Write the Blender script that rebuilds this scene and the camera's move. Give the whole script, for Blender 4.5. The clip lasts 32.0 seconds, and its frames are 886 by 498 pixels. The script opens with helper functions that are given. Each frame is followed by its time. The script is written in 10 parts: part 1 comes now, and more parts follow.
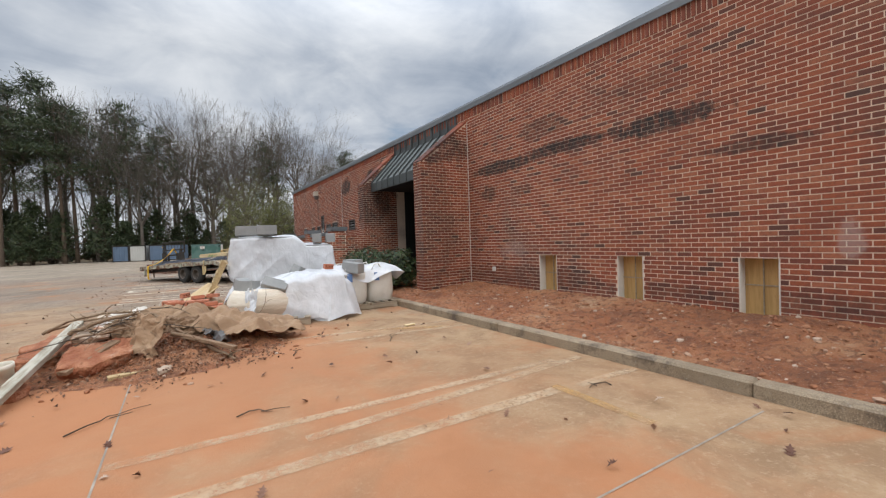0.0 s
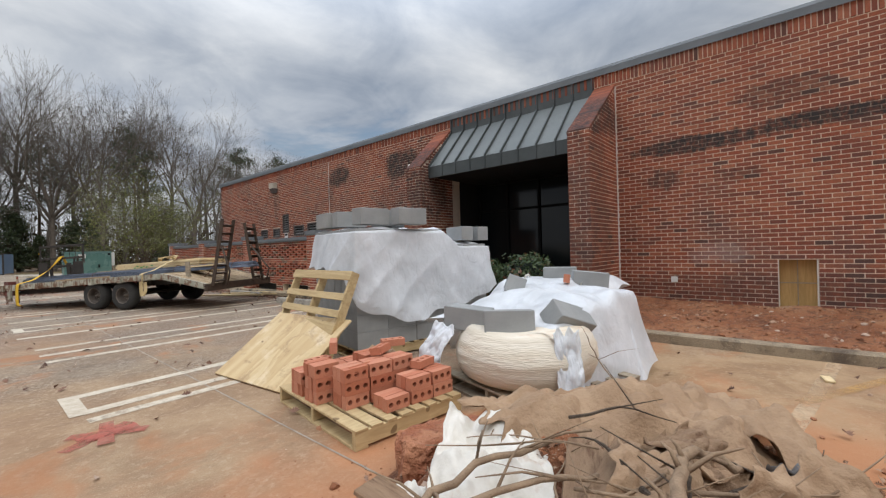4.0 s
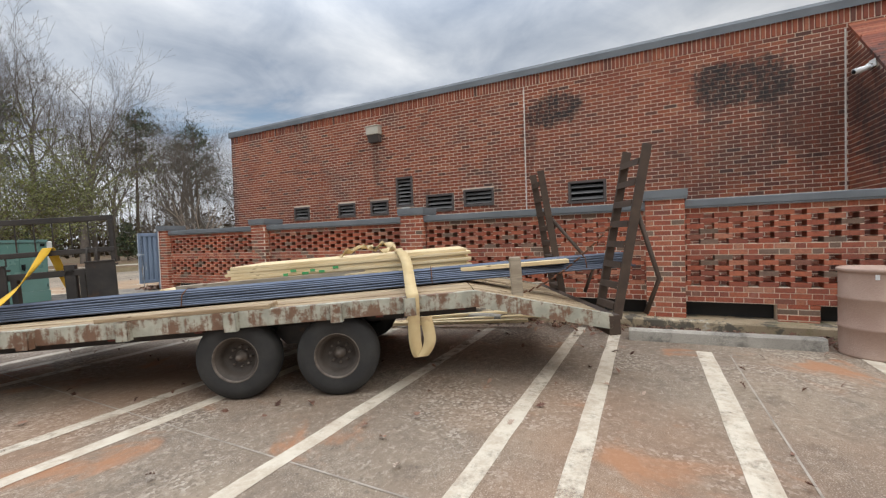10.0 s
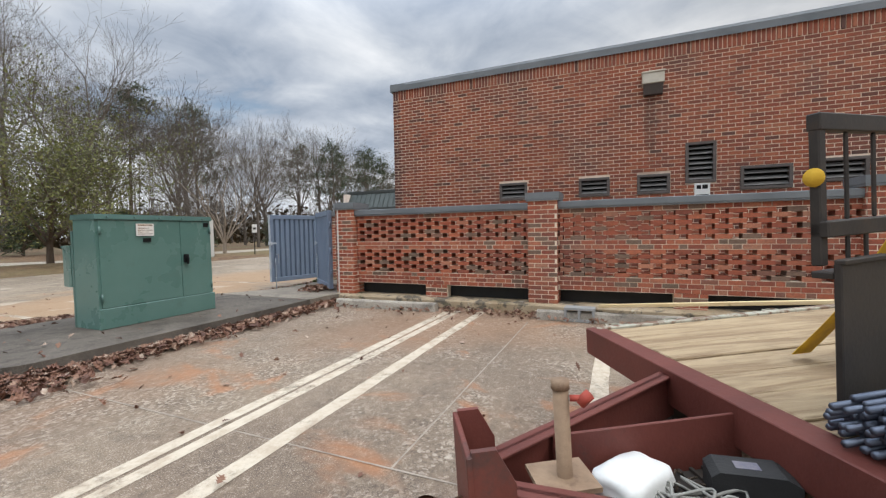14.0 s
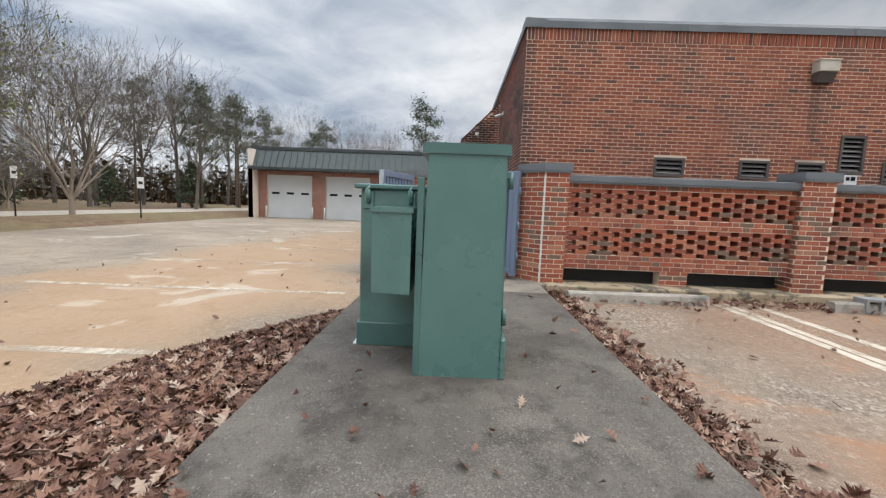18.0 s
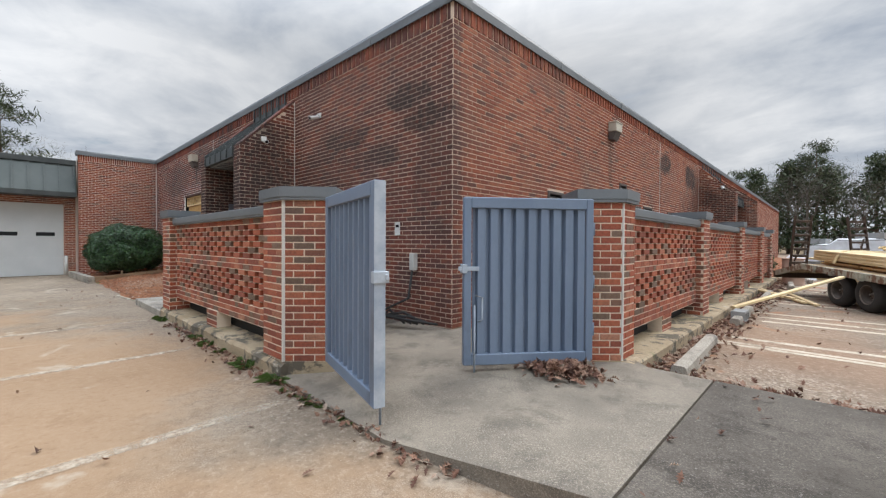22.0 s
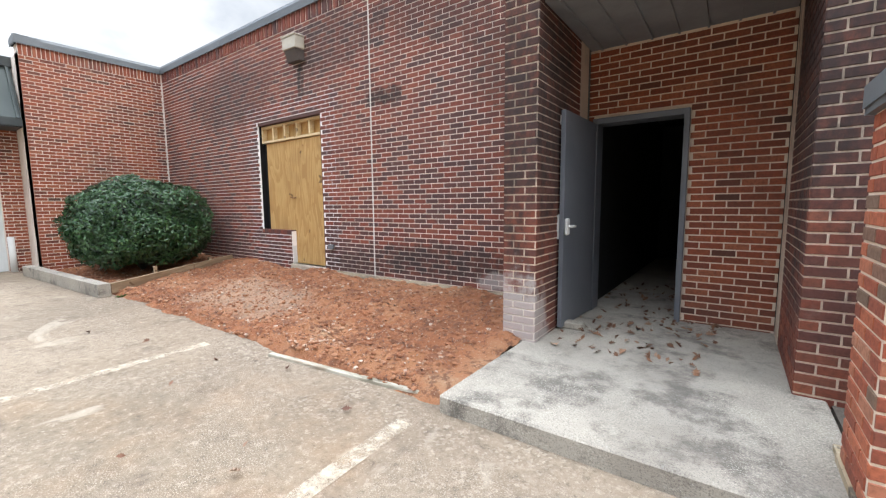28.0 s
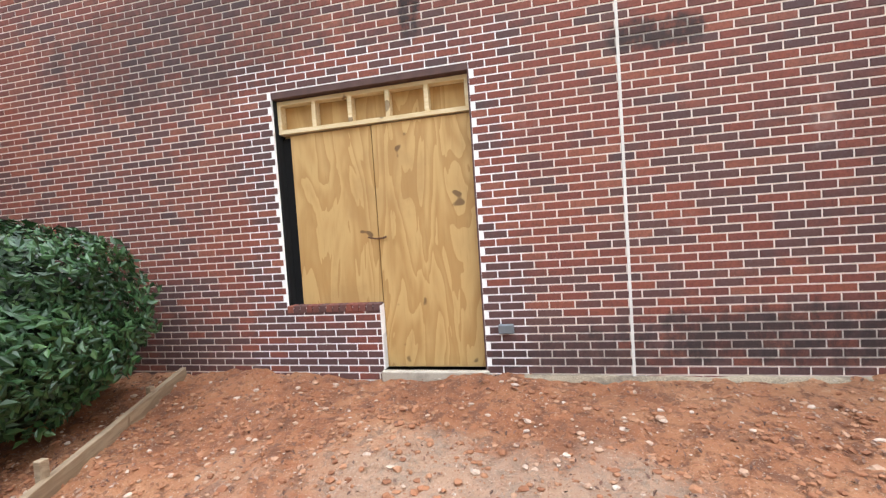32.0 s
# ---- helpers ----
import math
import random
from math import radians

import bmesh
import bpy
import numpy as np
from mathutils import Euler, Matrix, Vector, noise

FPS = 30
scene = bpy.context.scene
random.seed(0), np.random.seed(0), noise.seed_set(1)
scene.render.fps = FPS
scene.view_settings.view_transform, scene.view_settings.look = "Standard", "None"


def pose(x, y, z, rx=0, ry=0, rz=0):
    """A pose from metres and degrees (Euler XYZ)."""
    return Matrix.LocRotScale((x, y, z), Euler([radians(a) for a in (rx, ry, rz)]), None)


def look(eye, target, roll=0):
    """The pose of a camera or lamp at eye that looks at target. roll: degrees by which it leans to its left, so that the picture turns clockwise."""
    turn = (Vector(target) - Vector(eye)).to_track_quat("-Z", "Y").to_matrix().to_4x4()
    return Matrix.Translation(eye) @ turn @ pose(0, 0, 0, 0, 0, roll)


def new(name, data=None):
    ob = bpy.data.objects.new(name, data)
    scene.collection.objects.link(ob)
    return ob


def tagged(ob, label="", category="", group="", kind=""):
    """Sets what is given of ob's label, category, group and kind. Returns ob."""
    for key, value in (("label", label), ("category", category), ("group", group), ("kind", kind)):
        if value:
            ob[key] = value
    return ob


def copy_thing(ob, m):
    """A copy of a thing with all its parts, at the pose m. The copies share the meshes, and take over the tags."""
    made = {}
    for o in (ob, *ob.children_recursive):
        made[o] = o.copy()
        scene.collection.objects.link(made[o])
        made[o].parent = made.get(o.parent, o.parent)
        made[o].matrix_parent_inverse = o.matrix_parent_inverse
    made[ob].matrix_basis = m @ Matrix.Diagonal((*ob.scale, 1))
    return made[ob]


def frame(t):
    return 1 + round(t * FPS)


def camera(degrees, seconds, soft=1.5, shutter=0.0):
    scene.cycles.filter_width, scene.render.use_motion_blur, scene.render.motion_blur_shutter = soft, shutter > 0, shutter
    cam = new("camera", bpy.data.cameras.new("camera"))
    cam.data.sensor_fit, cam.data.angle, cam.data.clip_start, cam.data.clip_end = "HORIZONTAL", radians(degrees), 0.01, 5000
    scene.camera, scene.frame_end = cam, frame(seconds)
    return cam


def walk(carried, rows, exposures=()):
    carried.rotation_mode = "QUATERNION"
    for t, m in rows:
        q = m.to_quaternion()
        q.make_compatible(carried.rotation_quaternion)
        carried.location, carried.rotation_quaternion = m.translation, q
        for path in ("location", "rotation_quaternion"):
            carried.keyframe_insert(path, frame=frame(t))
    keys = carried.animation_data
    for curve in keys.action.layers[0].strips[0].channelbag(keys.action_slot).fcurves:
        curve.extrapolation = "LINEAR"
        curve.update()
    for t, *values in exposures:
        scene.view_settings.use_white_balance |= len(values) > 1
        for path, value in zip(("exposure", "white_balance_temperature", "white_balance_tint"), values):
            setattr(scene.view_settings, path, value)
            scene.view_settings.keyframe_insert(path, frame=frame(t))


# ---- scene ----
cam = camera(95.0, 32.0, 1.25)
PATH = [
    (0, (0.038, 1.758, 1.298), (1.125, 3.436, 1.257), -1.9),
    (0.5, (-0.504, 2.444, 1.309), (0.67, 4.061, 1.235), 0.0),
    (1, (-0.999, 3.182, 1.316), (0.176, 4.799, 1.259), -2.3),
    (1.5, (-1.353, 3.964, 1.298), (-0.17, 5.572, 1.186), -1.8),
    (2, (-1.557, 4.702, 1.401), (-0.308, 6.262, 1.325), -1.5),
    (2.5, (-1.757, 5.486, 1.416), (-0.449, 6.998, 1.348), -2.4),
    (4.5, (-1.9, 8.25, 1.204), (-0.304, 9.455, 1.226), -1.1),
    (5, (-1.952, 9.036, 1.221), (-0.289, 10.146, 1.241), -1.1),
    (5.5, (-1.977, 9.832, 1.223), (-0.259, 10.856, 1.224), -0.8),
    (6, (-2.031, 10.646, 1.269), (-0.257, 11.569, 1.246), 0.1),
    (6.5, (-1.986, 11.487, 1.24), (-0.223, 12.429, 1.168), -0.4),
    (7, (-2.023, 12.281, 1.252), (-0.218, 13.134, 1.123), -0.4),
    (7.5, (-2.045, 13.105, 1.275), (-0.2, 13.87, 1.17), -0.6),
    (8, (-2.09, 13.908, 1.296), (-0.225, 14.627, 1.244), -1.1),
    (8.5, (-2.074, 14.831, 1.293), (-0.227, 15.6, 1.262), -0.7),
    (9, (-2.058, 15.67, 1.282), (-0.25, 16.524, 1.243), -0.6),
    (9.5, (-2.071, 16.486, 1.299), (-0.283, 17.38, 1.239), -1.2),
    (10, (-2.106, 17.302, 1.318), (-0.322, 18.205, 1.257), -1.9),
    (10.5, (-2.133, 18.198, 1.333), (-0.356, 19.115, 1.287), -2.0),
    (11, (-2.283, 19.068, 1.363), (-0.522, 20.016, 1.328), -0.8),
    (11.5, (-2.306, 19.937, 1.327), (-0.56, 20.909, 1.259), -1.9),
    (12, (-2.306, 20.801, 1.293), (-0.543, 21.74, 1.196), -2.8),
    (12.5, (-2.329, 21.563, 1.298), (-0.515, 22.405, 1.276), -1.1),
    (13, (-2.311, 22.368, 1.291), (-0.453, 23.107, 1.228), -0.5),
    (13.5, (-2.254, 23.161, 1.275), (-0.412, 23.934, 1.189), -0.7),
    (14, (-2.24, 23.908, 1.263), (-0.4, 24.687, 1.179), -1.0),
    (14.5, (-2.187, 24.61, 1.259), (-0.361, 25.424, 1.186), -0.6),
    (15, (-2.222, 25.418, 1.245), (-0.368, 26.16, 1.124), -1.0),
    (15.5, (-2.214, 26.185, 1.256), (-0.381, 26.98, 1.164), -1.7),
    (17.5, (-1.952, 29.229, 1.227), (0.021, 29.5, 1.046), 2.1),
    (18, (-1.779, 29.917, 1.193), (0.209, 29.968, 0.979), 2.2),
    (18.5, (-1.525, 30.513, 1.182), (0.452, 30.311, 0.959), 1.6),
    (19, (-1.115, 31.054, 1.162), (0.782, 30.466, 0.926), 1.2),
    (19.5, (-0.617, 31.505, 1.183), (1.169, 30.633, 0.959), 0.7),
    (20, (-0.06, 31.844, 1.179), (1.628, 30.786, 0.994), 0.7),
    (20.5, (0.372, 32.154, 1.288), (1.965, 30.957, 1.117), 1.2),
    (21, (1.087, 32.367, 1.301), (2.579, 31.041, 1.174), 1.2),
    (21.5, (1.79, 32.555, 1.337), (3.192, 31.131, 1.258), 0.4),
    (22, (2.531, 32.767, 1.299), (3.91, 31.319, 1.271), 0.3),
    (22.5, (3.333, 32.937, 1.295), (4.749, 31.525, 1.243), 0.5),
    (23, (4.139, 33.176, 1.268), (5.6, 31.811, 1.217), 1.4),
    (23.5, (4.922, 33.385, 1.265), (6.392, 32.029, 1.245), 2.1),
    (24, (5.665, 33.559, 1.238), (7.104, 32.17, 1.195), 3.2),
    (24.5, (6.458, 33.646, 1.252), (7.877, 32.239, 1.188), 3.3),
    (25, (7.183, 33.811, 1.269), (8.558, 32.361, 1.176), 3.5),
    (25.5, (7.984, 33.847, 1.188), (9.324, 32.366, 1.072), 3.2),
    (26, (8.704, 33.89, 1.207), (10.012, 32.387, 1.025), 1.1),
    (26.5, (9.454, 33.713, 1.226), (10.738, 32.199, 0.979), -1.1),
    (28.5, (12.108, 32.876, 1.354), (13.225, 31.228, 1.16), -0.1),
    (29, (12.809, 32.652, 1.348), (13.896, 30.981, 1.184), 0.4),
    (29.5, (13.528, 32.581, 1.396), (14.581, 30.887, 1.254), 1.8),
    (30, (14.253, 32.546, 1.39), (15.314, 30.852, 1.335), 1.7),
    (30.5, (14.899, 32.54, 1.411), (15.848, 30.784, 1.279), 1.8),
    (31, (15.534, 32.499, 1.45), (16.32, 30.668, 1.271), 1.9),
    (31.5, (16.114, 32.365, 1.493), (16.737, 30.47, 1.355), 0.5),
    (32, (16.619, 32.126, 1.49), (17.045, 30.173, 1.416), -3.9),
]
walk(cam, [(t, look(eye, target, roll)) for t, eye, target, roll in PATH], [(0, -0.08), (2.5, -0.08), (4.5, -0.22), (8, -0.12), (11, 0.08), (15, 0.08), (18, 0.22), (20, 0.27), (22, 0.26), (25, 0.58), (26.5, 0.7), (29, 1.24), (30, 1.22), (32, 1.4)])

# ---------- world and light ----------
EXPOSURE = 0.0
scene.view_settings.exposure = EXPOSURE
world = bpy.data.worlds.new("sky")
scene.world = world
world.use_nodes = True
SUN_EL, SUN_AZ = radians(42), radians(200)


class Nodes:
    """Short calls to wire a node tree."""

    def __init__(self, tree):
        self.t = tree
        self.runs = None

    def node(self, kind):
        return self.t.nodes.new(kind)

    def vec(self, op):
        n = self.node("ShaderNodeVectorMath")
        n.operation = op
        return n

    def put(self, sock, v):
        if isinstance(v, bpy.types.NodeSocket):
            self.t.links.new(v, sock)
        elif v is not None:
            sock.default_value = v

    def math(self, op, a, b=None, c=None, clamp=False):
        n = self.node("ShaderNodeMath")
        n.operation, n.use_clamp = op, clamp
        for s, v in zip(n.inputs, (a, b, c)):
            self.put(s, v)
        return n.outputs[0]

    def mix(self, fac, a, b, kind="MIX"):
        n = self.node("ShaderNodeMix")
        n.data_type, n.blend_type = "RGBA", kind
        self.put(n.inputs[0], fac)
        self.put(n.inputs[6], col(a))
        self.put(n.inputs[7], col(b))
        return n.outputs[2]

    def noise(self, vec, scale, detail=4, rough=0.55, dist=0.0):
        n = self.node("ShaderNodeTexNoise")
        self.put(n.inputs["Vector"], vec)
        n.inputs["Scale"].default_value = scale
        n.inputs["Detail"].default_value = detail
        n.inputs["Roughness"].default_value = rough
        n.inputs["Distortion"].default_value = dist
        return n.outputs[0]

    def step(self, v, lo, hi, a=0.0, b=1.0):
        n = self.node("ShaderNodeMapRange")
        n.interpolation_type = "SMOOTHSTEP"
        for s, x in zip(n.inputs, (v, lo, hi, a, b)):
            self.put(s, x)
        return n.outputs[0]

    def ramp(self, v, stops):
        n = self.node("ShaderNodeValToRGB")
        e = n.color_ramp.elements
        while len(e) < len(stops):
            e.new(0.5)
        for el, (p, c) in zip(e, stops):
            el.position, el.color = p, col(c)
        self.put(n.inputs[0], v)
        return n.outputs[0]

    def pos(self, scale=(1, 1, 1), obj=False):
        if obj:
            src = self.node("ShaderNodeTexCoord").outputs["Object"]
        else:
            src = self.node("ShaderNodeNewGeometry").outputs["Position"]
        if scale == (1, 1, 1):
            return src
        n = self.vec("MULTIPLY")
        self.put(n.inputs[0], src)
        n.inputs[1].default_value = scale
        return n.outputs[0]

    def blob(self, centre, radius, wob=0.35, scale=1.5, drips=0.0):
        """1 within an uneven patch round centre, 0 outside; drips: how far it runs down in streaks."""
        n = self.vec("SUBTRACT")
        self.put(n.inputs[0], self.pos())
        n.inputs[1].default_value = centre
        d = self.vec("DIVIDE")
        self.put(d.inputs[0], n.outputs[0])
        d.inputs[1].default_value = radius
        ln = self.vec("LENGTH")
        self.put(ln.inputs[0], d.outputs[0])
        nz = self.noise(self.pos(), scale, 6, 0.65)
        v = self.math("ADD", ln.outputs[1], self.math("MULTIPLY", self.math("SUBTRACT", nz, 0.5), wob * 4))
        if drips:
            v = self.math("ADD", v, self.math("MULTIPLY", self.math("SUBTRACT", self.streaks(), 0.5), drips * 4))
            return self.step(v, 1.05, 0.62)
        return self.step(v, 1.15, 0.55)

    def streaks(self):
        """Short vertical runs, shared by all the stains of a material."""
        if self.runs is None:
            a = self.noise(self.pos((7, 7, 2.2)), 1.0, 5, 0.7)
            b = self.noise(self.pos(), 9.0, 4, 0.7)
            self.runs = self.math("ADD", self.math("MULTIPLY", a, 0.55), self.math("MULTIPLY", b, 0.45))
        return self.runs


def col(c):
    if isinstance(c, bpy.types.NodeSocket) or c is None:
        return c
    if isinstance(c, (int, float)):
        return (c, c, c, 1)
    return (*c, 1) if len(c) == 3 else c


def build_sky():
    k = Nodes(world.node_tree)
    world.node_tree.nodes.clear()
    sky = k.node("ShaderNodeTexSky")
    sky.sky_type, sky.sun_disc = "NISHITA", False
    sky.sun_elevation, sky.sun_rotation = SUN_EL, SUN_AZ
    sky.air_density, sky.dust_density = 1.2, 2.0
    d = k.node("ShaderNodeTexCoord").outputs["Generated"]
    sep = k.node("ShaderNodeSeparateXYZ")
    k.put(sep.inputs[0], d)
    z = k.math("MAXIMUM", sep.outputs[2], 0.0)
    h = k.math("ADD", z, 0.16)
    comb = k.node("ShaderNodeCombineXYZ")
    k.put(comb.inputs[0], k.math("DIVIDE", sep.outputs[0], h))
    k.put(comb.inputs[1], k.math("DIVIDE", sep.outputs[1], h))
    n1 = k.noise(comb.outputs[0], 0.80, 9, 0.55, 0.4)
    n2 = k.noise(comb.outputs[0], 0.30, 5, 0.5)
    n3 = k.noise(comb.outputs[0], 2.4, 7, 0.58, 0.6)
    v = k.math("ADD", k.math("ADD", k.math("MULTIPLY", n1, 0.62), k.math("MULTIPLY", n2, 0.45)), k.math("MULTIPLY", n3, 0.24))
    cloud = k.ramp(v, [(0.53, (0.285, 0.335, 0.415)), (0.605, (0.42, 0.465, 0.535)), (0.67, (0.57, 0.605, 0.655)), (0.76, (0.76, 0.78, 0.81))])
    low = k.step(z, 0.0, 0.14)
    cloud = k.mix(low, (0.60, 0.635, 0.68), cloud)
    gap = k.step(n1, 0.40, 0.31)
    east = k.step(sep.outputs[0], 0.0, 0.6)
    gap = k.math("MULTIPLY", k.math("MULTIPLY", gap, 0.8), east)
    bg1 = k.node("ShaderNodeBackground")
    k.put(bg1.inputs[0], sky.outputs[0])
    bg1.inputs[1].default_value = 0.10
    bg2 = k.node("ShaderNodeBackground")
    k.put(bg2.inputs[0], cloud)
    bg2.inputs[1].default_value = 1.0
    # an overcast sky is some three times brighter overhead than at its edge
    lift = k.math("ADD", 1.0, k.math("MULTIPLY", k.step(z, 0.38, 1.0), 4.0))
    # the cloud is thinner and brighter towards the north
    k.put(bg2.inputs[1], k.math("MULTIPLY", k.math("MULTIPLY", lift, k.step(sep.outputs[1], -0.55, 0.75, 0.90, 1.18)), k.step(k.math("SUBTRACT", sep.outputs[0], sep.outputs[1]), 0.85, 1.35, 1.0, 0.80)))
    mx = k.node("ShaderNodeMixShader")
    k.put(mx.inputs[0], gap)
    k.put(mx.inputs[1], bg2.outputs[0])
    k.put(mx.inputs[2], bg1.outputs[0])
    out = k.node("ShaderNodeOutputWorld")
    k.put(out.inputs[0], mx.outputs[0])


build_sky()
sun = new("sun", bpy.data.lights.new("sun", "SUN"))
sun.data.energy, sun.data.angle, sun.data.color = 0.7, radians(20), (1.0, 0.95, 0.88)
sun.matrix_world = Matrix.Translation((0, 0, 60)) @ Vector((math.sin(SUN_AZ) * math.cos(SUN_EL), math.cos(SUN_AZ) * math.cos(SUN_EL), math.sin(SUN_EL))).to_track_quat("Z", "Y").to_matrix().to_4x4()

# ---------- materials ----------


def material(name, colour=None, rough=0.7, metal=0.0, bump=None, bump_d=0.01, make=None, spec=0.4, **extra):
    """A procedural material. make(k) returns colour, and perhaps roughness and height."""
    m = bpy.data.materials.new(name)
    m.use_nodes = True
    k = Nodes(m.node_tree)
    b = m.node_tree.nodes["Principled BSDF"]
    b.inputs["Roughness"].default_value = rough
    b.inputs["Metallic"].default_value = metal
    b.inputs["Specular IOR Level"].default_value = spec
    c, r, h = colour, None, None
    if make:
        res = make(k)
        res = res if isinstance(res, tuple) and isinstance(res[0], bpy.types.NodeSocket) else (res,)
        c = res[0]
        r = res[1] if len(res) > 1 else None
        h = res[2] if len(res) > 2 else None
    k.put(b.inputs["Base Color"], col(c))
    k.put(b.inputs["Roughness"], r)
    if h is not None:
        bp = k.node("ShaderNodeBump")
        bp.inputs["Strength"].default_value = 1.0
        bp.inputs["Distance"].default_value = bump_d
        k.put(bp.inputs["Height"], h)
        k.put(b.inputs["Normal"], bp.outputs[0])
    for key, v in extra.items():
        b.inputs[key.replace("_", " ")].default_value = v
    return m


def mottled(name, a, b, scale=6.0, rough=0.75, fine=60.0, dirt=None, metal=0.0, bump_d=0.002, stretch=(1, 1, 1), obj=True, spread=0.25, spec=0.4):
    """Two tones at two scales, with fine grain and relief."""
    def make(k):
        p = k.pos(stretch, obj=obj)
        n1 = k.noise(p, scale, 5, 0.6)
        n2 = k.noise(p, fine, 3, 0.6)
        c = k.mix(k.step(n1, 0.5 - spread, 0.5 + spread), a, b)
        c = k.mix(k.math("MULTIPLY", n2, 0.35), c, tuple(0.55 * (x + y) / 2 for x, y in zip(a, b)))
        if dirt:
            c = k.mix(k.math("MULTIPLY", k.step(k.noise(p, scale * 0.6, 6, 0.7), 0.56, 0.72), 0.8), c, dirt)
        rr = k.math("ADD", k.math("MULTIPLY", n1, 0.25), rough - 0.12)
        return c, rr, k.math("ADD", n2, k.math("MULTIPLY", n1, 0.5))
    return material(name, make=make, rough=rough, metal=metal, bump_d=bump_d, spec=spec)


BRICK_TONES = [(0.0, (0.090, 0.042, 0.030)), (0.04, (0.15, 0.050, 0.032)), (0.12, (0.215, 0.060, 0.033)), (0.5, (0.28, 0.072, 0.034)), (0.8, (0.33, 0.092, 0.041)), (1.0, (0.38, 0.135, 0.070))]


def wall_stains(k, c, amount=1.0):
    """Soot and algae on the old brickwork, where the roof edge leaks."""
    soot = (0.024, 0.019, 0.018)
    broken = k.math("ADD", 0.46, k.math("MULTIPLY", k.step(k.noise(k.pos((1, 1, 0.6)), 11, 5, 0.75), 0.36, 0.58), 0.54))
    for centre, radius, f in (
        # west wall: leaks under the coping, and the long band over the basement windows
        ((6.2, 18.95, 3.78), (0.8, 0.62, 0.38), 1.0), ((6.2, 19.45, 3.2), (0.8, 0.16, 0.8), 0.5), ((6.2, 15.85, 3.72), (0.8, 0.90, 0.50), 1.0),
        ((6.2, 15.0, 3.1), (0.8, 0.75, 1.0), 0.55), ((6.2, 16.2, 2.5), (0.8, 1.1, 0.7), 0.35), ((6.2, 23.3, 3.2), (0.8, 0.13, 0.62), 0.5),
        ((6.2, 8.75, 2.93), (0.8, 1.25, 0.16), 1.0), ((6.2, 7.0, 3.02), (0.8, 1.35, 0.14), 1.0), ((6.2, 5.1, 2.98), (0.8, 1.0, 0.18), 1.0),
        ((6.2, 9.25, 2.38), (0.8, 0.42, 0.24), 0.75), ((6.2, 8.1, 2.33), (0.8, 0.40, 0.15), 0.55), ((6.2, 3.9, 2.40), (0.8, 0.85, 0.10), 0.75), ((6.2, 2.7, 2.3), (0.8, 0.5, 0.08), 0.5),
        ((6.2, 7.6, 3.50), (0.8, 0.7, 0.22), 0.55), ((6.2, 5.6, 3.65), (0.8, 0.8, 0.18), 0.35), ((6.2, 8.3, 0.45), (0.8, 2.4, 0.3), 0.5), ((6.2, 3.4, 0.4), (0.8, 3.0, 0.18), 0.5), ((6.2, 0.5, 3.2), (0.8, 2.0, 0.3), 0.45),
        # fins of the two entrances
        ((5.2, 10.2, 1.6), (0.7, 0.6, 2.2), 0.5), ((5.3, 14.3, 2.9), (0.9, 0.6, 1.2), 0.8), ((5.4, 10.2, 3.6), (0.9, 0.5, 0.6), 0.75),
        ((11.0, 29.4, 2.6), (0.6, 0.9, 2.0), 0.85), ((13.0, 29.5, 2.6), (0.4, 0.7, 2.2), 0.85),
        # north wall
        ((7.2, 28.7, 3.50), (0.55, 0.8, 0.22), 0.85), ((6.75, 28.7, 3.12), (0.55, 0.8, 0.20), 0.85), ((7.75, 28.7, 2.70), (0.5, 0.8, 0.22), 0.6), ((8.9, 28.7, 3.15), (0.9, 0.8, 0.22), 0.65), ((9.5, 28.7, 2.6), (1.2, 0.8, 0.6), 0.45), ((6.6, 28.7, 2.2), (0.5, 0.8, 0.9), 0.4),
        ((17.52, 28.7, 3.40), (0.12, 0.8, 0.34), 0.97), ((15.55, 28.7, 2.90), (0.42, 0.8, 0.15), 0.85), ((14.6, 28.7, 0.60), (1.5, 0.8, 0.26), 0.75), ((16.3, 28.7, 0.42), (0.9, 0.8, 0.20), 0.55),
        ((14.4, 28.7, 3.9), (1.6, 0.8, 0.6), 0.5), ((16.6, 28.7, 3.9), (1.2, 0.8, 0.5), 0.55), ((19.8, 28.7, 3.5), (1.9, 0.8, 0.7), 0.5), ((21.6, 28.7, 0.8), (1.4, 0.8, 0.8), 0.45), ((13.5, 28.7, 3.0), (0.7, 0.8, 1.0), 0.5), ((10.8, 31.0, 0.9), (0.25, 0.5, 0.9), 0.75),
    ):
        c = k.mix(k.math("MULTIPLY", k.math("MULTIPLY", k.blob(centre, radius, 0.30, 1.5, 0.42), broken), f * amount), c, soot)
    # limewash left on the foot of the fin and the wall beside it, and pale bloom under the windows
    for centre, radius, f in (((12.98, 29.75, 0.15), (0.4, 0.35, 0.62), 0.55), ((13.75, 28.7, 0.38), (0.34, 0.8, 0.13), 0.40), ((6.2, 3.05, 1.15), (0.8, 0.12, 0.24), 0.22), ((6.2, 8.4, 1.05), (0.8, 0.45, 0.2), 0.14)):
        c = k.mix(k.math("MULTIPLY", k.blob(centre, radius, 0.30, 3.0, 0.45), f), c, (0.60, 0.57, 0.54))
    return c


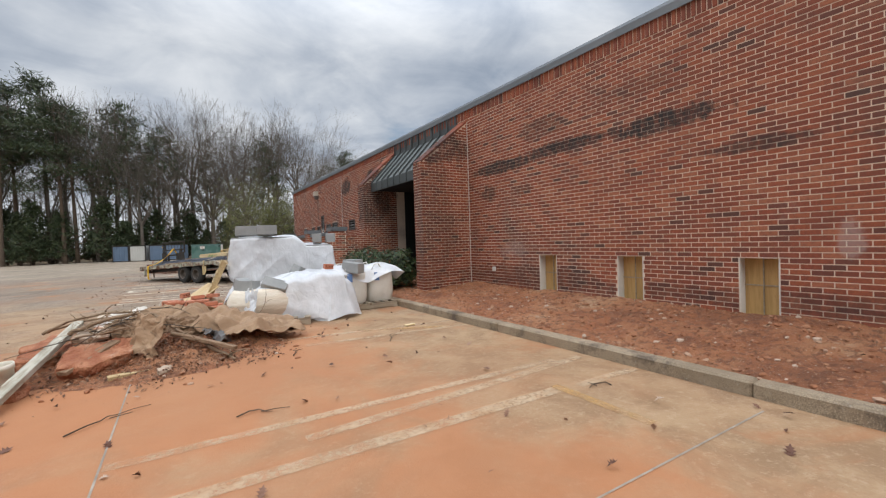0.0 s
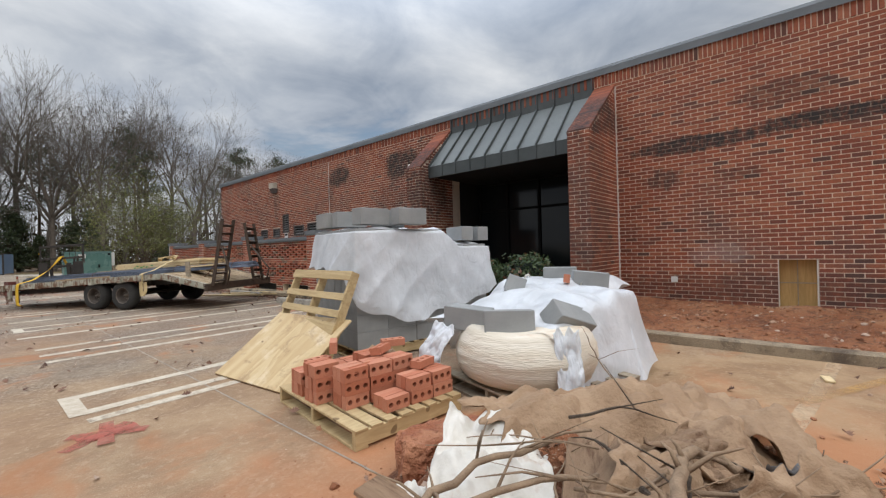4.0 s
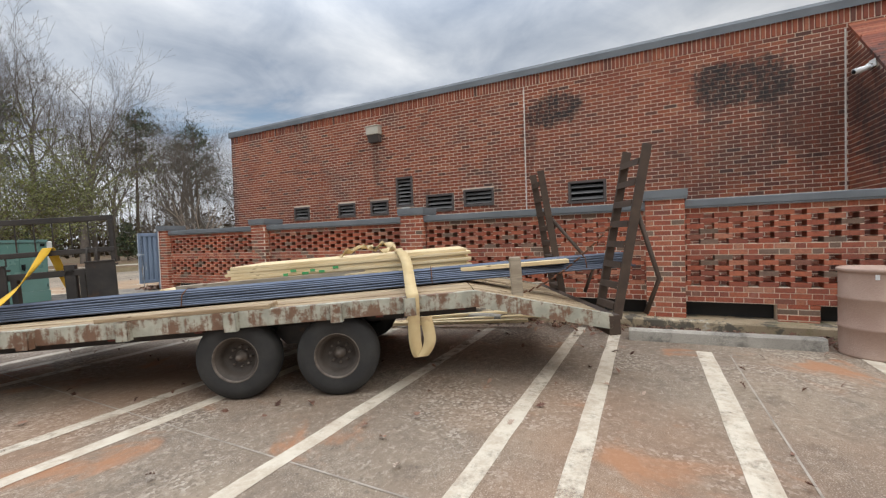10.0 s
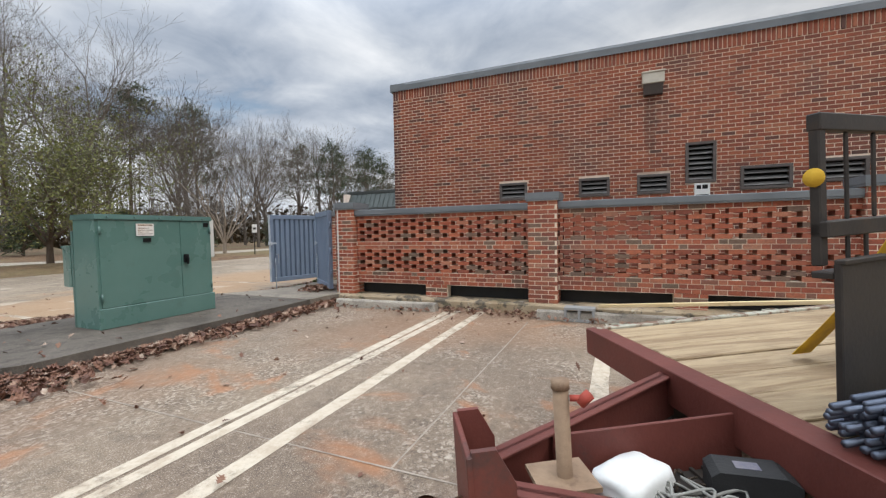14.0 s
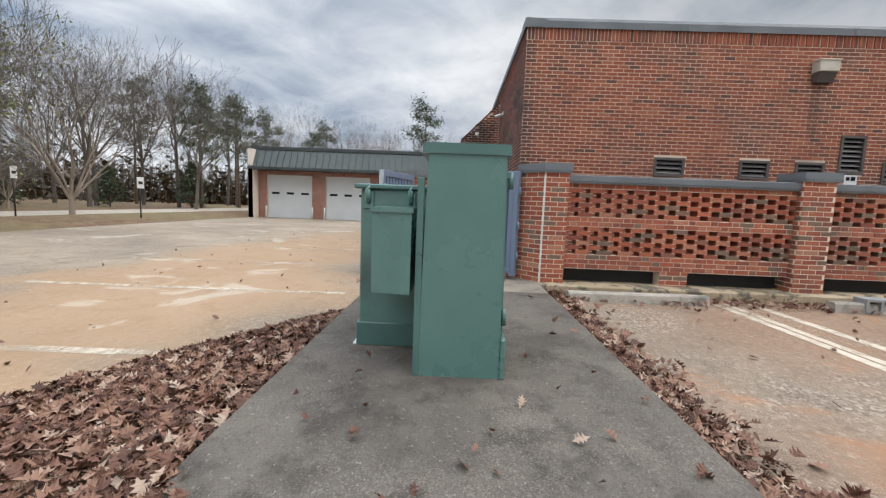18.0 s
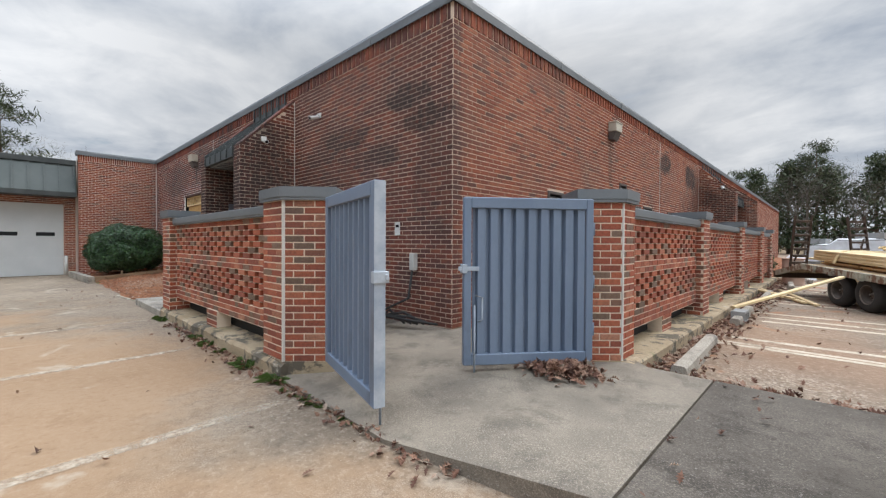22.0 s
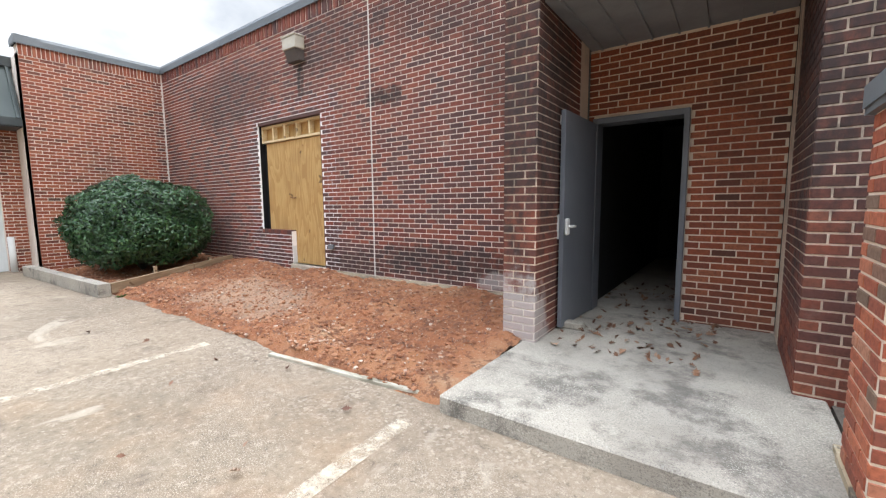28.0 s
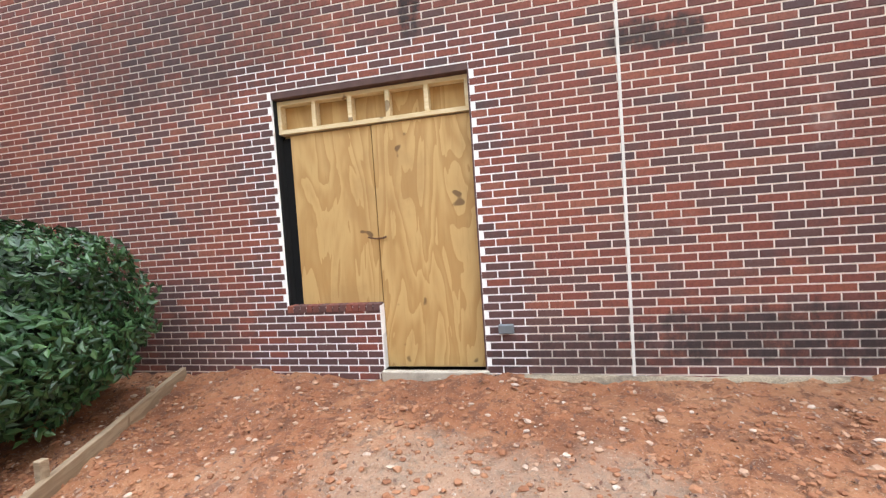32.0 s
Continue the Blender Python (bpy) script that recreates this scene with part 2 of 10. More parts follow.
def brick_make(island, tones=BRICK_TONES, grime=0.5, stains=True):
    def make(k):
        if island:
            r = k.node("ShaderNodeNewGeometry").outputs["Random Per Island"]
        else:
            r = k.node("ShaderNodeObjectInfo").outputs["Random"]
        c = k.ramp(r, tones)
        p = k.pos()
        n1 = k.noise(p, 0.9, 6, 0.62)
        n2 = k.noise(p, 38, 4, 0.7)
        c = k.mix(k.math("MULTIPLY", k.step(n1, 0.46, 0.72), grime), c, (0.085, 0.058, 0.050))
        # the north side is blotched with nearly black bricks
        sep = k.node("ShaderNodeSeparateXYZ")
        k.put(sep.inputs[0], p)
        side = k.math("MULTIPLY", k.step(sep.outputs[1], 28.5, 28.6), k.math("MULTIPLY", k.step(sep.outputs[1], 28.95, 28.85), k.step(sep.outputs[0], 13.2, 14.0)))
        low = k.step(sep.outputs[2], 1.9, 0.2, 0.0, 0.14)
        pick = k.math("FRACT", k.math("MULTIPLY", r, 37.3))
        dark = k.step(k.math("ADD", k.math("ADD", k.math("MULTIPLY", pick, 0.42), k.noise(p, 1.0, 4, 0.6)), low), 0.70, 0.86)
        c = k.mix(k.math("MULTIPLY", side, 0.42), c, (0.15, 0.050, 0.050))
        # old weathering over the north side beside the gate
        if stains:
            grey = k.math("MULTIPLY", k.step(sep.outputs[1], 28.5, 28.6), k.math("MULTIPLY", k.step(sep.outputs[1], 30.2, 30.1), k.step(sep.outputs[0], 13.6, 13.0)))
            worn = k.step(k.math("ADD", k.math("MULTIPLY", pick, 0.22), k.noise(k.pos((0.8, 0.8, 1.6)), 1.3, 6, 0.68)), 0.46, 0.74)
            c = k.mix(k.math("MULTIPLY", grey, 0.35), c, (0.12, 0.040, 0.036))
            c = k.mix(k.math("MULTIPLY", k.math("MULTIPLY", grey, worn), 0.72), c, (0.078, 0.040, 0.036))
        c = k.mix(k.math("MULTIPLY", k.math("MULTIPLY", dark, side), 0.72), c, (0.060, 0.046, 0.048))
        c = k.mix(k.math("MULTIPLY", k.step(n2, 0.35, 0.75), 0.5), c, (0.075, 0.030, 0.022))
        bloom = k.step(k.noise(p, 1.6, 5, 0.7), 0.62, 0.74)
        c = k.mix(k.math("MULTIPLY", bloom, 0.18), c, (0.45, 0.36, 0.31))
        if stains:
            c = wall_stains(k, c)
        return c, k.math("ADD", k.math("MULTIPLY", n2, 0.2), 0.7), n2
    return make


M = {}
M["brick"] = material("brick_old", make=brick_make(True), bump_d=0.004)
FENCE_TONES = [(0.0, (0.16, 0.11, 0.075)), (0.13, (0.23, 0.145, 0.10)), (0.19, (0.26, 0.076, 0.046)), (0.55, (0.38, 0.098, 0.050)), (0.85, (0.46, 0.14, 0.070)), (1.0, (0.47, 0.22, 0.135))]
M["brick_fence"] = material("brick_screen_wall", make=brick_make(True, FENCE_TONES, 0.45, False), bump_d=0.004)
M["brick_fence_piece"] = material("brick_screen_wall_piece", make=brick_make(False, FENCE_TONES, 0.45, False), bump_d=0.004)
M["brick_piece"] = material("brick_old_piece", make=brick_make(False), bump_d=0.004)


def mortar_make(pale, stained=True):
    def make(k):
        p = k.pos()
        n1 = k.noise(p, 1.1, 6, 0.65)
        n2 = k.noise(p, 90, 3, 0.7)
        c = k.mix(n2, (0.61, 0.48, 0.37), (0.79, 0.66, 0.53))
        c = k.mix(pale, c, k.mix(n2, (0.66, 0.54, 0.41), (0.84, 0.73, 0.60)))
        sep = k.node("ShaderNodeSeparateXYZ")
        k.put(sep.inputs[0], p)
        c = k.mix(k.math("MULTIPLY", k.step(n1, 0.50, 0.74), 0.5), c, (0.20, 0.130, 0.105))
        if stained:
            # the mortar of the sheltered north side has stayed paler
            side = k.math("MULTIPLY", k.step(sep.outputs[1], 28.5, 28.6), k.step(sep.outputs[0], 13.2, 14.0))
            c = k.mix(k.math("MULTIPLY", side, 0.70), c, (0.80, 0.71, 0.645))
            c = wall_stains(k, c, 0.75)
            # repointed in white round the boarded doorway
            dx = k.math("DIVIDE", k.math("ABSOLUTE", k.math("SUBTRACT", sep.outputs[0], 18.0)), 1.30)
            dz = k.math("DIVIDE", k.math("ABSOLUTE", k.math("SUBTRACT", sep.outputs[2], 1.72)), 1.46)
            edge = k.math("ADD", k.math("MAXIMUM", dx, dz), k.math("MULTIPLY", k.math("SUBTRACT", k.noise(p, 5, 4, 0.6), 0.5), 0.35))
            c = k.mix(k.math("MULTIPLY", k.math("MULTIPLY", k.step(edge, 1.04, 0.96), side), 0.9), c, (0.93, 0.91, 0.89))
        return c, k.math("ADD", k.math("MULTIPLY", n2, 0.1), 0.85), n2
    return make


M["mortar"] = material("mortar", make=mortar_make(0.0), bump_d=0.004)
M["mortar_fence"] = material("pale_mortar", make=mortar_make(0.85, False), bump_d=0.004)


def lot_make(k):
    p = k.pos()
    n1 = k.noise(p, 0.35, 7, 0.62)
    n2 = k.noise(p, 2.6, 7, 0.7)
    n3 = k.noise(p, 55, 4, 0.75)
    n4 = k.noise(p, 0.9, 6, 0.6, 0.6)
    c = k.ramp(n1, [(0.30, (0.145, 0.108, 0.080)), (0.5, (0.20, 0.150, 0.109)), (0.7, (0.285, 0.222, 0.158))])
    sep = k.node("ShaderNodeSeparateXYZ")
    k.put(sep.inputs[0], p)
    north = k.step(sep.outputs[1], 29.5, 33.0)
    c = k.mix(north, c, k.ramp(n1, [(0.30, (0.18, 0.145, 0.105)), (0.52, (0.275, 0.218, 0.158)), (0.72, (0.37, 0.305, 0.23))]))
    # dark scuffed patches with exposed stone
    c = k.mix(k.math("MULTIPLY", k.step(n2, 0.50, 0.68), 0.6), c, (0.125, 0.095, 0.073))
    n5 = k.noise(p, 15, 6, 0.8)
    c = k.mix(k.math("MULTIPLY", k.step(n5, 0.52, 0.64), 0.5), c, (0.46, 0.385, 0.30))
    c = k.mix(k.math("MULTIPLY", k.step(n5, 0.47, 0.36), 0.55), c, (0.085, 0.066, 0.050))
    c = k.mix(k.math("MULTIPLY", k.step(n3, 0.60, 0.68), 0.6), c, (0.52, 0.45, 0.36))
    grit = k.noise(p, 130, 2, 0.6)
    worn = k.step(k.noise(p, 0.6, 6, 0.65, 0.4), 0.42, 0.56)
    c = k.mix(k.math("MULTIPLY", k.math("MULTIPLY", k.step(grit, 0.56, 0.64), worn), 0.55), c, (0.55, 0.47, 0.38))
    c = k.mix(k.math("MULTIPLY", k.math("MULTIPLY", k.step(grit, 0.46, 0.36), worn), 0.6), c, (0.075, 0.060, 0.048))
    c = k.mix(k.math("MULTIPLY", k.step(n3, 0.42, 0.32), 0.5), c, (0.085, 0.066, 0.052))
    vor = k.node("ShaderNodeTexVoronoi")
    k.put(vor.inputs["Vector"], p)
    vor.inputs["Scale"].default_value = 48
    peb = k.node("ShaderNodeSeparateColor")
    k.put(peb.inputs[0], vor.outputs["Color"])
    stone = k.ramp(peb.outputs[0], [(0.0, (0.070, 0.056, 0.046)), (0.35, (0.16, 0.125, 0.095)), (0.7, (0.33, 0.265, 0.20)), (1.0, (0.60, 0.53, 0.44))])
    bare = k.step(k.noise(p, 0.75, 7, 0.7, 0.3), 0.44, 0.62)
    c = k.mix(k.math("MULTIPLY", bare, k.step(north, 0.0, 1.0, 0.5, 0.12)), c, stone)
    # red clay washed and driven over the concrete
    clay = k.mix(n2, (0.36, 0.135, 0.055), (0.46, 0.215, 0.105))
    dusty = k.math("MAXIMUM", k.blob((2.2, 5.0, 0), (4.2, 6.5, 2.0), 0.4, 0.5), k.math("MULTIPLY", k.blob((-5.0, 7.0, 0), (9, 10, 2.0), 0.4, 0.5), 0.75))
    tone = k.mix(k.step(k.noise(p, 1.7, 7, 0.66, 0.5), 0.36, 0.64), (0.275, 0.165, 0.088), (0.415, 0.275, 0.155))
    tone = k.mix(k.math("MULTIPLY", k.step(n5, 0.53, 0.60), 0.35), tone, (0.50, 0.36, 0.23))
    tone = k.mix(k.math("MULTIPLY", k.step(n3, 0.42, 0.34), 0.35), tone, (0.19, 0.105, 0.055))
    c = k.mix(k.math("MULTIPLY", dusty, 0.85), c, tone)
    spread = k.blob((-0.7, 4.6, 0), (3.6, 5.6, 2.0), 0.55, 0.6)
    c = k.mix(k.math("MULTIPLY", spread, k.step(n4, 0.30, 0.60, 0.20, 0.90)), c, clay)
    ring = k.blob((-0.6, 7.2, 0), (2.6, 2.4, 2.0), 0.3, 0.9)
    c = k.mix(k.math("MULTIPLY", ring, 0.75), c, clay)
    spots = k.math("MULTIPLY", k.step(n4, 0.56, 0.68), k.step(sep.outputs[1], 30.0, 27.0))
    c = k.mix(k.math("MULTIPLY", spots, 0.7), c, (0.36, 0.155, 0.070))
    film = k.math("MULTIPLY", k.step(k.noise(p, 0.22, 6, 0.6), 0.42, 0.62), k.step(sep.outputs[1], 30.0, 26.0))
    c = k.mix(k.math("MULTIPLY", film, 0.35), c, (0.33, 0.175, 0.095))
    tan = k.blob((6, 33.5, 0), (9, 2.4, 2), 0.5, 0.45)
    c = k.mix(k.math("MULTIPLY", tan, 0.60), c, (0.37, 0.225, 0.12))
    pale = k.math("MULTIPLY", k.step(k.noise(p, 0.8, 5, 0.6, 1.0), 0.60, 0.66), north)
    c = k.mix(k.math("MULTIPLY", pale, 0.45), c, (0.52, 0.46, 0.37))
    return c, k.math("ADD", k.math("MULTIPLY", n2, 0.25), 0.66), k.math("ADD", n3, k.math("MULTIPLY", n2, 0.6))


M["lot"] = material("worn_concrete_paving", make=lot_make, bump_d=0.004, spec=0.2)


def soil_make(k):
    p = k.pos()
    n1 = k.noise(p, 0.9, 7, 0.65)
    n2 = k.noise(p, 9, 6, 0.75)
    n3 = k.noise(p, 60, 4, 0.8)
    c = k.ramp(n1, [(0.28, (0.17, 0.074, 0.038)), (0.46, (0.31, 0.118, 0.052)), (0.60, (0.38, 0.175, 0.085)), (0.72, (0.46, 0.31, 0.19))])
    c = k.mix(k.math("MULTIPLY", k.step(n2, 0.5, 0.60), 0.75), c, (0.13, 0.055, 0.030))
    c = k.mix(k.math("MULTIPLY", k.step(k.noise(p, 3.1, 7, 0.7, 0.6), 0.54, 0.62), 0.6), c, (0.16, 0.065, 0.034))
    grey = k.math("MULTIPLY", k.blob((16.9, 30.2, 0.1), (1.6, 0.6, 0.6), 0.6, 1.2), 0.42)
    c = k.mix(grey, c, k.mix(n2, (0.30, 0.22, 0.15), (0.56, 0.47, 0.36)))
    c = k.mix(k.math("MULTIPLY", k.step(n3, 0.60, 0.66), 0.8), c, (0.56, 0.42, 0.32))
    c = k.mix(k.math("MULTIPLY", k.step(n3, 0.42, 0.34), 0.6), c, (0.10, 0.042, 0.024))
    return c, k.math("ADD", k.math("MULTIPLY", n3, 0.1), 0.86), k.math("ADD", n2, k.math("MULTIPLY", n3, 0.6))


M["soil"] = material("red_clay_soil", make=soil_make, bump_d=0.03)


def concrete_make(a, b, dark, amount=0.5):
    def make(k):
        p = k.pos()
        n1 = k.noise(p, 1.3, 7, 0.65)
        n2 = k.noise(p, 45, 4, 0.75)
        c = k.mix(k.step(n1, 0.3, 0.7), a, b)
        c = k.mix(k.math("MULTIPLY", k.step(k.noise(p, 2.7, 7, 0.7), 0.48, 0.66), amount), c, dark)
        c = k.mix(k.math("MULTIPLY", k.step(n2, 0.60, 0.7), 0.4), c, (0.5, 0.47, 0.42))
        grit = k.noise(p, 110, 3, 0.7)
        bare = k.step(k.noise(p, 0.9, 6, 0.65, 0.5), 0.42, 0.60)
        c = k.mix(k.math("MULTIPLY", k.math("MULTIPLY", k.step(grit, 0.54, 0.62), bare), 0.45), c, tuple(min(0.7, 1.8 * v) for v in b))
        c = k.mix(k.math("MULTIPLY", k.step(grit, 0.46, 0.38), 0.45), c, dark)
        return c, k.math("ADD", k.math("MULTIPLY", n1, 0.2), 0.72), n2
    return make


M["concrete"] = material("weathered_concrete", make=concrete_make((0.27, 0.24, 0.20), (0.40, 0.36, 0.30), (0.085, 0.075, 0.065), 0.75), bump_d=0.004)


def footing_make(k):
    p = k.pos()
    n1 = k.noise(p, 3.2, 7, 0.68, 0.4)
    n2 = k.noise(p, 50, 4, 0.75)
    c = k.mix(k.step(k.noise(p, 1.2, 5, 0.6), 0.35, 0.65), (0.31, 0.235, 0.145), (0.44, 0.35, 0.235))
    c = k.mix(k.math("MULTIPLY", k.step(n1, 0.50, 0.57), 0.85), c, (0.075, 0.068, 0.055))
    c = k.mix(k.math("MULTIPLY", k.step(k.noise(p, 5.0, 6, 0.7), 0.60, 0.66), 0.8), c, (0.52, 0.47, 0.38))
    c = k.mix(k.math("MULTIPLY", k.step(k.noise(p, 2.1, 6, 0.7), 0.57, 0.68), 0.5), c, (0.17, 0.165, 0.075))
    c = k.mix(k.math("MULTIPLY", k.step(n2, 0.42, 0.34), 0.5), c, (0.10, 0.085, 0.065))
    return c, k.math("ADD", k.math("MULTIPLY", n2, 0.1), 0.85), k.math("ADD", n1, k.math("MULTIPLY", n2, 0.4))


M["footing"] = material("mossy_crumbling_concrete", make=footing_make, bump_d=0.014)
M["kerb"] = material("clay_stained_kerb_concrete", make=concrete_make((0.23, 0.175, 0.115), (0.34, 0.265, 0.18), (0.085, 0.062, 0.045), 0.85), bump_d=0.006)
M["pad"] = material("dark_stained_concrete", make=concrete_make((0.085, 0.073, 0.061), (0.155, 0.134, 0.112), (0.042, 0.036, 0.031), 0.65), bump_d=0.004, spec=0.15)
M["apron_dark"] = material("grey_stained_concrete", make=concrete_make((0.17, 0.145, 0.115), (0.27, 0.23, 0.18), (0.085, 0.072, 0.058), 0.6), bump_d=0.004)
M["apron"] = material("pale_concrete", make=concrete_make((0.34, 0.29, 0.225), (0.44, 0.38, 0.30), (0.16, 0.14, 0.11), 0.5), bump_d=0.003)


def paint_mat(name, a, b, wear, fleck=11.0, cover=0.88):
    """Line paint worn through in flecks and patches."""
    m = material(name, make=lambda k: (k.mix(k.step(k.noise(k.pos(), 5, 7, 0.75), 0.38, 0.66), a, b), k.math("ADD", 0.75, 0.0), k.noise(k.pos(), 60, 3, 0.7)), bump_d=0.001)
    k = Nodes(m.node_tree)
    v = k.math("ADD", k.math("MULTIPLY", k.noise(k.pos(), fleck, 8, 0.8), 0.6), k.math("MULTIPLY", k.noise(k.pos(), 1.1, 4, 0.6), 0.55))
    k.put(m.node_tree.nodes["Principled BSDF"].inputs["Alpha"], k.math("MULTIPLY", k.step(v, wear - 0.12, wear + 0.14), cover))
    return m


M["paint"] = paint_mat("worn_line_paint", (0.64, 0.56, 0.44), (0.48, 0.39, 0.29), 0.46)
M["paint_old"] = paint_mat("clay_stained_line_paint", (0.62, 0.47, 0.31), (0.50, 0.31, 0.17), 0.52, 16.0, 0.62)
M["paint_n"] = paint_mat("pale_line_paint", (0.58, 0.50, 0.39), (0.44, 0.35, 0.255), 0.555)
M["paint_y"] = paint_mat("yellow_line_paint", (0.58, 0.34, 0.12), (0.48, 0.27, 0.11), 0.56, 14.0, 0.55)
M["paint_red"] = paint_mat("red_marking_paint", (0.40, 0.10, 0.07), (0.34, 0.14, 0.095), 0.57)
M["knob_red"] = mottled("red_knob_plastic", (0.40, 0.05, 0.035), (0.30, 0.08, 0.05), 5)
M["flash"] = mottled("grey_roof_flashing", (0.135, 0.150, 0.160), (0.20, 0.215, 0.225), 1.5, rough=0.5, metal=0.2, bump_d=0.0008, obj=False)
M["canopy"] = mottled("grey_standing_seam_metal", (0.115, 0.130, 0.128), (0.175, 0.188, 0.182), 1.2, rough=0.5, metal=0.2, bump_d=0.0008, obj=False, dirt=(0.10, 0.11, 0.105))
M["mansard"] = mottled("dark_green_grey_standing_seam", (0.060, 0.075, 0.072), (0.095, 0.110, 0.105), 1.2, rough=0.5, metal=0.15, bump_d=0.0008, obj=False)
M["canopy_dark"] = mottled("dark_grey_fascia_metal", (0.050, 0.058, 0.058), (0.085, 0.094, 0.094), 2, rough=0.45, metal=0.2, bump_d=0.0008, obj=False)
# near-black stands in for the shade inside unlit rooms
M["dark"] = mottled("unlit_interior_black", (0.012, 0.012, 0.013), (0.022, 0.021, 0.021), 2, rough=0.8, obj=False)
M["white"] = mottled("off_white_paint", (0.66, 0.66, 0.63), (0.76, 0.76, 0.74), 2, rough=0.55, obj=False, bump_d=0.0005)
M["glass"] = material("dark_window_glass", (0.010, 0.012, 0.013), rough=0.10, spec=0.25)
M["lintel_shade"] = mottled("lintel_shade_brown", (0.075, 0.036, 0.030), (0.12, 0.06, 0.048), 9, rough=0.7, obj=False)
M["louvre"] = mottled("grey_louvre_metal", (0.16, 0.155, 0.15), (0.23, 0.22, 0.21), 5, rough=0.5, metal=0.2, obj=False)
# black for prints and lenses, and for the shade in deep gaps
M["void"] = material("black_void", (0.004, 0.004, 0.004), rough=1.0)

# ---------- mesh helpers ----------


class MB:
    """Collects vertices and faces for one mesh."""

    def __init__(self):
        self.v, self.f, self.s = [], [], []

    def add(self, verts, faces, m=None, smooth=False):
        o = len(self.v)
        if m is not None:
            verts = [tuple(m @ Vector(p)) for p in verts]
        self.v.extend(verts)
        self.f.extend([tuple(i + o for i in f) for f in faces])
        self.s.extend([smooth] * len(faces))
        return self

    def box(self, x0, y0, z0, x1, y1, z1, b=0.0, m=None):
        if x0 > x1:
            x0, x1 = x1, x0
        if y0 > y1:
            y0, y1 = y1, y0
        if z0 > z1:
            z0, z1 = z1, z0
        if b <= 0:
            v = [(x, y, z) for z in (z0, z1) for y in (y0, y1) for x in (x0, x1)]
            f = [(0, 2, 3, 1), (4, 5, 7, 6), (0, 1, 5, 4), (2, 6, 7, 3), (0, 4, 6, 2), (1, 3, 7, 5)]
            return self.add(v, f, m)
        b = min(b, (x1 - x0) / 2.2, (y1 - y0) / 2.2, (z1 - z0) / 2.2)
        lo, hi, v, idx = (x0, y0, z0), (x1, y1, z1), [], {}
        for sx in (0, 1):
            for sy in (0, 1):
                for sz in (0, 1):
                    s = (sx, sy, sz)
                    for ax in range(3):
                        p = []
                        for i in range(3):
                            e = hi[i] if s[i] else lo[i]
                            if i != ax:
                                e += -b if s[i] else b
                            p.append(e)
                        idx[s, ax] = len(v)
                        v.append(tuple(p))
        f = []
        for ax in range(3):
            a, c = (ax + 1) % 3, (ax + 2) % 3
            for side in (0, 1):
                q = []
                for da, dc in ((0, 0), (1, 0), (1, 1), (0, 1)):
                    s = [0, 0, 0]
                    s[ax], s[a], s[c] = side, da, dc
                    q.append(idx[tuple(s), ax])
                f.append(tuple(q if side else q[::-1]))
            for sa in (0, 1):
                for sc in (0, 1):
                    s0, s1 = [0, 0, 0], [0, 0, 0]
                    s0[ax], s1[ax] = 0, 1
                    s0[a] = s1[a] = sa
                    s0[c] = s1[c] = sc
                    q = (idx[tuple(s0), a], idx[tuple(s1), a], idx[tuple(s1), c], idx[tuple(s0), c])
                    f.append(q if (sa == sc) else q[::-1])
        for sx in (0, 1):
            for sy in (0, 1):
                for sz in (0, 1):
                    s = (sx, sy, sz)
                    q = (idx[s, 0], idx[s, 1], idx[s, 2])
                    f.append(q if (sx + sy + sz) % 2 else q[::-1])
        return self.add(v, f, m)

    def prism(self, poly, z0, z1, m=None):
        """An upright prism over a counter-clockwise polygon of (x, y)."""
        n = len(poly)
        v = [(x, y, z0) for x, y in poly] + [(x, y, z1) for x, y in poly]
        f = [tuple(range(n))[::-1], tuple(range(n, 2 * n))]
        f += [(i, (i + 1) % n, n + (i + 1) % n, n + i) for i in range(n)]
        return self.add(v, f, m)

    def extrude(self, poly, axis, a, b, m=None):
        """A prism of a polygon in the plane across an axis; poly holds the two other coordinates, in x, y, z order."""
        def at(p, w):
            q = list(p)
            q.insert(axis, w)
            return tuple(q)
        n = len(poly)
        v = [at(p, a) for p in poly] + [at(p, b) for p in poly]
        f = [tuple(range(n))[::-1], tuple(range(n, 2 * n))]
        f += [(i, (i + 1) % n, n + (i + 1) % n, n + i) for i in range(n)]
        return self.add(v, f, m)

    def tube(self, pts, radii, n=6, caps=True, smooth=True, m=None):
        if not hasattr(radii, "__len__"):
            radii = [radii] * len(pts)
        pts = [Vector(p) for p in pts]
        v, f = [], []
        ref = Vector((0.31, 0.17, 0.93))
        for i, p in enumerate(pts):
            d = (pts[min(i + 1, len(pts) - 1)] - pts[max(i - 1, 0)]).normalized()
            a = d.cross(ref if abs(d.dot(ref)) < 0.95 else Vector((1, 0, 0))).normalized()
            b = d.cross(a)
            for j in range(n):
                t = 2 * math.pi * j / n
                v.append(tuple(p + radii[i] * (math.cos(t) * a + math.sin(t) * b)))
        for i in range(len(pts) - 1):
            for j in range(n):
                f.append((i * n + j, (i + 1) * n + j, (i + 1) * n + (j + 1) % n, i * n + (j + 1) % n))
        if caps:
            f.append(tuple(range(n)))
            f.append(tuple(range((len(pts) - 1) * n, len(pts) * n))[::-1])
        return self.add(v, f, m, smooth)

    def lathe(self, prof, n=24, m=None, smooth=True):
        """Turns a profile of (radius, z) round the z axis."""
        v = [(r * math.cos(2 * math.pi * j / n), r * math.sin(2 * math.pi * j / n), z) for r, z in prof for j in range(n)]
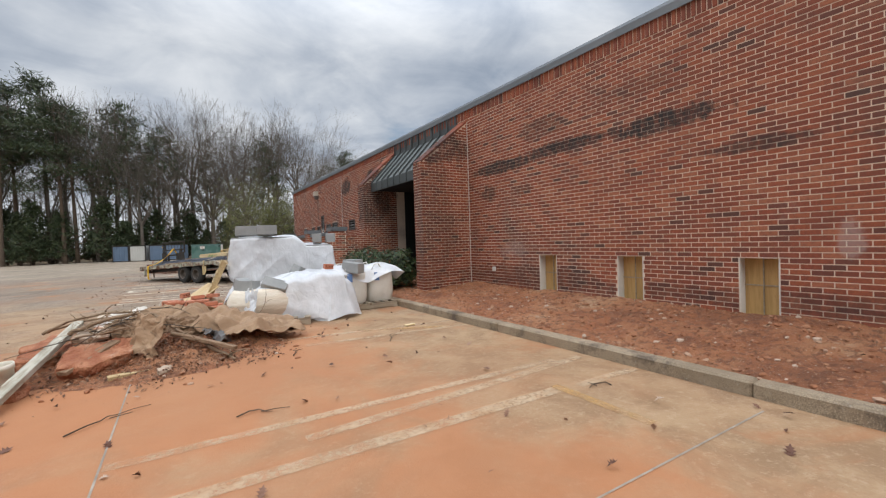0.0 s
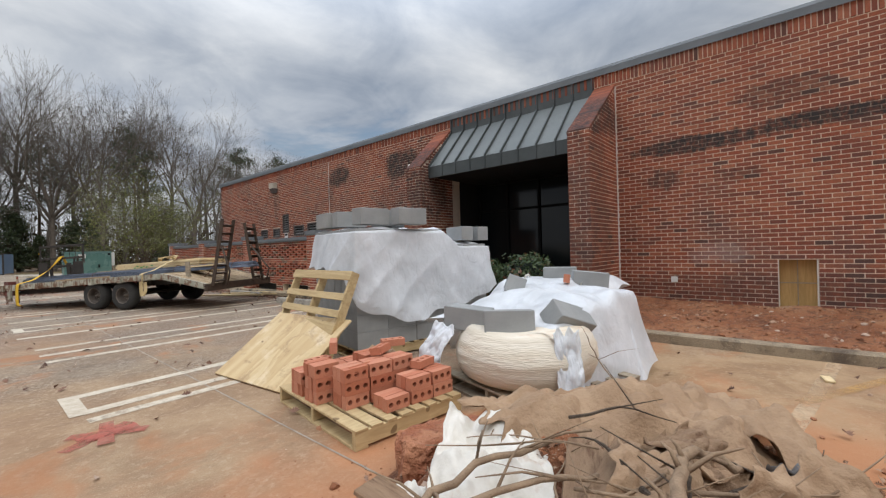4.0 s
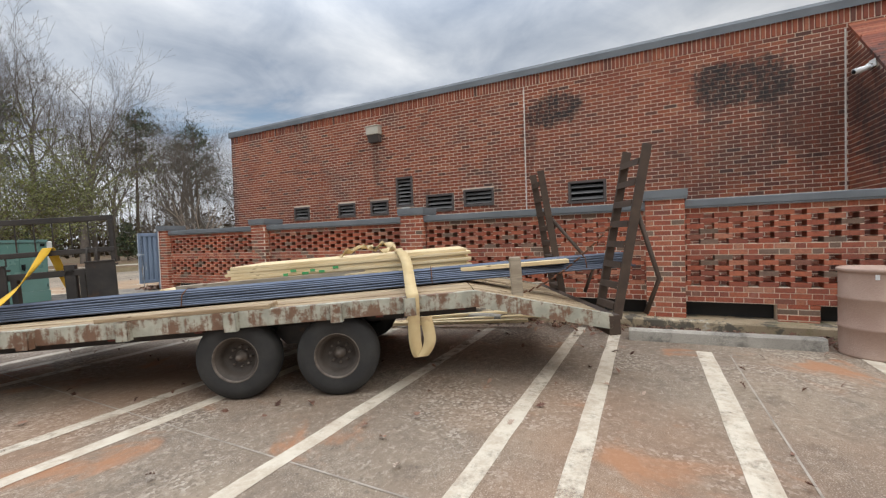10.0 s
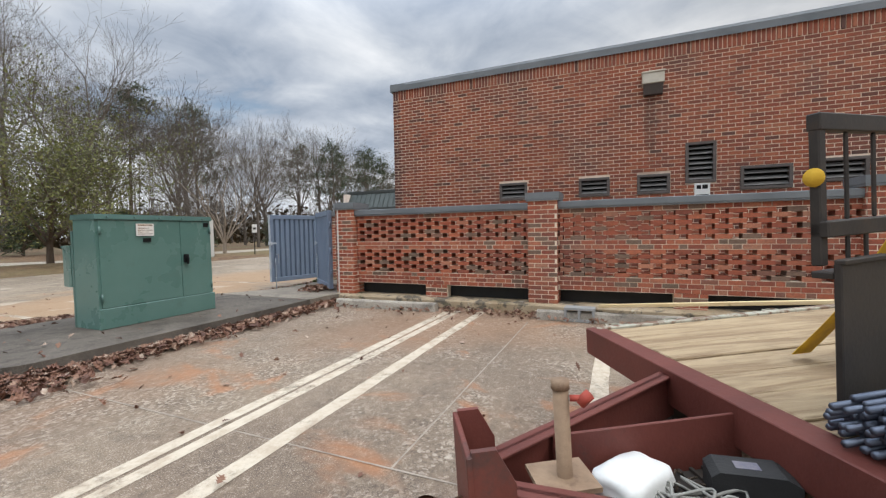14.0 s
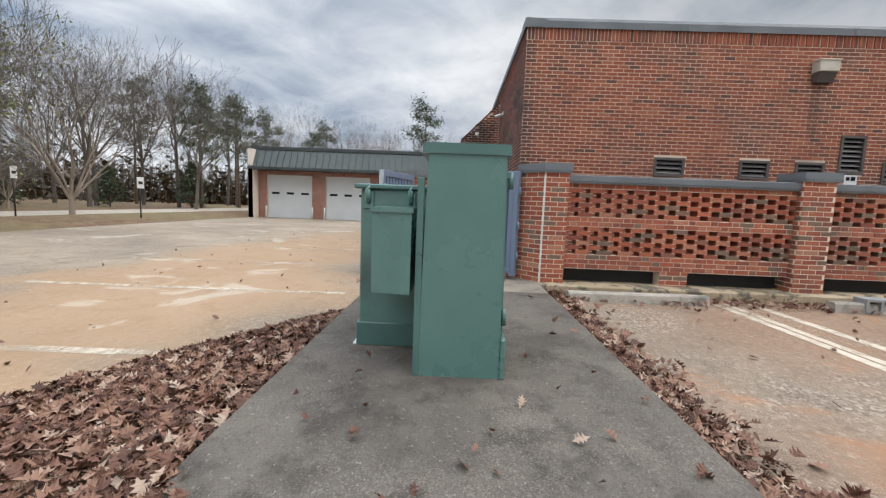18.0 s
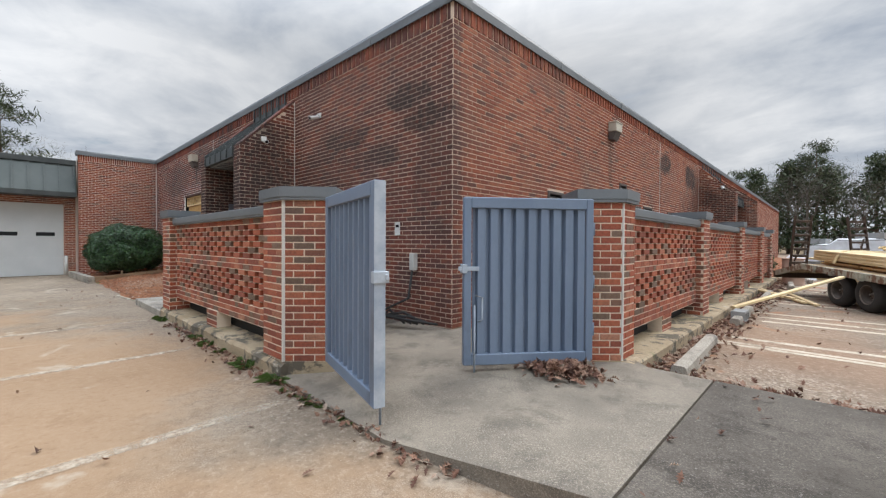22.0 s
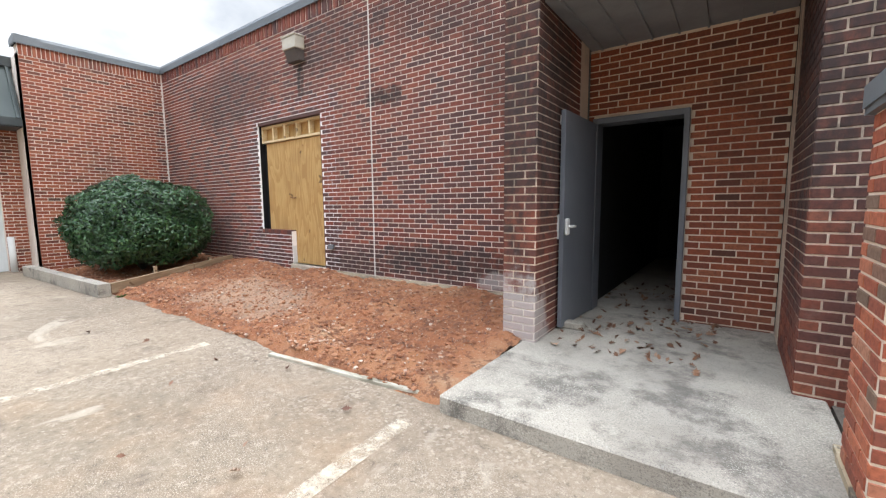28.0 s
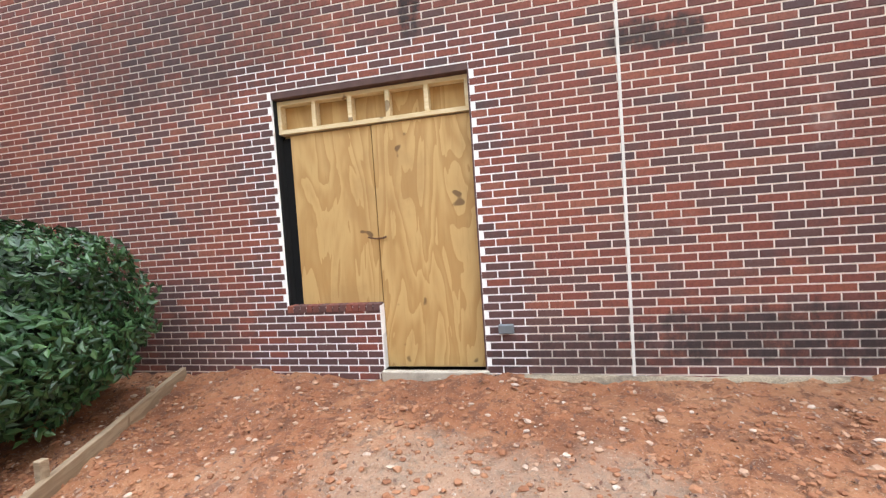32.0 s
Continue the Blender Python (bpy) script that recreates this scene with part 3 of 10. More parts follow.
        f = [(i * n + j, i * n + (j + 1) % n, (i + 1) * n + (j + 1) % n, (i + 1) * n + j) for i in range(len(prof) - 1) for j in range(n)]
        return self.add(v, f, m, smooth)

    def mesh(self, name, mat):
        me = bpy.data.meshes.new(name)
        me.from_pydata(self.v, [], self.f)
        me.polygons.foreach_set("use_smooth", self.s)
        me.materials.append(mat)
        me.update()
        return me


def part(name, mb, mat, parent, label="", m=None, kind=""):
    """One mesh object under a thing or a part."""
    ob = new(name, mb if isinstance(mb, bpy.types.Mesh) else mb.mesh(name, mat))
    ob.parent = parent
    if m is not None:
        ob.matrix_basis = m
    return tagged(ob, label, kind=kind)


def thing(name, label, category, m=None, group="", kind=""):
    """An empty at the base of a thing, to which its parts are given."""
    ob = new(name)
    ob.empty_display_size = 0.1
    if m is not None:
        ob.matrix_basis = m
    return tagged(ob, label, category, group, kind)


def solid(name, mb, mat, label, category="", group="", kind="", m=None):
    """A thing, or a piece of the setting, that is one mesh."""
    ob = new(name, mb.mesh(name, mat))
    if m is not None:
        ob.matrix_basis = m
    return tagged(ob, label, category, group, kind)


def smooth_path(pts, n=6):
    out = []
    P = [Vector(p) for p in pts]
    for i in range(len(P) - 1):
        a, b, c, d = P[max(i - 1, 0)], P[i], P[i + 1], P[min(i + 2, len(P) - 1)]
        for k in range(n):
            t = k / n
            out.append(0.5 * ((2 * b) + (c - a) * t + (2 * a - 5 * b + 4 * c - d) * t * t + (3 * b - a - 3 * c + d) * t ** 3))
    out.append(P[-1])
    return out


# ---------- brickwork ----------
ROW, BED, UNIT, LONG = 0.0677, 0.0115, 0.2032, 0.1920
PROUD = 0.006


def brick_faces(mb, m, u0, u1, z0, z1, out=PROUD, b=0.003):
    """One brick's visible end: u along the wall, v outward, z up; m takes (u, v, z) to the world."""
    v = [(u0, 0, z0), (u1, 0, z0), (u1, 0, z1), (u0, 0, z1), (u0 + b, out, z0 + b), (u1 - b, out, z0 + b), (u1 - b, out, z1 - b), (u0 + b, out, z1 - b)]
    f = [(4, 5, 6, 7), (0, 1, 5, 4), (1, 2, 6, 5), (2, 3, 7, 6), (3, 0, 4, 7)]
    mb.add(v, f, m)


def cut(a, b, holes):
    """The interval a..b without the holes."""
    out = [(a, b)]
    for h0, h1 in holes:
        nxt = []
        for p, q in out:
            if h1 <= p or h0 >= q:
                nxt.append((p, q))
            else:
                if h0 > p:
                    nxt.append((p, h0))
                if h1 < q:
                    nxt.append((h1, q))
        out = nxt
    return out


def wall_frame(origin, along, out):
    """Takes (u, v, z) to the world."""
    a, o = Vector(along).normalized(), Vector(out).normalized()
    return Matrix(((a.x, o.x, 0, origin[0]), (a.y, o.y, 0, origin[1]), (0, 0, 1, origin[2]), (0, 0, 0, 1)))


def brick_rows(mb, m, width, height, holes=(), near=None, pieces=None, bond=0, top=None, end=(0, 0)):
    """Running bond over a wall; top(u): a sloping upper edge."""
    rows = int(round(height / ROW))
    for r in range(rows):
        z0, z1 = r * ROW + BED / 2, (r + 1) * ROW - BED / 2
        gaps = [(h[0] - 0.005, h[1] + 0.005) for h in holes if h[2] < z1 - 0.02 and h[3] > z0 + 0.02]
        u = -UNIT / 2 * ((r + bond) % 2)
        while u < width:
            a, b = max(u, 0), min(u + LONG, width)
            for p, q in cut(a, b, gaps):
                if q - p < 0.03:
                    continue
                if top and z1 > top((p + q) / 2):
                    continue
                if near and pieces is not None and q - p > LONG - 0.002 and near[0] <= p and q <= near[1] and near[2] <= z0 and z1 <= near[3] and len(pieces) < 300:
                    pieces.append((p, z0))
                else:
                    brick_faces(mb, m, p, q, z0, z1)
            u += UNIT


def slab_with_holes(m, width, height, thick, holes, z0=0.0):
    """A wall's body with openings through it; its front lies in v = 0."""
    mb = MB()
    us = sorted({0, width, *[min(max(h[i], 0), width) for h in holes for i in (0, 1)]})
    zs = sorted({z0, height, *[min(max(h[i], z0), height) for h in holes for i in (2, 3)]})
    nu, nz = len(us) - 1, len(zs) - 1

    def full(i, j):
        if not (0 <= i < nu and 0 <= j < nz):
            return False
        cu, cz = (us[i] + us[i + 1]) / 2, (zs[j] + zs[j + 1]) / 2
        return not any(h[0] < cu < h[1] and h[2] < cz < h[3] for h in holes)
    for i in range(nu):
        for j in range(nz):
            if not full(i, j):
                continue
            a, b, c, d = us[i], us[i + 1], zs[j], zs[j + 1]
            t = -thick
            mb.add([(a, 0, c), (b, 0, c), (b, 0, d), (a, 0, d)], [(0, 1, 2, 3)], m)
            mb.add([(a, t, c), (b, t, c), (b, t, d), (a, t, d)], [(3, 2, 1, 0)], m)
            if not full(i - 1, j):
                mb.add([(a, t, c), (a, 0, c), (a, 0, d), (a, t, d)], [(0, 1, 2, 3)], m)
            if not full(i + 1, j):
                mb.add([(b, t, c), (b, 0, c), (b, 0, d), (b, t, d)], [(3, 2, 1, 0)], m)
            if not full(i, j - 1):
                mb.add([(a, t, c), (b, t, c), (b, 0, c), (a, 0, c)], [(0, 1, 2, 3)], m)
            if not full(i, j + 1):
                mb.add([(a, t, d), (b, t, d), (b, 0, d), (a, 0, d)], [(3, 2, 1, 0)], m)
    return mb


_piece = MB()
brick_faces(_piece, Matrix(), 0, LONG, 0, ROW - BED)
BRICK_MESH = _piece.mesh("brick", M["brick_piece"])
LATER = []      # pieces of walls, laid last


def brick_wall(name, label, origin, along, out, width, height, thick=0.3, holes=(), near=None, soldier=False, z_base=0.0, bond=0):
    m = wall_frame(origin, along, out)
    body = solid(name, slab_with_holes(m, width, height, thick, list(holes), z_base), M["mortar"], label, "wall", kind="structure")
    mb, pieces = MB(), []
    h = height
    if soldier:
        h = ROW * int((height - 0.215) / ROW)
    brick_rows(mb, m, width, h, holes, near, pieces, bond)
    if soldier:
        u, i = 0.0, 0
        while u + 0.06 < width:
            brick_faces(mb, m, u + 0.007, u + 0.0607, h + 0.006, height - 0.004, PROUD + 0.016 * (i % 2))
            u += 0.0677
            i += 1
    part("brickwork", mb, M["brick"], body, "red-brown running-bond brickwork", kind="stuff")
    LATER.append((body, m, pieces))
    return body


def flush_pieces():
    for body, m, pieces in LATER:
        for u, z in pieces:
            part("brick", BRICK_MESH, None, body, m=m @ Matrix.Translation((u, 0, z)))

# ---------- ground ----------


def litter_make(k):
    p = k.pos()
    n1 = k.noise(p, 0.12, 6, 0.6)
    n2 = k.noise(p, 3.0, 6, 0.75)
    c = k.ramp(n2, [(0.3, (0.075, 0.045, 0.025)), (0.5, (0.15, 0.090, 0.048)), (0.7, (0.25, 0.165, 0.09))])
    c = k.mix(k.math("MULTIPLY", k.step(n1, 0.45, 0.62), 0.7), c, (0.16, 0.135, 0.06))
    return c, k.math("ADD", 0.9, 0.0), n2


M["litter"] = material("leaf_litter_and_dry_grass", make=litter_make, bump_d=0.05)
g = MB()
g.add([(-400, -400, -0.05), (400, -400, -0.05), (400, 400, -0.05), (-400, 400, -0.05)], [(0, 1, 2, 3)])
solid("ground", g, M["litter"], "brown leaf litter and dry winter grass", "ground", kind="structure")
g = MB()
g.prism([(-60, -40), (24.2, -40), (24.2, 43.2), (16, 42.6), (3.5, 42.2), (1.0, 47), (0.5, 66), (-60, 66)], -0.2, 0.0)
solid("parking_lot", g, M["lot"], "worn concrete parking lot stained with red clay", "pavement", kind="structure")
g = MB()
g.prism([(60, 50.5), (60, 56), (10, 53.5), (-10, 70), (-14, 68), (6, 49.5), (24, 50)], -0.2, -0.02)
solid("road", g, M["apron"], "pale access road beyond the leaf-covered verge", "road", kind="structure")

# verge: low leaf-covered bank north of the lot
g = MB()
nx, ny = 40, 6
for i in range(nx + 1):
    for j in range(ny + 1):
        x, y = 3.6 + i * 0.9, 42.3 + j * 1.0
        h = 0.28 * math.sin(math.pi * j / ny) ** 0.8 + 0.06 * noise.noise((x * 0.6, y * 0.6, 0))
        g.v.append((x, y, h - 0.06))
for i in range(nx):
    for j in range(ny):
        a = i * (ny + 1) + j
        g.f.append((a, a + ny + 1, a + ny + 2, a + 1))
        g.s.append(True)
solid("verge", g, M["litter"], "low bank of dry grass and fallen leaves", "ground", kind="structure")

# painted lines: along x beside the screen wall, along y on the north lot


def line_strip(mb, a, b, w, z=0.004):
    a, b = Vector((*a, 0)), Vector((*b, 0))
    d = (b - a).normalized()
    s = Vector((-d.y, d.x, 0)) * w / 2
    n = max(2, int((b - a).length / 0.25))
    rng = random.Random(int(a.x * 91 + a.y * 57))
    lo, hi = [], []
    for i in range(n + 1):
        p = a.lerp(b, i / n)
        lo.append(tuple(p - s * (1 + rng.uniform(-0.09, 0.05)) + Vector((0, 0, z))))
        hi.append(tuple(p + s * (1 + rng.uniform(-0.09, 0.05)) + Vector((0, 0, z))))
    mb.add(lo + hi, [(i, i + 1, n + 2 + i, n + 1 + i) for i in range(n)])


for (xa, ya), (xb, yb), w in (((-0.7, 4.29), (2.75, 4.12), 0.13), ((0.7, 4.53), (3.6, 4.62), 0.11), ((-0.4, 4.90), (3.3, 4.72), 0.10), ((1.15, 7.62), (3.68, 7.22), 0.11), ((1.35, 7.12), (3.68, 6.80), 0.11), ((2.9, 4.08), (3.68, 4.04), 0.10)):
    mb = MB()
    line_strip(mb, (xa, ya), (xb, yb), w)
    solid("parking_line", mb, M["paint_old"], "clay-stained remains of a parking line", "parking line", "parking lines", "structure")
for (xa, ya), (xb, yb), w in (((-1.3, 11.63), (0.5, 11.70), 0.12), ((-1.3, 11.88), (1.2, 11.96), 0.13), ((-1.3, 12.42), (3.55, 12.71), 0.13), ((-1.3, 14.38), (2.95, 14.36), 0.13), ((-1.3, 14.90), (3.55, 14.89), 0.13), ((-1.3, 15.44), (3.2, 15.42), 0.13), ((-1.4, 16.80), (2.95, 16.79), 0.15), ((-1.4, 17.67), (3.6, 17.70), 0.13), ((-1.4, 18.20), (3.72, 18.15), 0.13), ((-1.4, 19.30), (3.3, 19.30), 0.13), ((-1.4, 20.6), (3.6, 20.6), 0.13), ((-1.4, 21.1), (3.6, 21.1), 0.13), ((-1.3, 22.98), (3.9, 22.98), 0.13), ((-1.3, 23.56), (3.8, 23.56), 0.13), ((-1.3, 24.02), (3.35, 24.02), 0.14), ((-1.3, 25.79), (3.8, 25.82), 0.13), ((-1.3, 26.24), (3.75, 26.20), 0.10), ((-1.3, 26.38), (3.7, 26.34), 0.11)):
    mb = MB()
    line_strip(mb, (xa, ya), (xb, yb), w)
    solid("parking_line", mb, M["paint"], "faded cream parking line on the concrete", "parking line", "parking lines", "structure")
for y0, y1 in ((11.88, 12.42), (17.67, 18.20), (25.79, 26.31)):
    mb = MB()
    line_strip(mb, (-1.32, y0 - 0.06), (-1.32, y1 + 0.06), 0.13, 0.006)
    solid("parking_line", mb, M["paint"], "closed end of a hairpin parking line", "parking line", "parking lines", "structure")
for x, y1 in ((1.12, 35.4), (3.36, 35.5), (5.72, 35.6), (8.14, 35.6), (10.64, 35.6), (13.02, 35.6), (15.58, 35.6)):
    mb = MB()
    line_strip(mb, (x + 0.02, 31.3), (x - 0.10, y1), 0.12)
    solid("parking_line", mb, M["paint_n"], "faded white parking line on tan concrete", "parking line", "parking lines", "structure")
for a, b in (((2.72, 4.2), (2.69, 3.3)), ((3.1, 13.3), (3.3, 12.6)), ((3.3, 6.9), (2.2, 7.5))):
    mb = MB()
    line_strip(mb, a, b, 0.10, 0.008)
    solid("parking_line", mb, M["paint_y"], "worn yellow paint stroke on the concrete", "parking line", kind="structure")
mb = MB()
for a, b, w in (((-1.5, 11.1), (-1.1, 11.35), 0.10), ((-1.45, 11.35), (-1.05, 11.1), 0.10), ((-1.42, 11.2), (-1.08, 11.22), 0.11), ((-1.30, 11.0), (-1.22, 11.45), 0.09), ((-1.62, 13.2), (-1.55, 13.4), 0.08)):
    line_strip(mb, a, b, w, 0.004 + 0.004 * len(mb.f) / 2)
solid("paint_mark", mb, M["paint_red"], "sprayed red utility marks on the concrete", "paint mark", kind="structure")
M["joint"] = mottled("pale_joint_sealant", (0.42, 0.36, 0.29), (0.22, 0.18, 0.14), 6, obj=False)
for a, b in (((-0.42, 2), (-0.40, 28.6)), ((1.6, 3.03), (3.5, 2.95)), ((-0.4, 16.57), (2.9, 16.57)), ((-0.4, 25.01), (3.3, 25.01)), ((-12, 28.1), (-0.4, 28.05)), ((-12, 16.6), (-0.4, 16.57))):
    mb = MB()
    line_strip(mb, a, b, 0.013, 0.003)
    solid("paving_joint", mb, M["joint"], "sealed joint between concrete paving slabs", "joint", kind="structure")

# kerb along the planting bed
mb = MB()
y = -12.0
while y < 13.9:
    y1 = min(y + 3.02, 13.9)
    mb.box(3.72, y + 0.004, -0.05, 3.88, y1, 0.125, 0.02)
    y = y1
solid("kerb", mb, M["kerb"], "weathered concrete kerb edging the planting bed", "kerb", kind="structure")


def bed(name, x0, x1, y0, y1, height, label, n=70, m2=30, amp=0.05, rim=None):
    """A patch of bare earth, with clods."""
    mb = MB()
    for i in range(n + 1):
        for j in range(m2 + 1):
            x, y = x0 + (x1 - x0) * j / m2, y0 + (y1 - y0) * i / n
            h = height(x, y) + amp * noise.noise((x * 1.3, y * 1.3, 3)) + amp * 0.6 * noise.noise((x * 5, y * 5, 7)) + amp * 0.3 * noise.noise((x * 14, y * 14, 1))
            if rim:
                e = rim(x, y)
                h = h * e - 0.03 * (1 - e)
            mb.v.append((x, y, h))
    for i in range(n):
        for j in range(m2):
            a = i * (m2 + 1) + j
            mb.f.append((a, a + 1, a + m2 + 2, a + m2 + 1))
            mb.s.append(True)
    return solid(name, mb, M["soil"], label, "soil", kind="structure")


bed("planting_bed", 3.87, 6.23, -12, 14.2, lambda x, y: 0.06 + 0.17 * (x - 3.87) / 2.36, "bare red clay planting bed beside the brick wall", 460, 44, 0.07)
bed("dug_bed", 12.95, 23.0, 28.7, 31.06, lambda x, y: 0.045 + 0.20 * (31.06 - y) / 2.36, "dug-over red clay bed with small stones", 80, 320, 0.075, lambda x, y: min(1.0, max(0.0, (31.10 - y + 0.05 * noise.noise((x * 2, 0, 0))) / 0.22)))


M["clod"] = material("clay_clods_and_stones", make=lambda k: (k.mix(k.math("MULTIPLY", k.noise(k.pos(), 40, 4, 0.7), 0.7), k.ramp(k.node("ShaderNodeNewGeometry").outputs["Random Per Island"], [(0.0, (0.22, 0.085, 0.040)), (0.45, (0.36, 0.150, 0.07)), (0.78, (0.43, 0.22, 0.12)), (0.90, (0.52, 0.36, 0.25)), (1.0, (0.66, 0.56, 0.46))]), (0.20, 0.085, 0.045)), k.math("ADD", 0.9, 0.0), k.noise(k.pos(), 60, 3, 0.7)), bump_d=0.004)


def clods(name, count, where, label, seed, lo=0.006, hi=0.05):
    """Lumps of clay and small stones, each an uneven pebble turned at random."""
    rng = random.Random(seed)
    mb = MB()
    g = (1 + 5 ** 0.5) / 2
    ico = [Vector(p).normalized() for p in ((-1, g, 0), (1, g, 0), (-1, -g, 0), (1, -g, 0), (0, -1, g), (0, 1, g), (0, -1, -g), (0, 1, -g), (g, 0, -1), (g, 0, 1), (-g, 0, -1), (-g, 0, 1))]
    sides = [(0, 11, 5), (0, 5, 1), (0, 1, 7), (0, 7, 10), (0, 10, 11), (1, 5, 9), (5, 11, 4), (11, 10, 2), (10, 7, 6), (7, 1, 8), (3, 9, 4), (3, 4, 2), (3, 2, 6), (3, 6, 8), (3, 8, 9), (4, 9, 5), (2, 4, 11), (6, 2, 10), (8, 6, 7), (9, 8, 1)]
    octa = [Vector(p) for p in ((1, 0, 0), (0, 1, 0), (-1, 0, 0), (0, -1, 0), (0, 0, 1), (0, 0, -1))]
    eight = [(0, 1, 4), (1, 2, 4), (2, 3, 4), (3, 0, 4), (1, 0, 5), (2, 1, 5), (3, 2, 5), (0, 3, 5)]
    for i in range(count):
        x, y, z = where(rng)
        s = lo + (hi - lo) * rng.random() ** 6
        big = s > 0.014
        turn = Matrix.Rotation(rng.uniform(0, 6.28), 3, "Z") @ Matrix.Rotation(rng.uniform(0, 3.1), 3, "X")
        sx, sy, sz = rng.uniform(0.7, 1.3), rng.uniform(0.6, 1.1), rng.uniform(0.4, 0.75)
        v = []
        for p in (ico if big else octa):
            q = (turn @ p) * s * rng.uniform(0.72, 1.2)
            v.append((x + q.x * sx, y + q.y * sy, z + q.z * sz))
        mb.add(v, sides if big else eight)
    solid(name, mb, M["clod"], label, "soil clods", kind="stuff")


def patch(mb, x0, x1, z0, z1):
    """A ragged ledge of old mortar at the wall's foot."""
    n = 40
    v = []
    for i in range(n + 1):
        x = x0 + (x1 - x0) * i / n
        o = 0.05 + 0.035 * noise.noise((x * 3, 0, 1)) + 0.02 * noise.noise((x * 11, 2, 1))
        h = z1 + 0.03 * noise.noise((x * 2.5, 5, 2))
        v += [(x, 28.702, z0), (x, 28.70 + o, z0), (x, 28.70 + o * 0.9, h - 0.015), (x, 28.702, h)]
    f = [(4 * i + k, 4 * i + k + 1, 4 * i + k + 5, 4 * i + k + 4) for i in range(n) for k in range(3)]
    mb.add(v, f, None, True)


mb = MB()
patch(mb, 13.16, 16.9, 0.02, 0.265)
patch(mb, 18.95, 22.9, 0.02, 0.225)
solid("trim_footing", mb, M["kerb"], "ragged mortar ledge along the wall's foot", "footing", kind="structure")


def on_west(r):
    x, y = r.uniform(3.95, 6.18), r.uniform(-3, 13.5)
    return x, y, 0.065 + 0.17 * (x - 3.87) / 2.36 + 0.07 * noise.noise((x * 1.3, y * 1.3, 3)) + 0.042 * noise.noise((x * 5, y * 5, 7))


def on_north(r):
    x, y = r.uniform(13.2, 22.6), 28.75 + 2.28 * r.random() ** 0.8
    return x, y, 0.05 + 0.20 * (31.06 - y) / 2.36 + 0.075 * noise.noise((x * 1.3, y * 1.3, 3)) + 0.045 * noise.noise((x * 5, y * 5, 7))


clods("soil_clods", 7000, on_west, "clods and pebbles of red clay beside the wall", 31, 0.006, 0.045)
clods("soil_clods", 20000, on_north, "clods and pale pebbles over the dug clay", 32, 0.004, 0.030)

# raised pad round the transformer, apron at the gate
mb = MB()
nose = [(-0.3 - 0.62 * math.sin(a), 29.83 + 1.12 * math.cos(a)) for a in [math.pi * i / 14 for i in range(15)]]
mb.prism(nose + [(3.215, 28.71), (3.215, 30.95)], -0.05, 0.15)
solid("pavement_pad", mb, M["pad"], "dark stained raised concrete pad with a rounded end", "pavement", kind="structure")
mb = MB()
edge = [(3.23, 30.96, 0.15), (3.23, 28.71, 0.15), (3.75, 28.70, 0.15), (4.5, 28.0, 0.15), (7.2, 28.69, 0.12), (7.2, 30.7, 0.10), (6.3, 31.06, 0.020), (5.4, 31.09, 0.015), (4.6, 31.14, 0.030)]
k8 = len(edge)
mb.add([(5.0, 29.8, 0.13)] + edge + [(x, y, -0.1) for x, y, z in edge], [(0, 1 + i, 1 + (i + 1) % k8) for i in range(k8)] + [(1 + i, 1 + k8 + i, 1 + k8 + (i + 1) % k8, 1 + (i + 1) % k8) for i in range(k8)])
solid("pavement_apron", mb, M["apron_dark"], "pale concrete apron in front of the gate", "pavement", kind="structure")
mb = MB()
mb.prism([(4.42, 14.5), (6.22, 14.5), (6.22, 28.68), (4.42, 28.68)], -0.05, 0.10)
mb.prism([(7.21, 28.71), (10.9, 28.71), (10.9, 30.9), (7.21, 30.7)], -0.05, 0.10)
solid("pavement_yard", mb, M["pad"], "dark concrete inside the walled yard", "pavement", kind="structure")
mb = MB()
mb.box(10.92, 27.0, -0.05, 12.94, 31.08, 0.12, 0.012)
solid("pavement_entry", mb, M["concrete"], "grey concrete walk to the side door", "pavement", kind="structure")

# ---------- building ----------
TOP = 4.56
W_HOLES = []                     # u runs south from the north-west corner at y = 28.70
NY = 28.70
for y0, y1 in ((7.23, 7.69), (5.46, 5.92), (3.70, 4.14), (1.93, 2.38), (0.16, 0.61), (-1.6, -1.15)):
    W_HOLES.append((NY - y1, NY - y0, 0.15, 0.94))
W_VENTS = [(25.58, 26.16, 1.90, 2.26), (24.00, 24.56, 1.90, 2.26), (22.98, 23.52, 1.90, 2.26), (22.27, 22.74, 2.06, 2.78), (21.20, 21.92, 1.90, 2.30), (20.25, 20.96, 1.96, 2.34), (18.00, 18.70, 1.88, 2.32)]
for y0, y1, z0, z1 in W_VENTS:
    W_HOLES.append((NY - y1, NY - y0, z0, z1))
W_HOLES.append((NY - 14.10, NY - 10.40, -0.1, 4.2))
brick_wall("wall_west", "long weathered red brick wall with dark stains", (6.23, NY - 0.004, 0), (0, -1, 0), (-1, 0, 0), 48.0, TOP, 0.30, W_HOLES, (24.6, 27.2, 0.3, 2.3), True)
N_HOLES = [(23.0 - 18.91, 23.0 - 17.98, 0.885, 2.905), (23.0 - 17.98, 23.0 - 17.05, 0.30, 2.905), (23.0 - 12.83, 23.0 - 11.09, -0.1, 4.2)]
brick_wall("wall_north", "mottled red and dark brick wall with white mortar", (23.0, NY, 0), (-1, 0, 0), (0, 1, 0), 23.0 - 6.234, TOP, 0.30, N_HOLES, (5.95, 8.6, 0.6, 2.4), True)
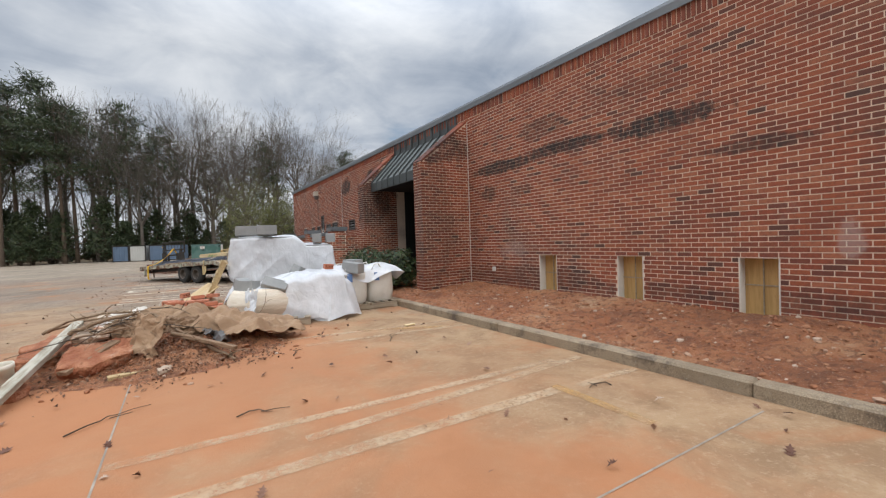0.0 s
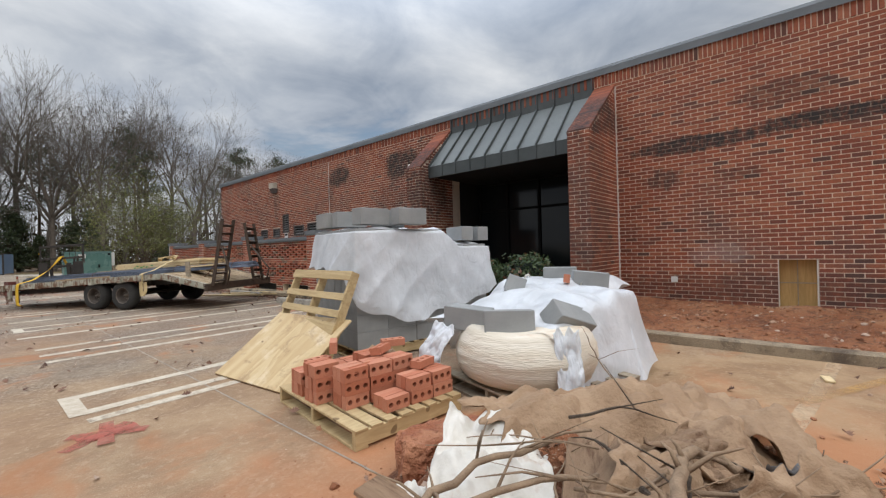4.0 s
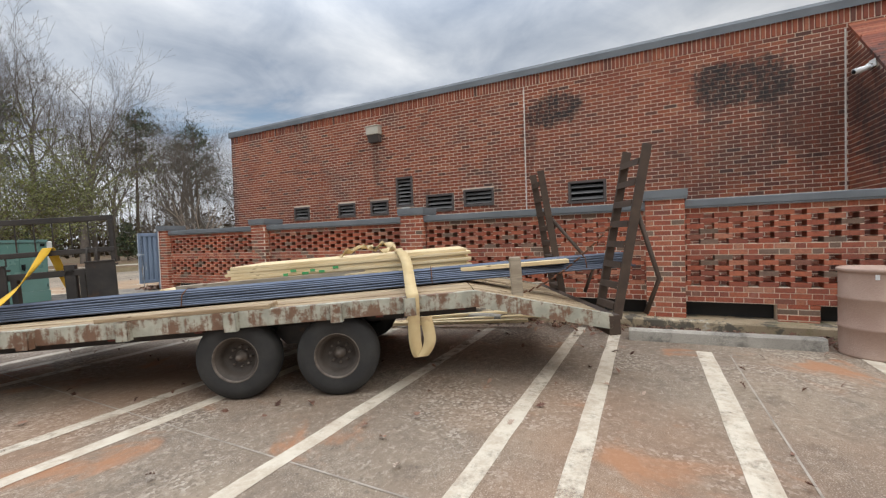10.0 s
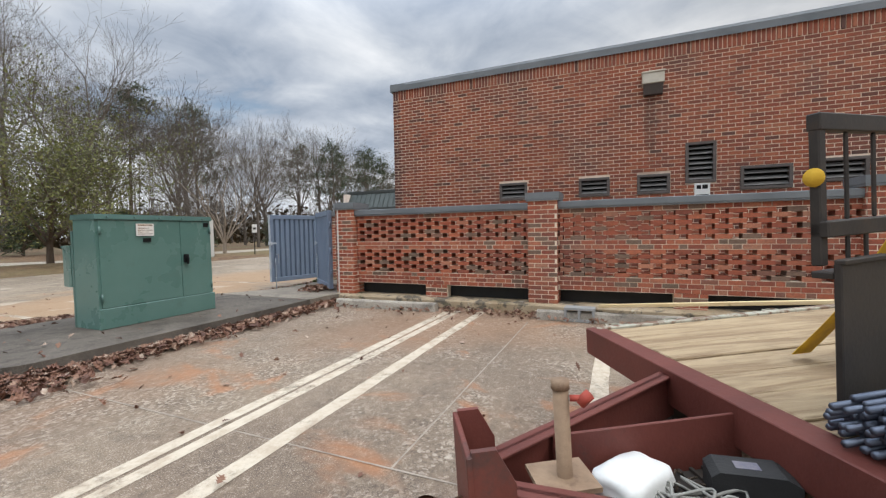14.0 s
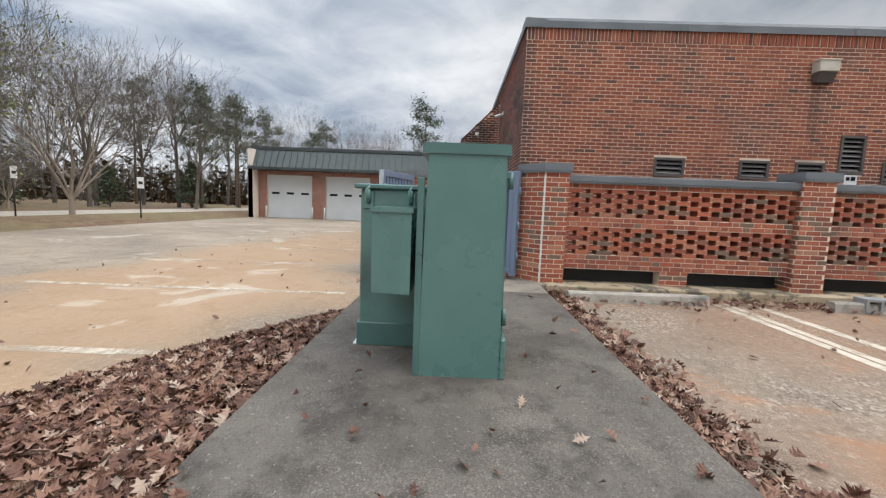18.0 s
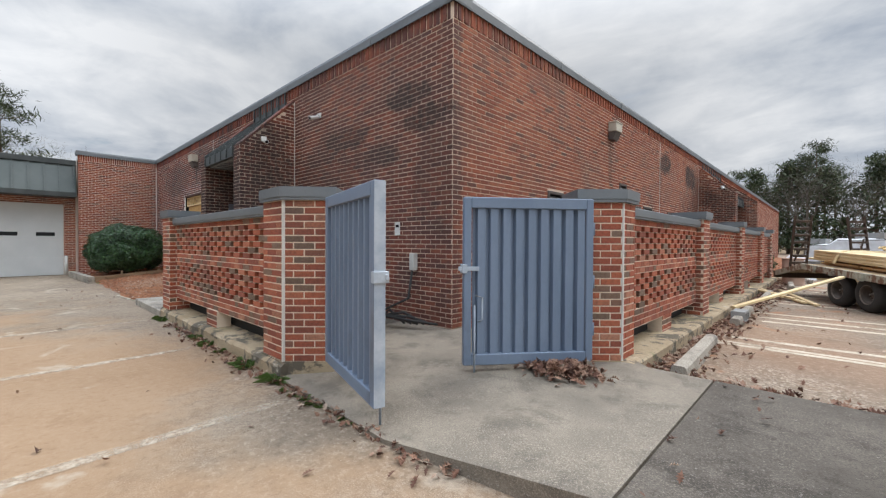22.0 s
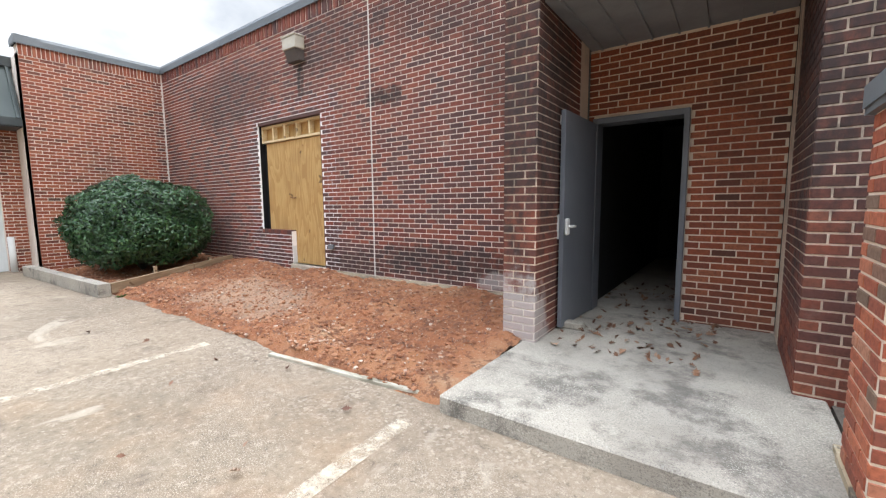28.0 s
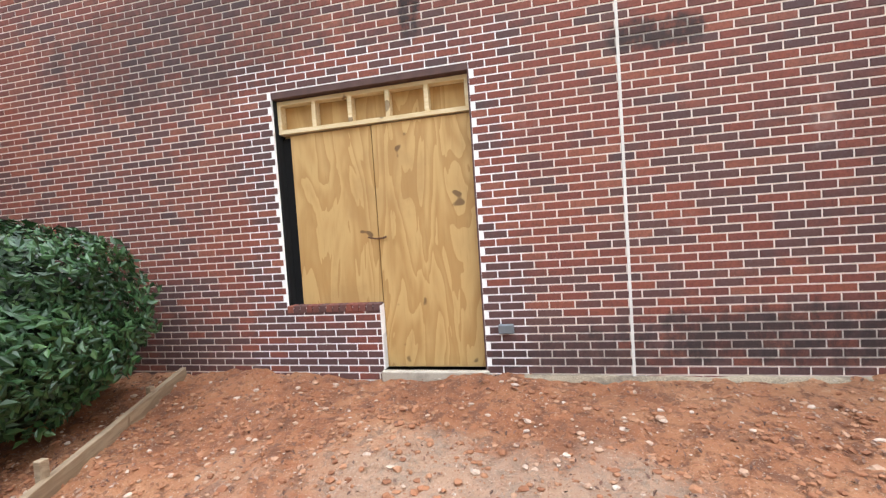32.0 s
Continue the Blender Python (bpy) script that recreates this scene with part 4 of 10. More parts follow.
brick_wall("wall_wing", "red brick end wall of the garage wing", (23.0, 31.17, 0), (0, -1, 0), (-1, 0, 0), 31.17 - NY, TOP, 0.30, (), (0.2, 2.2, 0.8, 2.4), True)
mb = MB()
mb.box(6.54, -19.3, 0.0, 6.58, -19.26, 4.4)
mb.box(6.25, -19.32, 4.30, 24.5, 28.68, 4.50)
solid("roof", mb, M["canopy_dark"], "flat dark roof behind the brick parapet", "roof", kind="structure")
brick_wall("wall_south", "far brick end wall of the long building", (6.23, -19.3, 0), (1, 0, 0), (0, -1, 0), 16, TOP, 0.3, (), None, True)


def coping(name, segs):
    mb = MB()
    for (xa, ya), (xb, yb), out in segs:
        d = Vector((xb - xa, yb - ya, 0))
        m = wall_frame((xa, ya, TOP), d, out)
        prof = [(-0.34, 0.0), (0.035, 0.0), (0.035, -0.02), (0.045, -0.02), (0.050, 0.10), (0.030, 0.155), (-0.34, 0.13)]
        v = [(0, a, b) for a, b in prof] + [(d.length, a, b) for a, b in prof]
        n = len(prof)
        mb.add(v, [tuple(range(n)), tuple(range(2 * n - 1, n - 1, -1))] + [(i, n + i, n + (i + 1) % n, (i + 1) % n) for i in range(n)], m)
        u = 3.0
        while u < d.length:
            mb.box(u - 0.03, 0.0, -0.022, u + 0.03, 0.054, 0.105, 0, m)
            u += 3.0
    return solid(name, mb, M["flash"], "grey metal coping along the roof edge", "roof trim", kind="structure")


coping("trim_coping", [((6.23, 28.75), (6.23, -19.3), (-1, 0, 0)), ((23.05, 28.70), (6.18, 28.70), (0, 1, 0)), ((23.0, 31.22), (23.0, 28.70), (-1, 0, 0)), ((23.4, 31.17), (22.95, 31.17), (0, 1, 0))])


def upright_joint(name, x, y, z0, z1, out):
    mb = MB()
    if out[0]:
        mb.box(x - 0.0105, y - 0.011, z0, x + 0.03, y + 0.011, z1)
    else:
        mb.box(x - 0.011, y - 0.03, z0, x + 0.011, y + 0.0105, z1)
    solid(name, mb, M["seal"], "pale caulked control joint in the brickwork", "joint", kind="structure")


M["seal"] = mottled("pale_caulk", (0.62, 0.58, 0.52), (0.78, 0.75, 0.70), 3, obj=False)
upright_joint("trim_joint_1", 6.23, 19.54, 1.7, TOP - 0.2, (-1, 0, 0))
upright_joint("trim_joint_2", 15.88, 28.70, 0.22, TOP - 0.2, (0, 1, 0))
upright_joint("trim_joint_3", 6.23, 10.02, 0.2, 4.25, (-1, 0, 0))
upright_joint("trim_joint_4", 10.74, 28.70, 0.15, 4.25, (0, 1, 0))
upright_joint("trim_joint_5", 22.985, 28.72, 0.25, TOP - 0.2, (0, 1, 0))
upright_joint("trim_joint_6", 6.23, 14.60, 0.15, 4.25, (-1, 0, 0))


def fin(name, axis, a, b, foot, head, wall, z_low, z_high, label):
    """A brick fin wall with a sloping head, thickness a..b, from the wall out to foot."""
    mb = MB()
    if axis == 1:      # thickness along y, runs out to -x
        poly = [(wall, 0.0), (foot, 0.0), (foot, z_low), (wall, z_high)]
        mb.extrude(poly, 1, a + 0.008, b - 0.008)
    else:
        poly = [(wall, 0.0), (foot, 0.0), (foot, z_low), (wall, z_high)]
        mb.extrude(poly, 0, a + 0.008, b - 0.008)
    body = solid(name, mb, M["mortar"], label, "wall", kind="structure")
    bk = MB()
    run = abs(foot - wall)
    slope = lambda u: z_low + (z_high - z_low) * (u / run)
    if axis == 1:
        brick_rows(bk, wall_frame((foot, a + 0.008, 0), (1, 0, 0), (0, -1, 0)), run, z_high, bond=0, top=slope)
        brick_rows(bk, wall_frame((wall, b - 0.008, 0), (-1, 0, 0), (0, 1, 0)), run, z_high, bond=0, top=lambda u: slope(run - u))
        brick_rows(bk, wall_frame((foot, b - 0.008, 0), (0, -1, 0), (-1, 0, 0)), b - a - 0.016, z_low, bond=1)
        hm = wall_frame((foot, a, 0), (1, 0, 0), (0, -1, 0))
    else:
        brick_rows(bk, wall_frame((a + 0.008, wall, 0), (0, 1, 0), (-1, 0, 0)), run, z_high, bond=0, top=lambda u: slope(run - u))
        brick_rows(bk, wall_frame((b - 0.008, foot, 0), (0, -1, 0), (1, 0, 0)), run, z_high, bond=0, top=slope)
        brick_rows(bk, wall_frame((b - 0.008, foot, 0), (-1, 0, 0), (0, 1, 0)), b - a - 0.016, z_low, bond=1)
    # brick-on-edge along the slope
    n = int(math.hypot(run, z_high - z_low) / 0.0677)
    for i in range(n):
        t0, t1 = (i + 0.07) / n, (i + 0.93) / n
        w0, w1 = foot + (wall - foot) * t0, foot + (wall - foot) * t1
        z0, z1 = z_low + (z_high - z_low) * t0, z_low + (z_high - z_low) * t1
        poly = [(w0, z0 - 0.03), (w1, z1 - 0.03), (w1, z1 + 0.03), (w0, z0 + 0.03)]
        if axis == 1:
            bk.extrude(poly, 1, a - 0.004, b + 0.004)
        else:
            bk.extrude(poly, 0, a - 0.004, b + 0.004)
    part("brickwork", bk, M["brick"], body, "weathered dark red bricks", kind="stuff")
    return body


fin("wall_fin_1", 1, 10.03, 10.42, 4.86, 0, 6.23, 3.18, 4.28, "stained brick fin wall with a sloping head at the entrance")
fin("wall_fin_2", 1, 14.09, 14.56, 5.05, 0, 6.23, 3.18, 4.28, "soot-stained brick fin wall with a sloping head")
fin("wall_fin_3", 0, 10.75, 11.09, 29.80, 0, 28.70, 3.18, 4.28, "dark brick fin wall west of the side door")
fin("wall_fin_4", 0, 12.82, 13.14, 29.80, 0, 28.70, 3.18, 4.28, "mossy dark brick fin wall with a whitewashed foot")
mb = MB()
mb.box(12.80, 29.40, -0.02, 13.17, 29.85, 0.11, 0.03)
solid("trim_fin_foot", mb, M["footing"], "dark crumbling footing under the fin wall", "trim", kind="structure")


def canopy(name, axis, a, b, wall, eave, z_top, z_eave, drop, label, seams):
    """Standing-seam roof between two fins; axis: the way it runs."""
    root = thing(name, label, "canopy", kind="structure")
    def put(poly, w0, w1, mat, nm, lab=""):
        mb = MB()
        mb.extrude(poly, axis, w0, w1)
        return part(nm, mb, mat, root, lab)
    s = 1 if eave > wall else -1
    put([(wall - s * 0.05, z_top), (wall - s * 0.05, TOP - 0.005), (wall + s * 0.012, TOP - 0.005), (wall + s * 0.012, z_top)], a, b, M["canopy_dark"], "upstand", "dark metal upstand under the coping")
    put([(wall, z_top - 0.02), (wall, z_top + 0.02), (eave, z_eave + 0.01), (eave, z_eave - 0.03)], a, b, M["canopy"], "roof_pan", "grey standing-seam roof pan")
    put([(eave - s * 0.004, z_eave + 0.012), (eave + s * 0.03, z_eave - 0.005), (eave + s * 0.03, z_eave - drop), (eave - s * 0.03, z_eave - drop)], a, b, M["canopy_dark"], "fascia", "dark grey folded fascia")
    put([(wall - s * 0.3, z_eave - drop + 0.06), (wall - s * 0.3, z_eave - drop + 0.08), (eave, z_eave - drop + 0.08), (eave, z_eave - drop + 0.06)], a + 0.01, b - 0.01, M["canopy_dark"], "soffit", "dark ribbed soffit")
    for i in range(seams):
        u = a + 0.03 + (b - a - 0.06) * i / (seams - 1)
        put([(wall + s * 0.012, z_top), (wall + s * 0.05, z_top + 0.03), (eave + s * 0.045, z_eave + 0.04), (eave + s * 0.05, z_eave - drop + 0.01), (eave + s * 0.02, z_eave - drop + 0.01), (eave, z_eave)], u - 0.011, u + 0.011, M["canopy_dark"], "seam")
        put([(wall - s * 0.0, z_top - 0.02), (wall - s * 0.0, TOP - 0.01), (wall + s * 0.045, TOP - 0.01), (wall + s * 0.045, z_top - 0.02)], u - 0.011, u + 0.011, M["canopy_dark"], "batten")
    return root


canopy("canopy_west", 1, 10.42, 14.09, 6.23, 5.36, 4.18, 3.22, 0.27, "grey standing-seam metal canopy over the recessed entrance", 10)
canopy("canopy_north", 0, 11.09, 12.82, 28.70, 29.78, 4.18, 3.20, 0.20, "grey standing-seam metal canopy over the side door", 6)

# recessed west entrance: glazed lobby, its deep shade put into near-black colours
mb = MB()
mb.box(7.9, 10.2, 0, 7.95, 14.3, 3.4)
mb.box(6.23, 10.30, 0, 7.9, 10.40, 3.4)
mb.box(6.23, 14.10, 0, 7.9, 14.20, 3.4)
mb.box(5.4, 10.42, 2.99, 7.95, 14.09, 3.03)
solid("wall_lobby", mb, M["dark"], "near-black lining that stands in for the recessed entrance's shade", "wall", kind="structure")
win = thing("window_1", "dark glazed shopfront in the shaded entrance", "window", kind="structure")
mb = MB()
for yy in (10.42, 11.30, 12.20, 13.10, 13.98):
    mb.box(7.30, yy, 0.1, 7.38, yy + 0.07, 2.98)
for zz in (0.1, 0.75, 2.2, 2.91):
    mb.box(7.305, 10.44, zz, 7.375, 14.05, zz + 0.06)
part("window_frame", mb, M["void"], win, "metal glazing bars coloured black for the entrance's shade")
for i in range(4):
    mb = MB()
    mb.box(7.335, 10.49 + 0.89 * i, 0.16, 7.345, 11.30 + 0.89 * i, 2.91)
    part("pane", mb, M["glass"], win)
# the dark pad concrete carries part of the recess's shade
mb = MB()
mb.box(4.9, 10.44, 0.0, 7.3, 14.07, 0.14)
solid("floor_lobby", mb, M["pad"], "shaded concrete entrance floor", "floor", kind="structure")

# boarded basement windows


def boarded_window(i, y0, y1):
    root = thing("window_%d" % (i + 2), "small basement window boarded with yellowed plywood", "window", kind="structure")
    mb = MB()
    mb.box(6.40, y0, 0.15, 6.415, y1, 0.94)
    part("board", mb, M["ply_warm"], root, "yellowed plywood board")
    mb = MB()
    mb.box(6.385, (y0 + y1) / 2 - 0.006, 0.15, 6.401, (y0 + y1) / 2 + 0.006, 0.94)
    mb.box(6.387, y0, 0.57, 6.401, y1, 0.585)
    part("batten", mb, M["lumber_old"], root)
    mb = MB()
    mb.box(6.19, y0 - 0.02, 0.10, 6.40, y1 + 0.02, 0.148, 0.006)
    part("window_sill", mb, M["concrete"], root, "pale precast sill")
    mb = MB()
    mb.box(6.235, y0 - 0.001, 0.15, 6.40, y0 + 0.012, 0.94)
    mb.box(6.235, y1 - 0.012, 0.15, 6.40, y1 + 0.001, 0.94)
    part("window_frame", mb, M["seal"], root, "pale mortared reveal")


def wood_make(a, b, dark, scale=1.0, axis=2):
    def make(k):
        st = [9.0, 9.0, 9.0]
        st[axis] = 0.9
        p = k.pos(tuple(v * scale for v in st), obj=True)
        w = k.noise(p, 1.4, 5, 0.6, 1.4)
        g = k.noise(p, 7, 4, 0.7)
        c = k.mix(k.step(w, 0.38, 0.62), a, b)
        c = k.mix(k.math("MULTIPLY", k.step(g, 0.55, 0.75), 0.5), c, dark)
        big = k.noise(k.pos((1, 1, 1), obj=True), 2.2, 4, 0.6)
        c = k.mix(k.math("MULTIPLY", k.step(big, 0.52, 0.75), 0.35), c, dark)
        knot = k.noise(k.pos((1, 1, 1), obj=True), 5.5, 1, 0.4)
        c = k.mix(k.math("MULTIPLY", k.step(knot, 0.735, 0.765), 0.7), c, (0.10, 0.05, 0.02))
        return c, k.math("ADD", 0.68, k.math("MULTIPLY", g, 0.12)), k.math("ADD", g, w)
    return make


M["ply_warm"] = material("warm_plywood", make=wood_make((0.40, 0.24, 0.085), (0.50, 0.31, 0.12), (0.27, 0.15, 0.05)), bump_d=0.0015)


def door_ply(k):
    """Warm pine plywood, its figure running up and down in long arches."""
    p = k.pos((2.6, 2.6, 0.55), obj=True)
    w = k.math("FRACT", k.math("MULTIPLY", k.noise(p, 1.3, 3, 0.45, 0.8), 8.0))
    g = k.noise(k.pos((40, 40, 4), obj=True), 1.0, 4, 0.7)
    c = k.mix(k.step(w, 0.1, 0.95), (0.50, 0.315, 0.12), (0.40, 0.225, 0.075))
    c = k.mix(k.math("MULTIPLY", k.step(g, 0.5, 0.75), 0.3), c, (0.30, 0.165, 0.055))
    q = k.pos(obj=True)
    c = k.mix(k.math("MULTIPLY", k.step(k.noise(q, 1.7, 5, 0.6), 0.52, 0.70), 0.4), c, (0.33, 0.185, 0.065))
    c = k.mix(k.math("MULTIPLY", k.step(k.noise(q, 5.5, 1, 0.4), 0.73, 0.76), 0.8), c, (0.10, 0.05, 0.02))
    return c, k.math("ADD", 0.62, k.math("MULTIPLY", g, 0.1)), g


def stained_ply(k):
    """Rotary-cut face: wide wandering figure, scattered knots, damp and clay stains."""
    p = k.pos((2.6, 0.55, 2.6), obj=True)
    w = k.math("FRACT", k.math("MULTIPLY", k.noise(p, 1.1, 3, 0.45, 0.8), 6.0))
    g = k.noise(k.pos((40, 4, 40), obj=True), 1.0, 4, 0.7)
    c = k.mix(k.step(w, 0.1, 0.9), (0.56, 0.42, 0.235), (0.49, 0.345, 0.18))
    c = k.mix(k.math("MULTIPLY", k.step(g, 0.5, 0.75), 0.35), c, (0.34, 0.21, 0.09))
    q = k.pos(obj=True)
    c = k.mix(k.math("MULTIPLY", k.step(k.noise(q, 2.2, 6, 0.65), 0.50, 0.66), 0.55), c, (0.70, 0.59, 0.42))
    c = k.mix(k.math("MULTIPLY", k.step(k.noise(q, 3.4, 7, 0.7, 0.5), 0.52, 0.64), 0.60), c, (0.27, 0.165, 0.085))
    c = k.mix(k.math("MULTIPLY", k.step(k.noise(q, 6.5, 1, 0.4), 0.72, 0.75), 0.8), c, (0.10, 0.05, 0.02))
    return c, k.math("ADD", 0.7, k.math("MULTIPLY", g, 0.1)), g


M["ply_door"] = material("door_plywood", make=door_ply, bump_d=0.0015)
M["ply_sheet"] = material("stained_plywood_sheet", make=stained_ply, bump_d=0.002)
M["lumber"] = material("new_pale_lumber", make=wood_make((0.60, 0.45, 0.24), (0.70, 0.56, 0.34), (0.45, 0.31, 0.14), 1.0, 0), bump_d=0.001)
M["lumber_old"] = material("weathered_lumber", make=wood_make((0.26, 0.21, 0.15), (0.36, 0.30, 0.22), (0.13, 0.095, 0.065), 1.0, 0), bump_d=0.003)
M["pallet"] = material("pallet_wood", make=wood_make((0.42, 0.30, 0.15), (0.52, 0.39, 0.21), (0.26, 0.16, 0.07), 1.0, 0), bump_d=0.002)
for i, h in enumerate(W_HOLES[:6]):
    boarded_window(i, NY - h[1], NY - h[0])


def louvre(y0, y1, z0, z1):
    root = thing("wall_vent", "grey metal louvred vent set in the brick wall", "vent", group="wall vents")
    mb = MB()
    for a, b, c, d in ((y0, y1, z0, z0 + 0.05), (y0, y1, z1 - 0.05, z1), (y0, y0 + 0.05, z0 + 0.05, z1 - 0.05), (y1 - 0.05, y1, z0 + 0.05, z1 - 0.05)):
        mb.box(6.205, a, c, 6.34, b, d, 0.004)
    part("frame", mb, M["louvre_frame"], root, "dark brown-grey frame")
    n = max(3, int((z1 - z0 - 0.1) / 0.085))
    for i in range(n):
        z = z0 + 0.05 + (z1 - z0 - 0.1) * (i + 0.5) / n
        mb = MB()
        mb.add([(6.225, y0 + 0.05, z - 0.03), (6.225, y1 - 0.05, z - 0.03), (6.30, y1 - 0.05, z + 0.03), (6.30, y0 + 0.05, z + 0.03), (6.228, y0 + 0.05, z - 0.035), (6.228, y1 - 0.05, z - 0.035), (6.303, y1 - 0.05, z + 0.025), (6.303, y0 + 0.05, z + 0.025)], [(0, 1, 2, 3), (7, 6, 5, 4), (0, 4, 5, 1)])
        part("slat", mb, M["louvre"], root)
    # added black plate: colours in the shade behind the slats
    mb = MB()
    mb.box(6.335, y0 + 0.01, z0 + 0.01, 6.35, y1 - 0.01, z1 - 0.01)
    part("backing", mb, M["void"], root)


M["louvre_frame"] = mottled("brown_grey_frame_paint", (0.085, 0.072, 0.065), (0.12, 0.10, 0.09), 5, obj=False)
for v in W_VENTS:
    louvre(*v)

# ---------- garage wing ----------
GX = 23.9
doors = [(31.52, 34.49), (35.32, 38.12), (39.02, 41.85)]
brick_wall("wall_garage", "red brick piers between the garage doors", (GX, 42.75, 0), (0, -1, 0), (-1, 0, 0), 42.75 - 31.175, 3.05, 0.3, [(42.75 - b, 42.75 - a, -0.1, 2.72) for a, b in doors], None)
brick_wall("wall_garage_end", "brick end wall of the garage", (23.2, 42.75, 0), (1, 0, 0), (0, 1, 0), 9, 4.2, 0.3, (), None)
mb = MB()
mb.box(23.2, 42.44, 0, 23.9, 42.74, 3.05)
mb.box(23.005, 31.16, 0, 33, 31.17, 4.4)
mb.box(24.5, 31.2, 0, 24.55, 42.7, 4.2)
mb.box(24.1, 31.2, 4.15, 33, 42.7, 4.25)
solid("wall_garage_core", mb, M["mortar"], "plain structure behind the garage front", "wall", kind="structure")
for i, (a, b) in enumerate(doors):
    root = thing("door_%d" % (i + 3), "pale grey sectional garage door with three small windows", "garage door", group="garage doors", kind="structure")
    for j in range(4):
        mb = MB()
        mb.box(GX + 0.12, a, 0.01 + 0.68 * j, GX + 0.16, b, 0.68 * (j + 1) + 0.008, 0.002)
        part("panel", mb, M["garage"] if "garage" in M else M.setdefault("garage", mottled("pale_grey_door_paint", (0.58, 0.60, 0.60), (0.66, 0.68, 0.68), 1, rough=0.5, obj=False, bump_d=0.0004)), root)
    for j in range(3):
        w = (b - a) / 3
        mb = MB()
        mb.box(GX + 0.112, a + w * (j + 0.24), 1.50, GX + 0.13, a + w * (j + 0.76), 1.64, 0.004)
        part("pane", mb, M["glass"], root, "dark slit window")
    for y in (a - 0.10, b + 0.02):
        mb = MB()
        mb.tube([(GX - 0.06, y + 0.04, 0), (GX - 0.06, y + 0.04, 0.75)], 0.055, 10)
        solid("bollard", mb, M["white"], "short white steel bollard beside a garage door", "bollard", "garage bollards")
root = thing("canopy_garage", "long grey standing-seam mansard over the garage doors", "canopy", kind="structure")
mb = MB()
mb.extrude([(23.72, 4.22), (23.78, 4.22), (23.26, 3.14), (23.18, 3.14)], 1, 31.19, 42.7)
part("roof_pan", mb, M["mansard"], root, "grey-green ribbed metal slope")
mb = MB()
mb.extrude([(23.17, 3.14), (23.30, 3.14), (23.30, 2.98), (23.17, 2.98)], 1, 31.185, 42.72)
part("fascia", mb, M["canopy_dark"], root, "dark gutter edge")
mb = MB()
mb.box(23.2, 31.2, 2.96, 23.9, 42.7, 2.99)
part("soffit", mb, M["canopy_dark"], root)
mb = MB()
mb.box(23.66, 31.15, 4.22, 24.1, 42.78, 4.42, 0.01)
part("coping", mb, M["canopy_dark"], root, "dark metal coping")
for i in range(29):
    y = 31.25 + 11.4 * i / 28
    mb = MB()
    mb.extrude([(23.67, 4.22), (23.72, 4.22), (23.20, 3.14), (23.13, 3.14)], 1, y - 0.02, y + 0.02)
    part("seam", mb, M["mansard"], root)

# ---------- screen wall ----------
BASE = 0.15


def pier(parent, poly, cap_label="grey metal pier cap"):
    """A brick pier on a counter-clockwise plan, with a metal cap."""
    h = 23 * ROW
    mb = MB()
    mb.prism(poly, BASE - 0.1, BASE + h)
    core = part("pier", mb, M["mortar_fence"], parent, "red brick pier")
    bk = MB()
    n = len(poly)
    for i in range(n):
        a, b = Vector((*poly[i], 0)), Vector((*poly[(i + 1) % n], 0))
        d = b - a
        brick_rows(bk, wall_frame((a.x, a.y, BASE), d, (d.y, -d.x, 0)), d.length, h, bond=i)
    part("brickwork", bk, M["brick_fence"], core, "red and orange bricks", kind="stuff")
    cx, cy = sum(p[0] for p in poly) / n, sum(p[1] for p in poly) / n

    def grow(e):
        out = []
        for x, y in poly:
            v = Vector((x - cx, y - cy))
            out.append((x + v.x / v.length * e, y + v.y / v.length * e))
        return out
    mb = MB()
    mb.prism(grow(0.025), -0.06, BASE + 0.004)
    part("plinth", mb, M["footing"], core, "weathered concrete plinth")
    mb = MB()
    mb.prism(grow(0.045), BASE + h, BASE + h + 0.035)
    mb.prism(grow(0.055), BASE + h + 0.03, BASE + h + 0.125)
    part("cap", mb, M["flash"], core, cap_label)


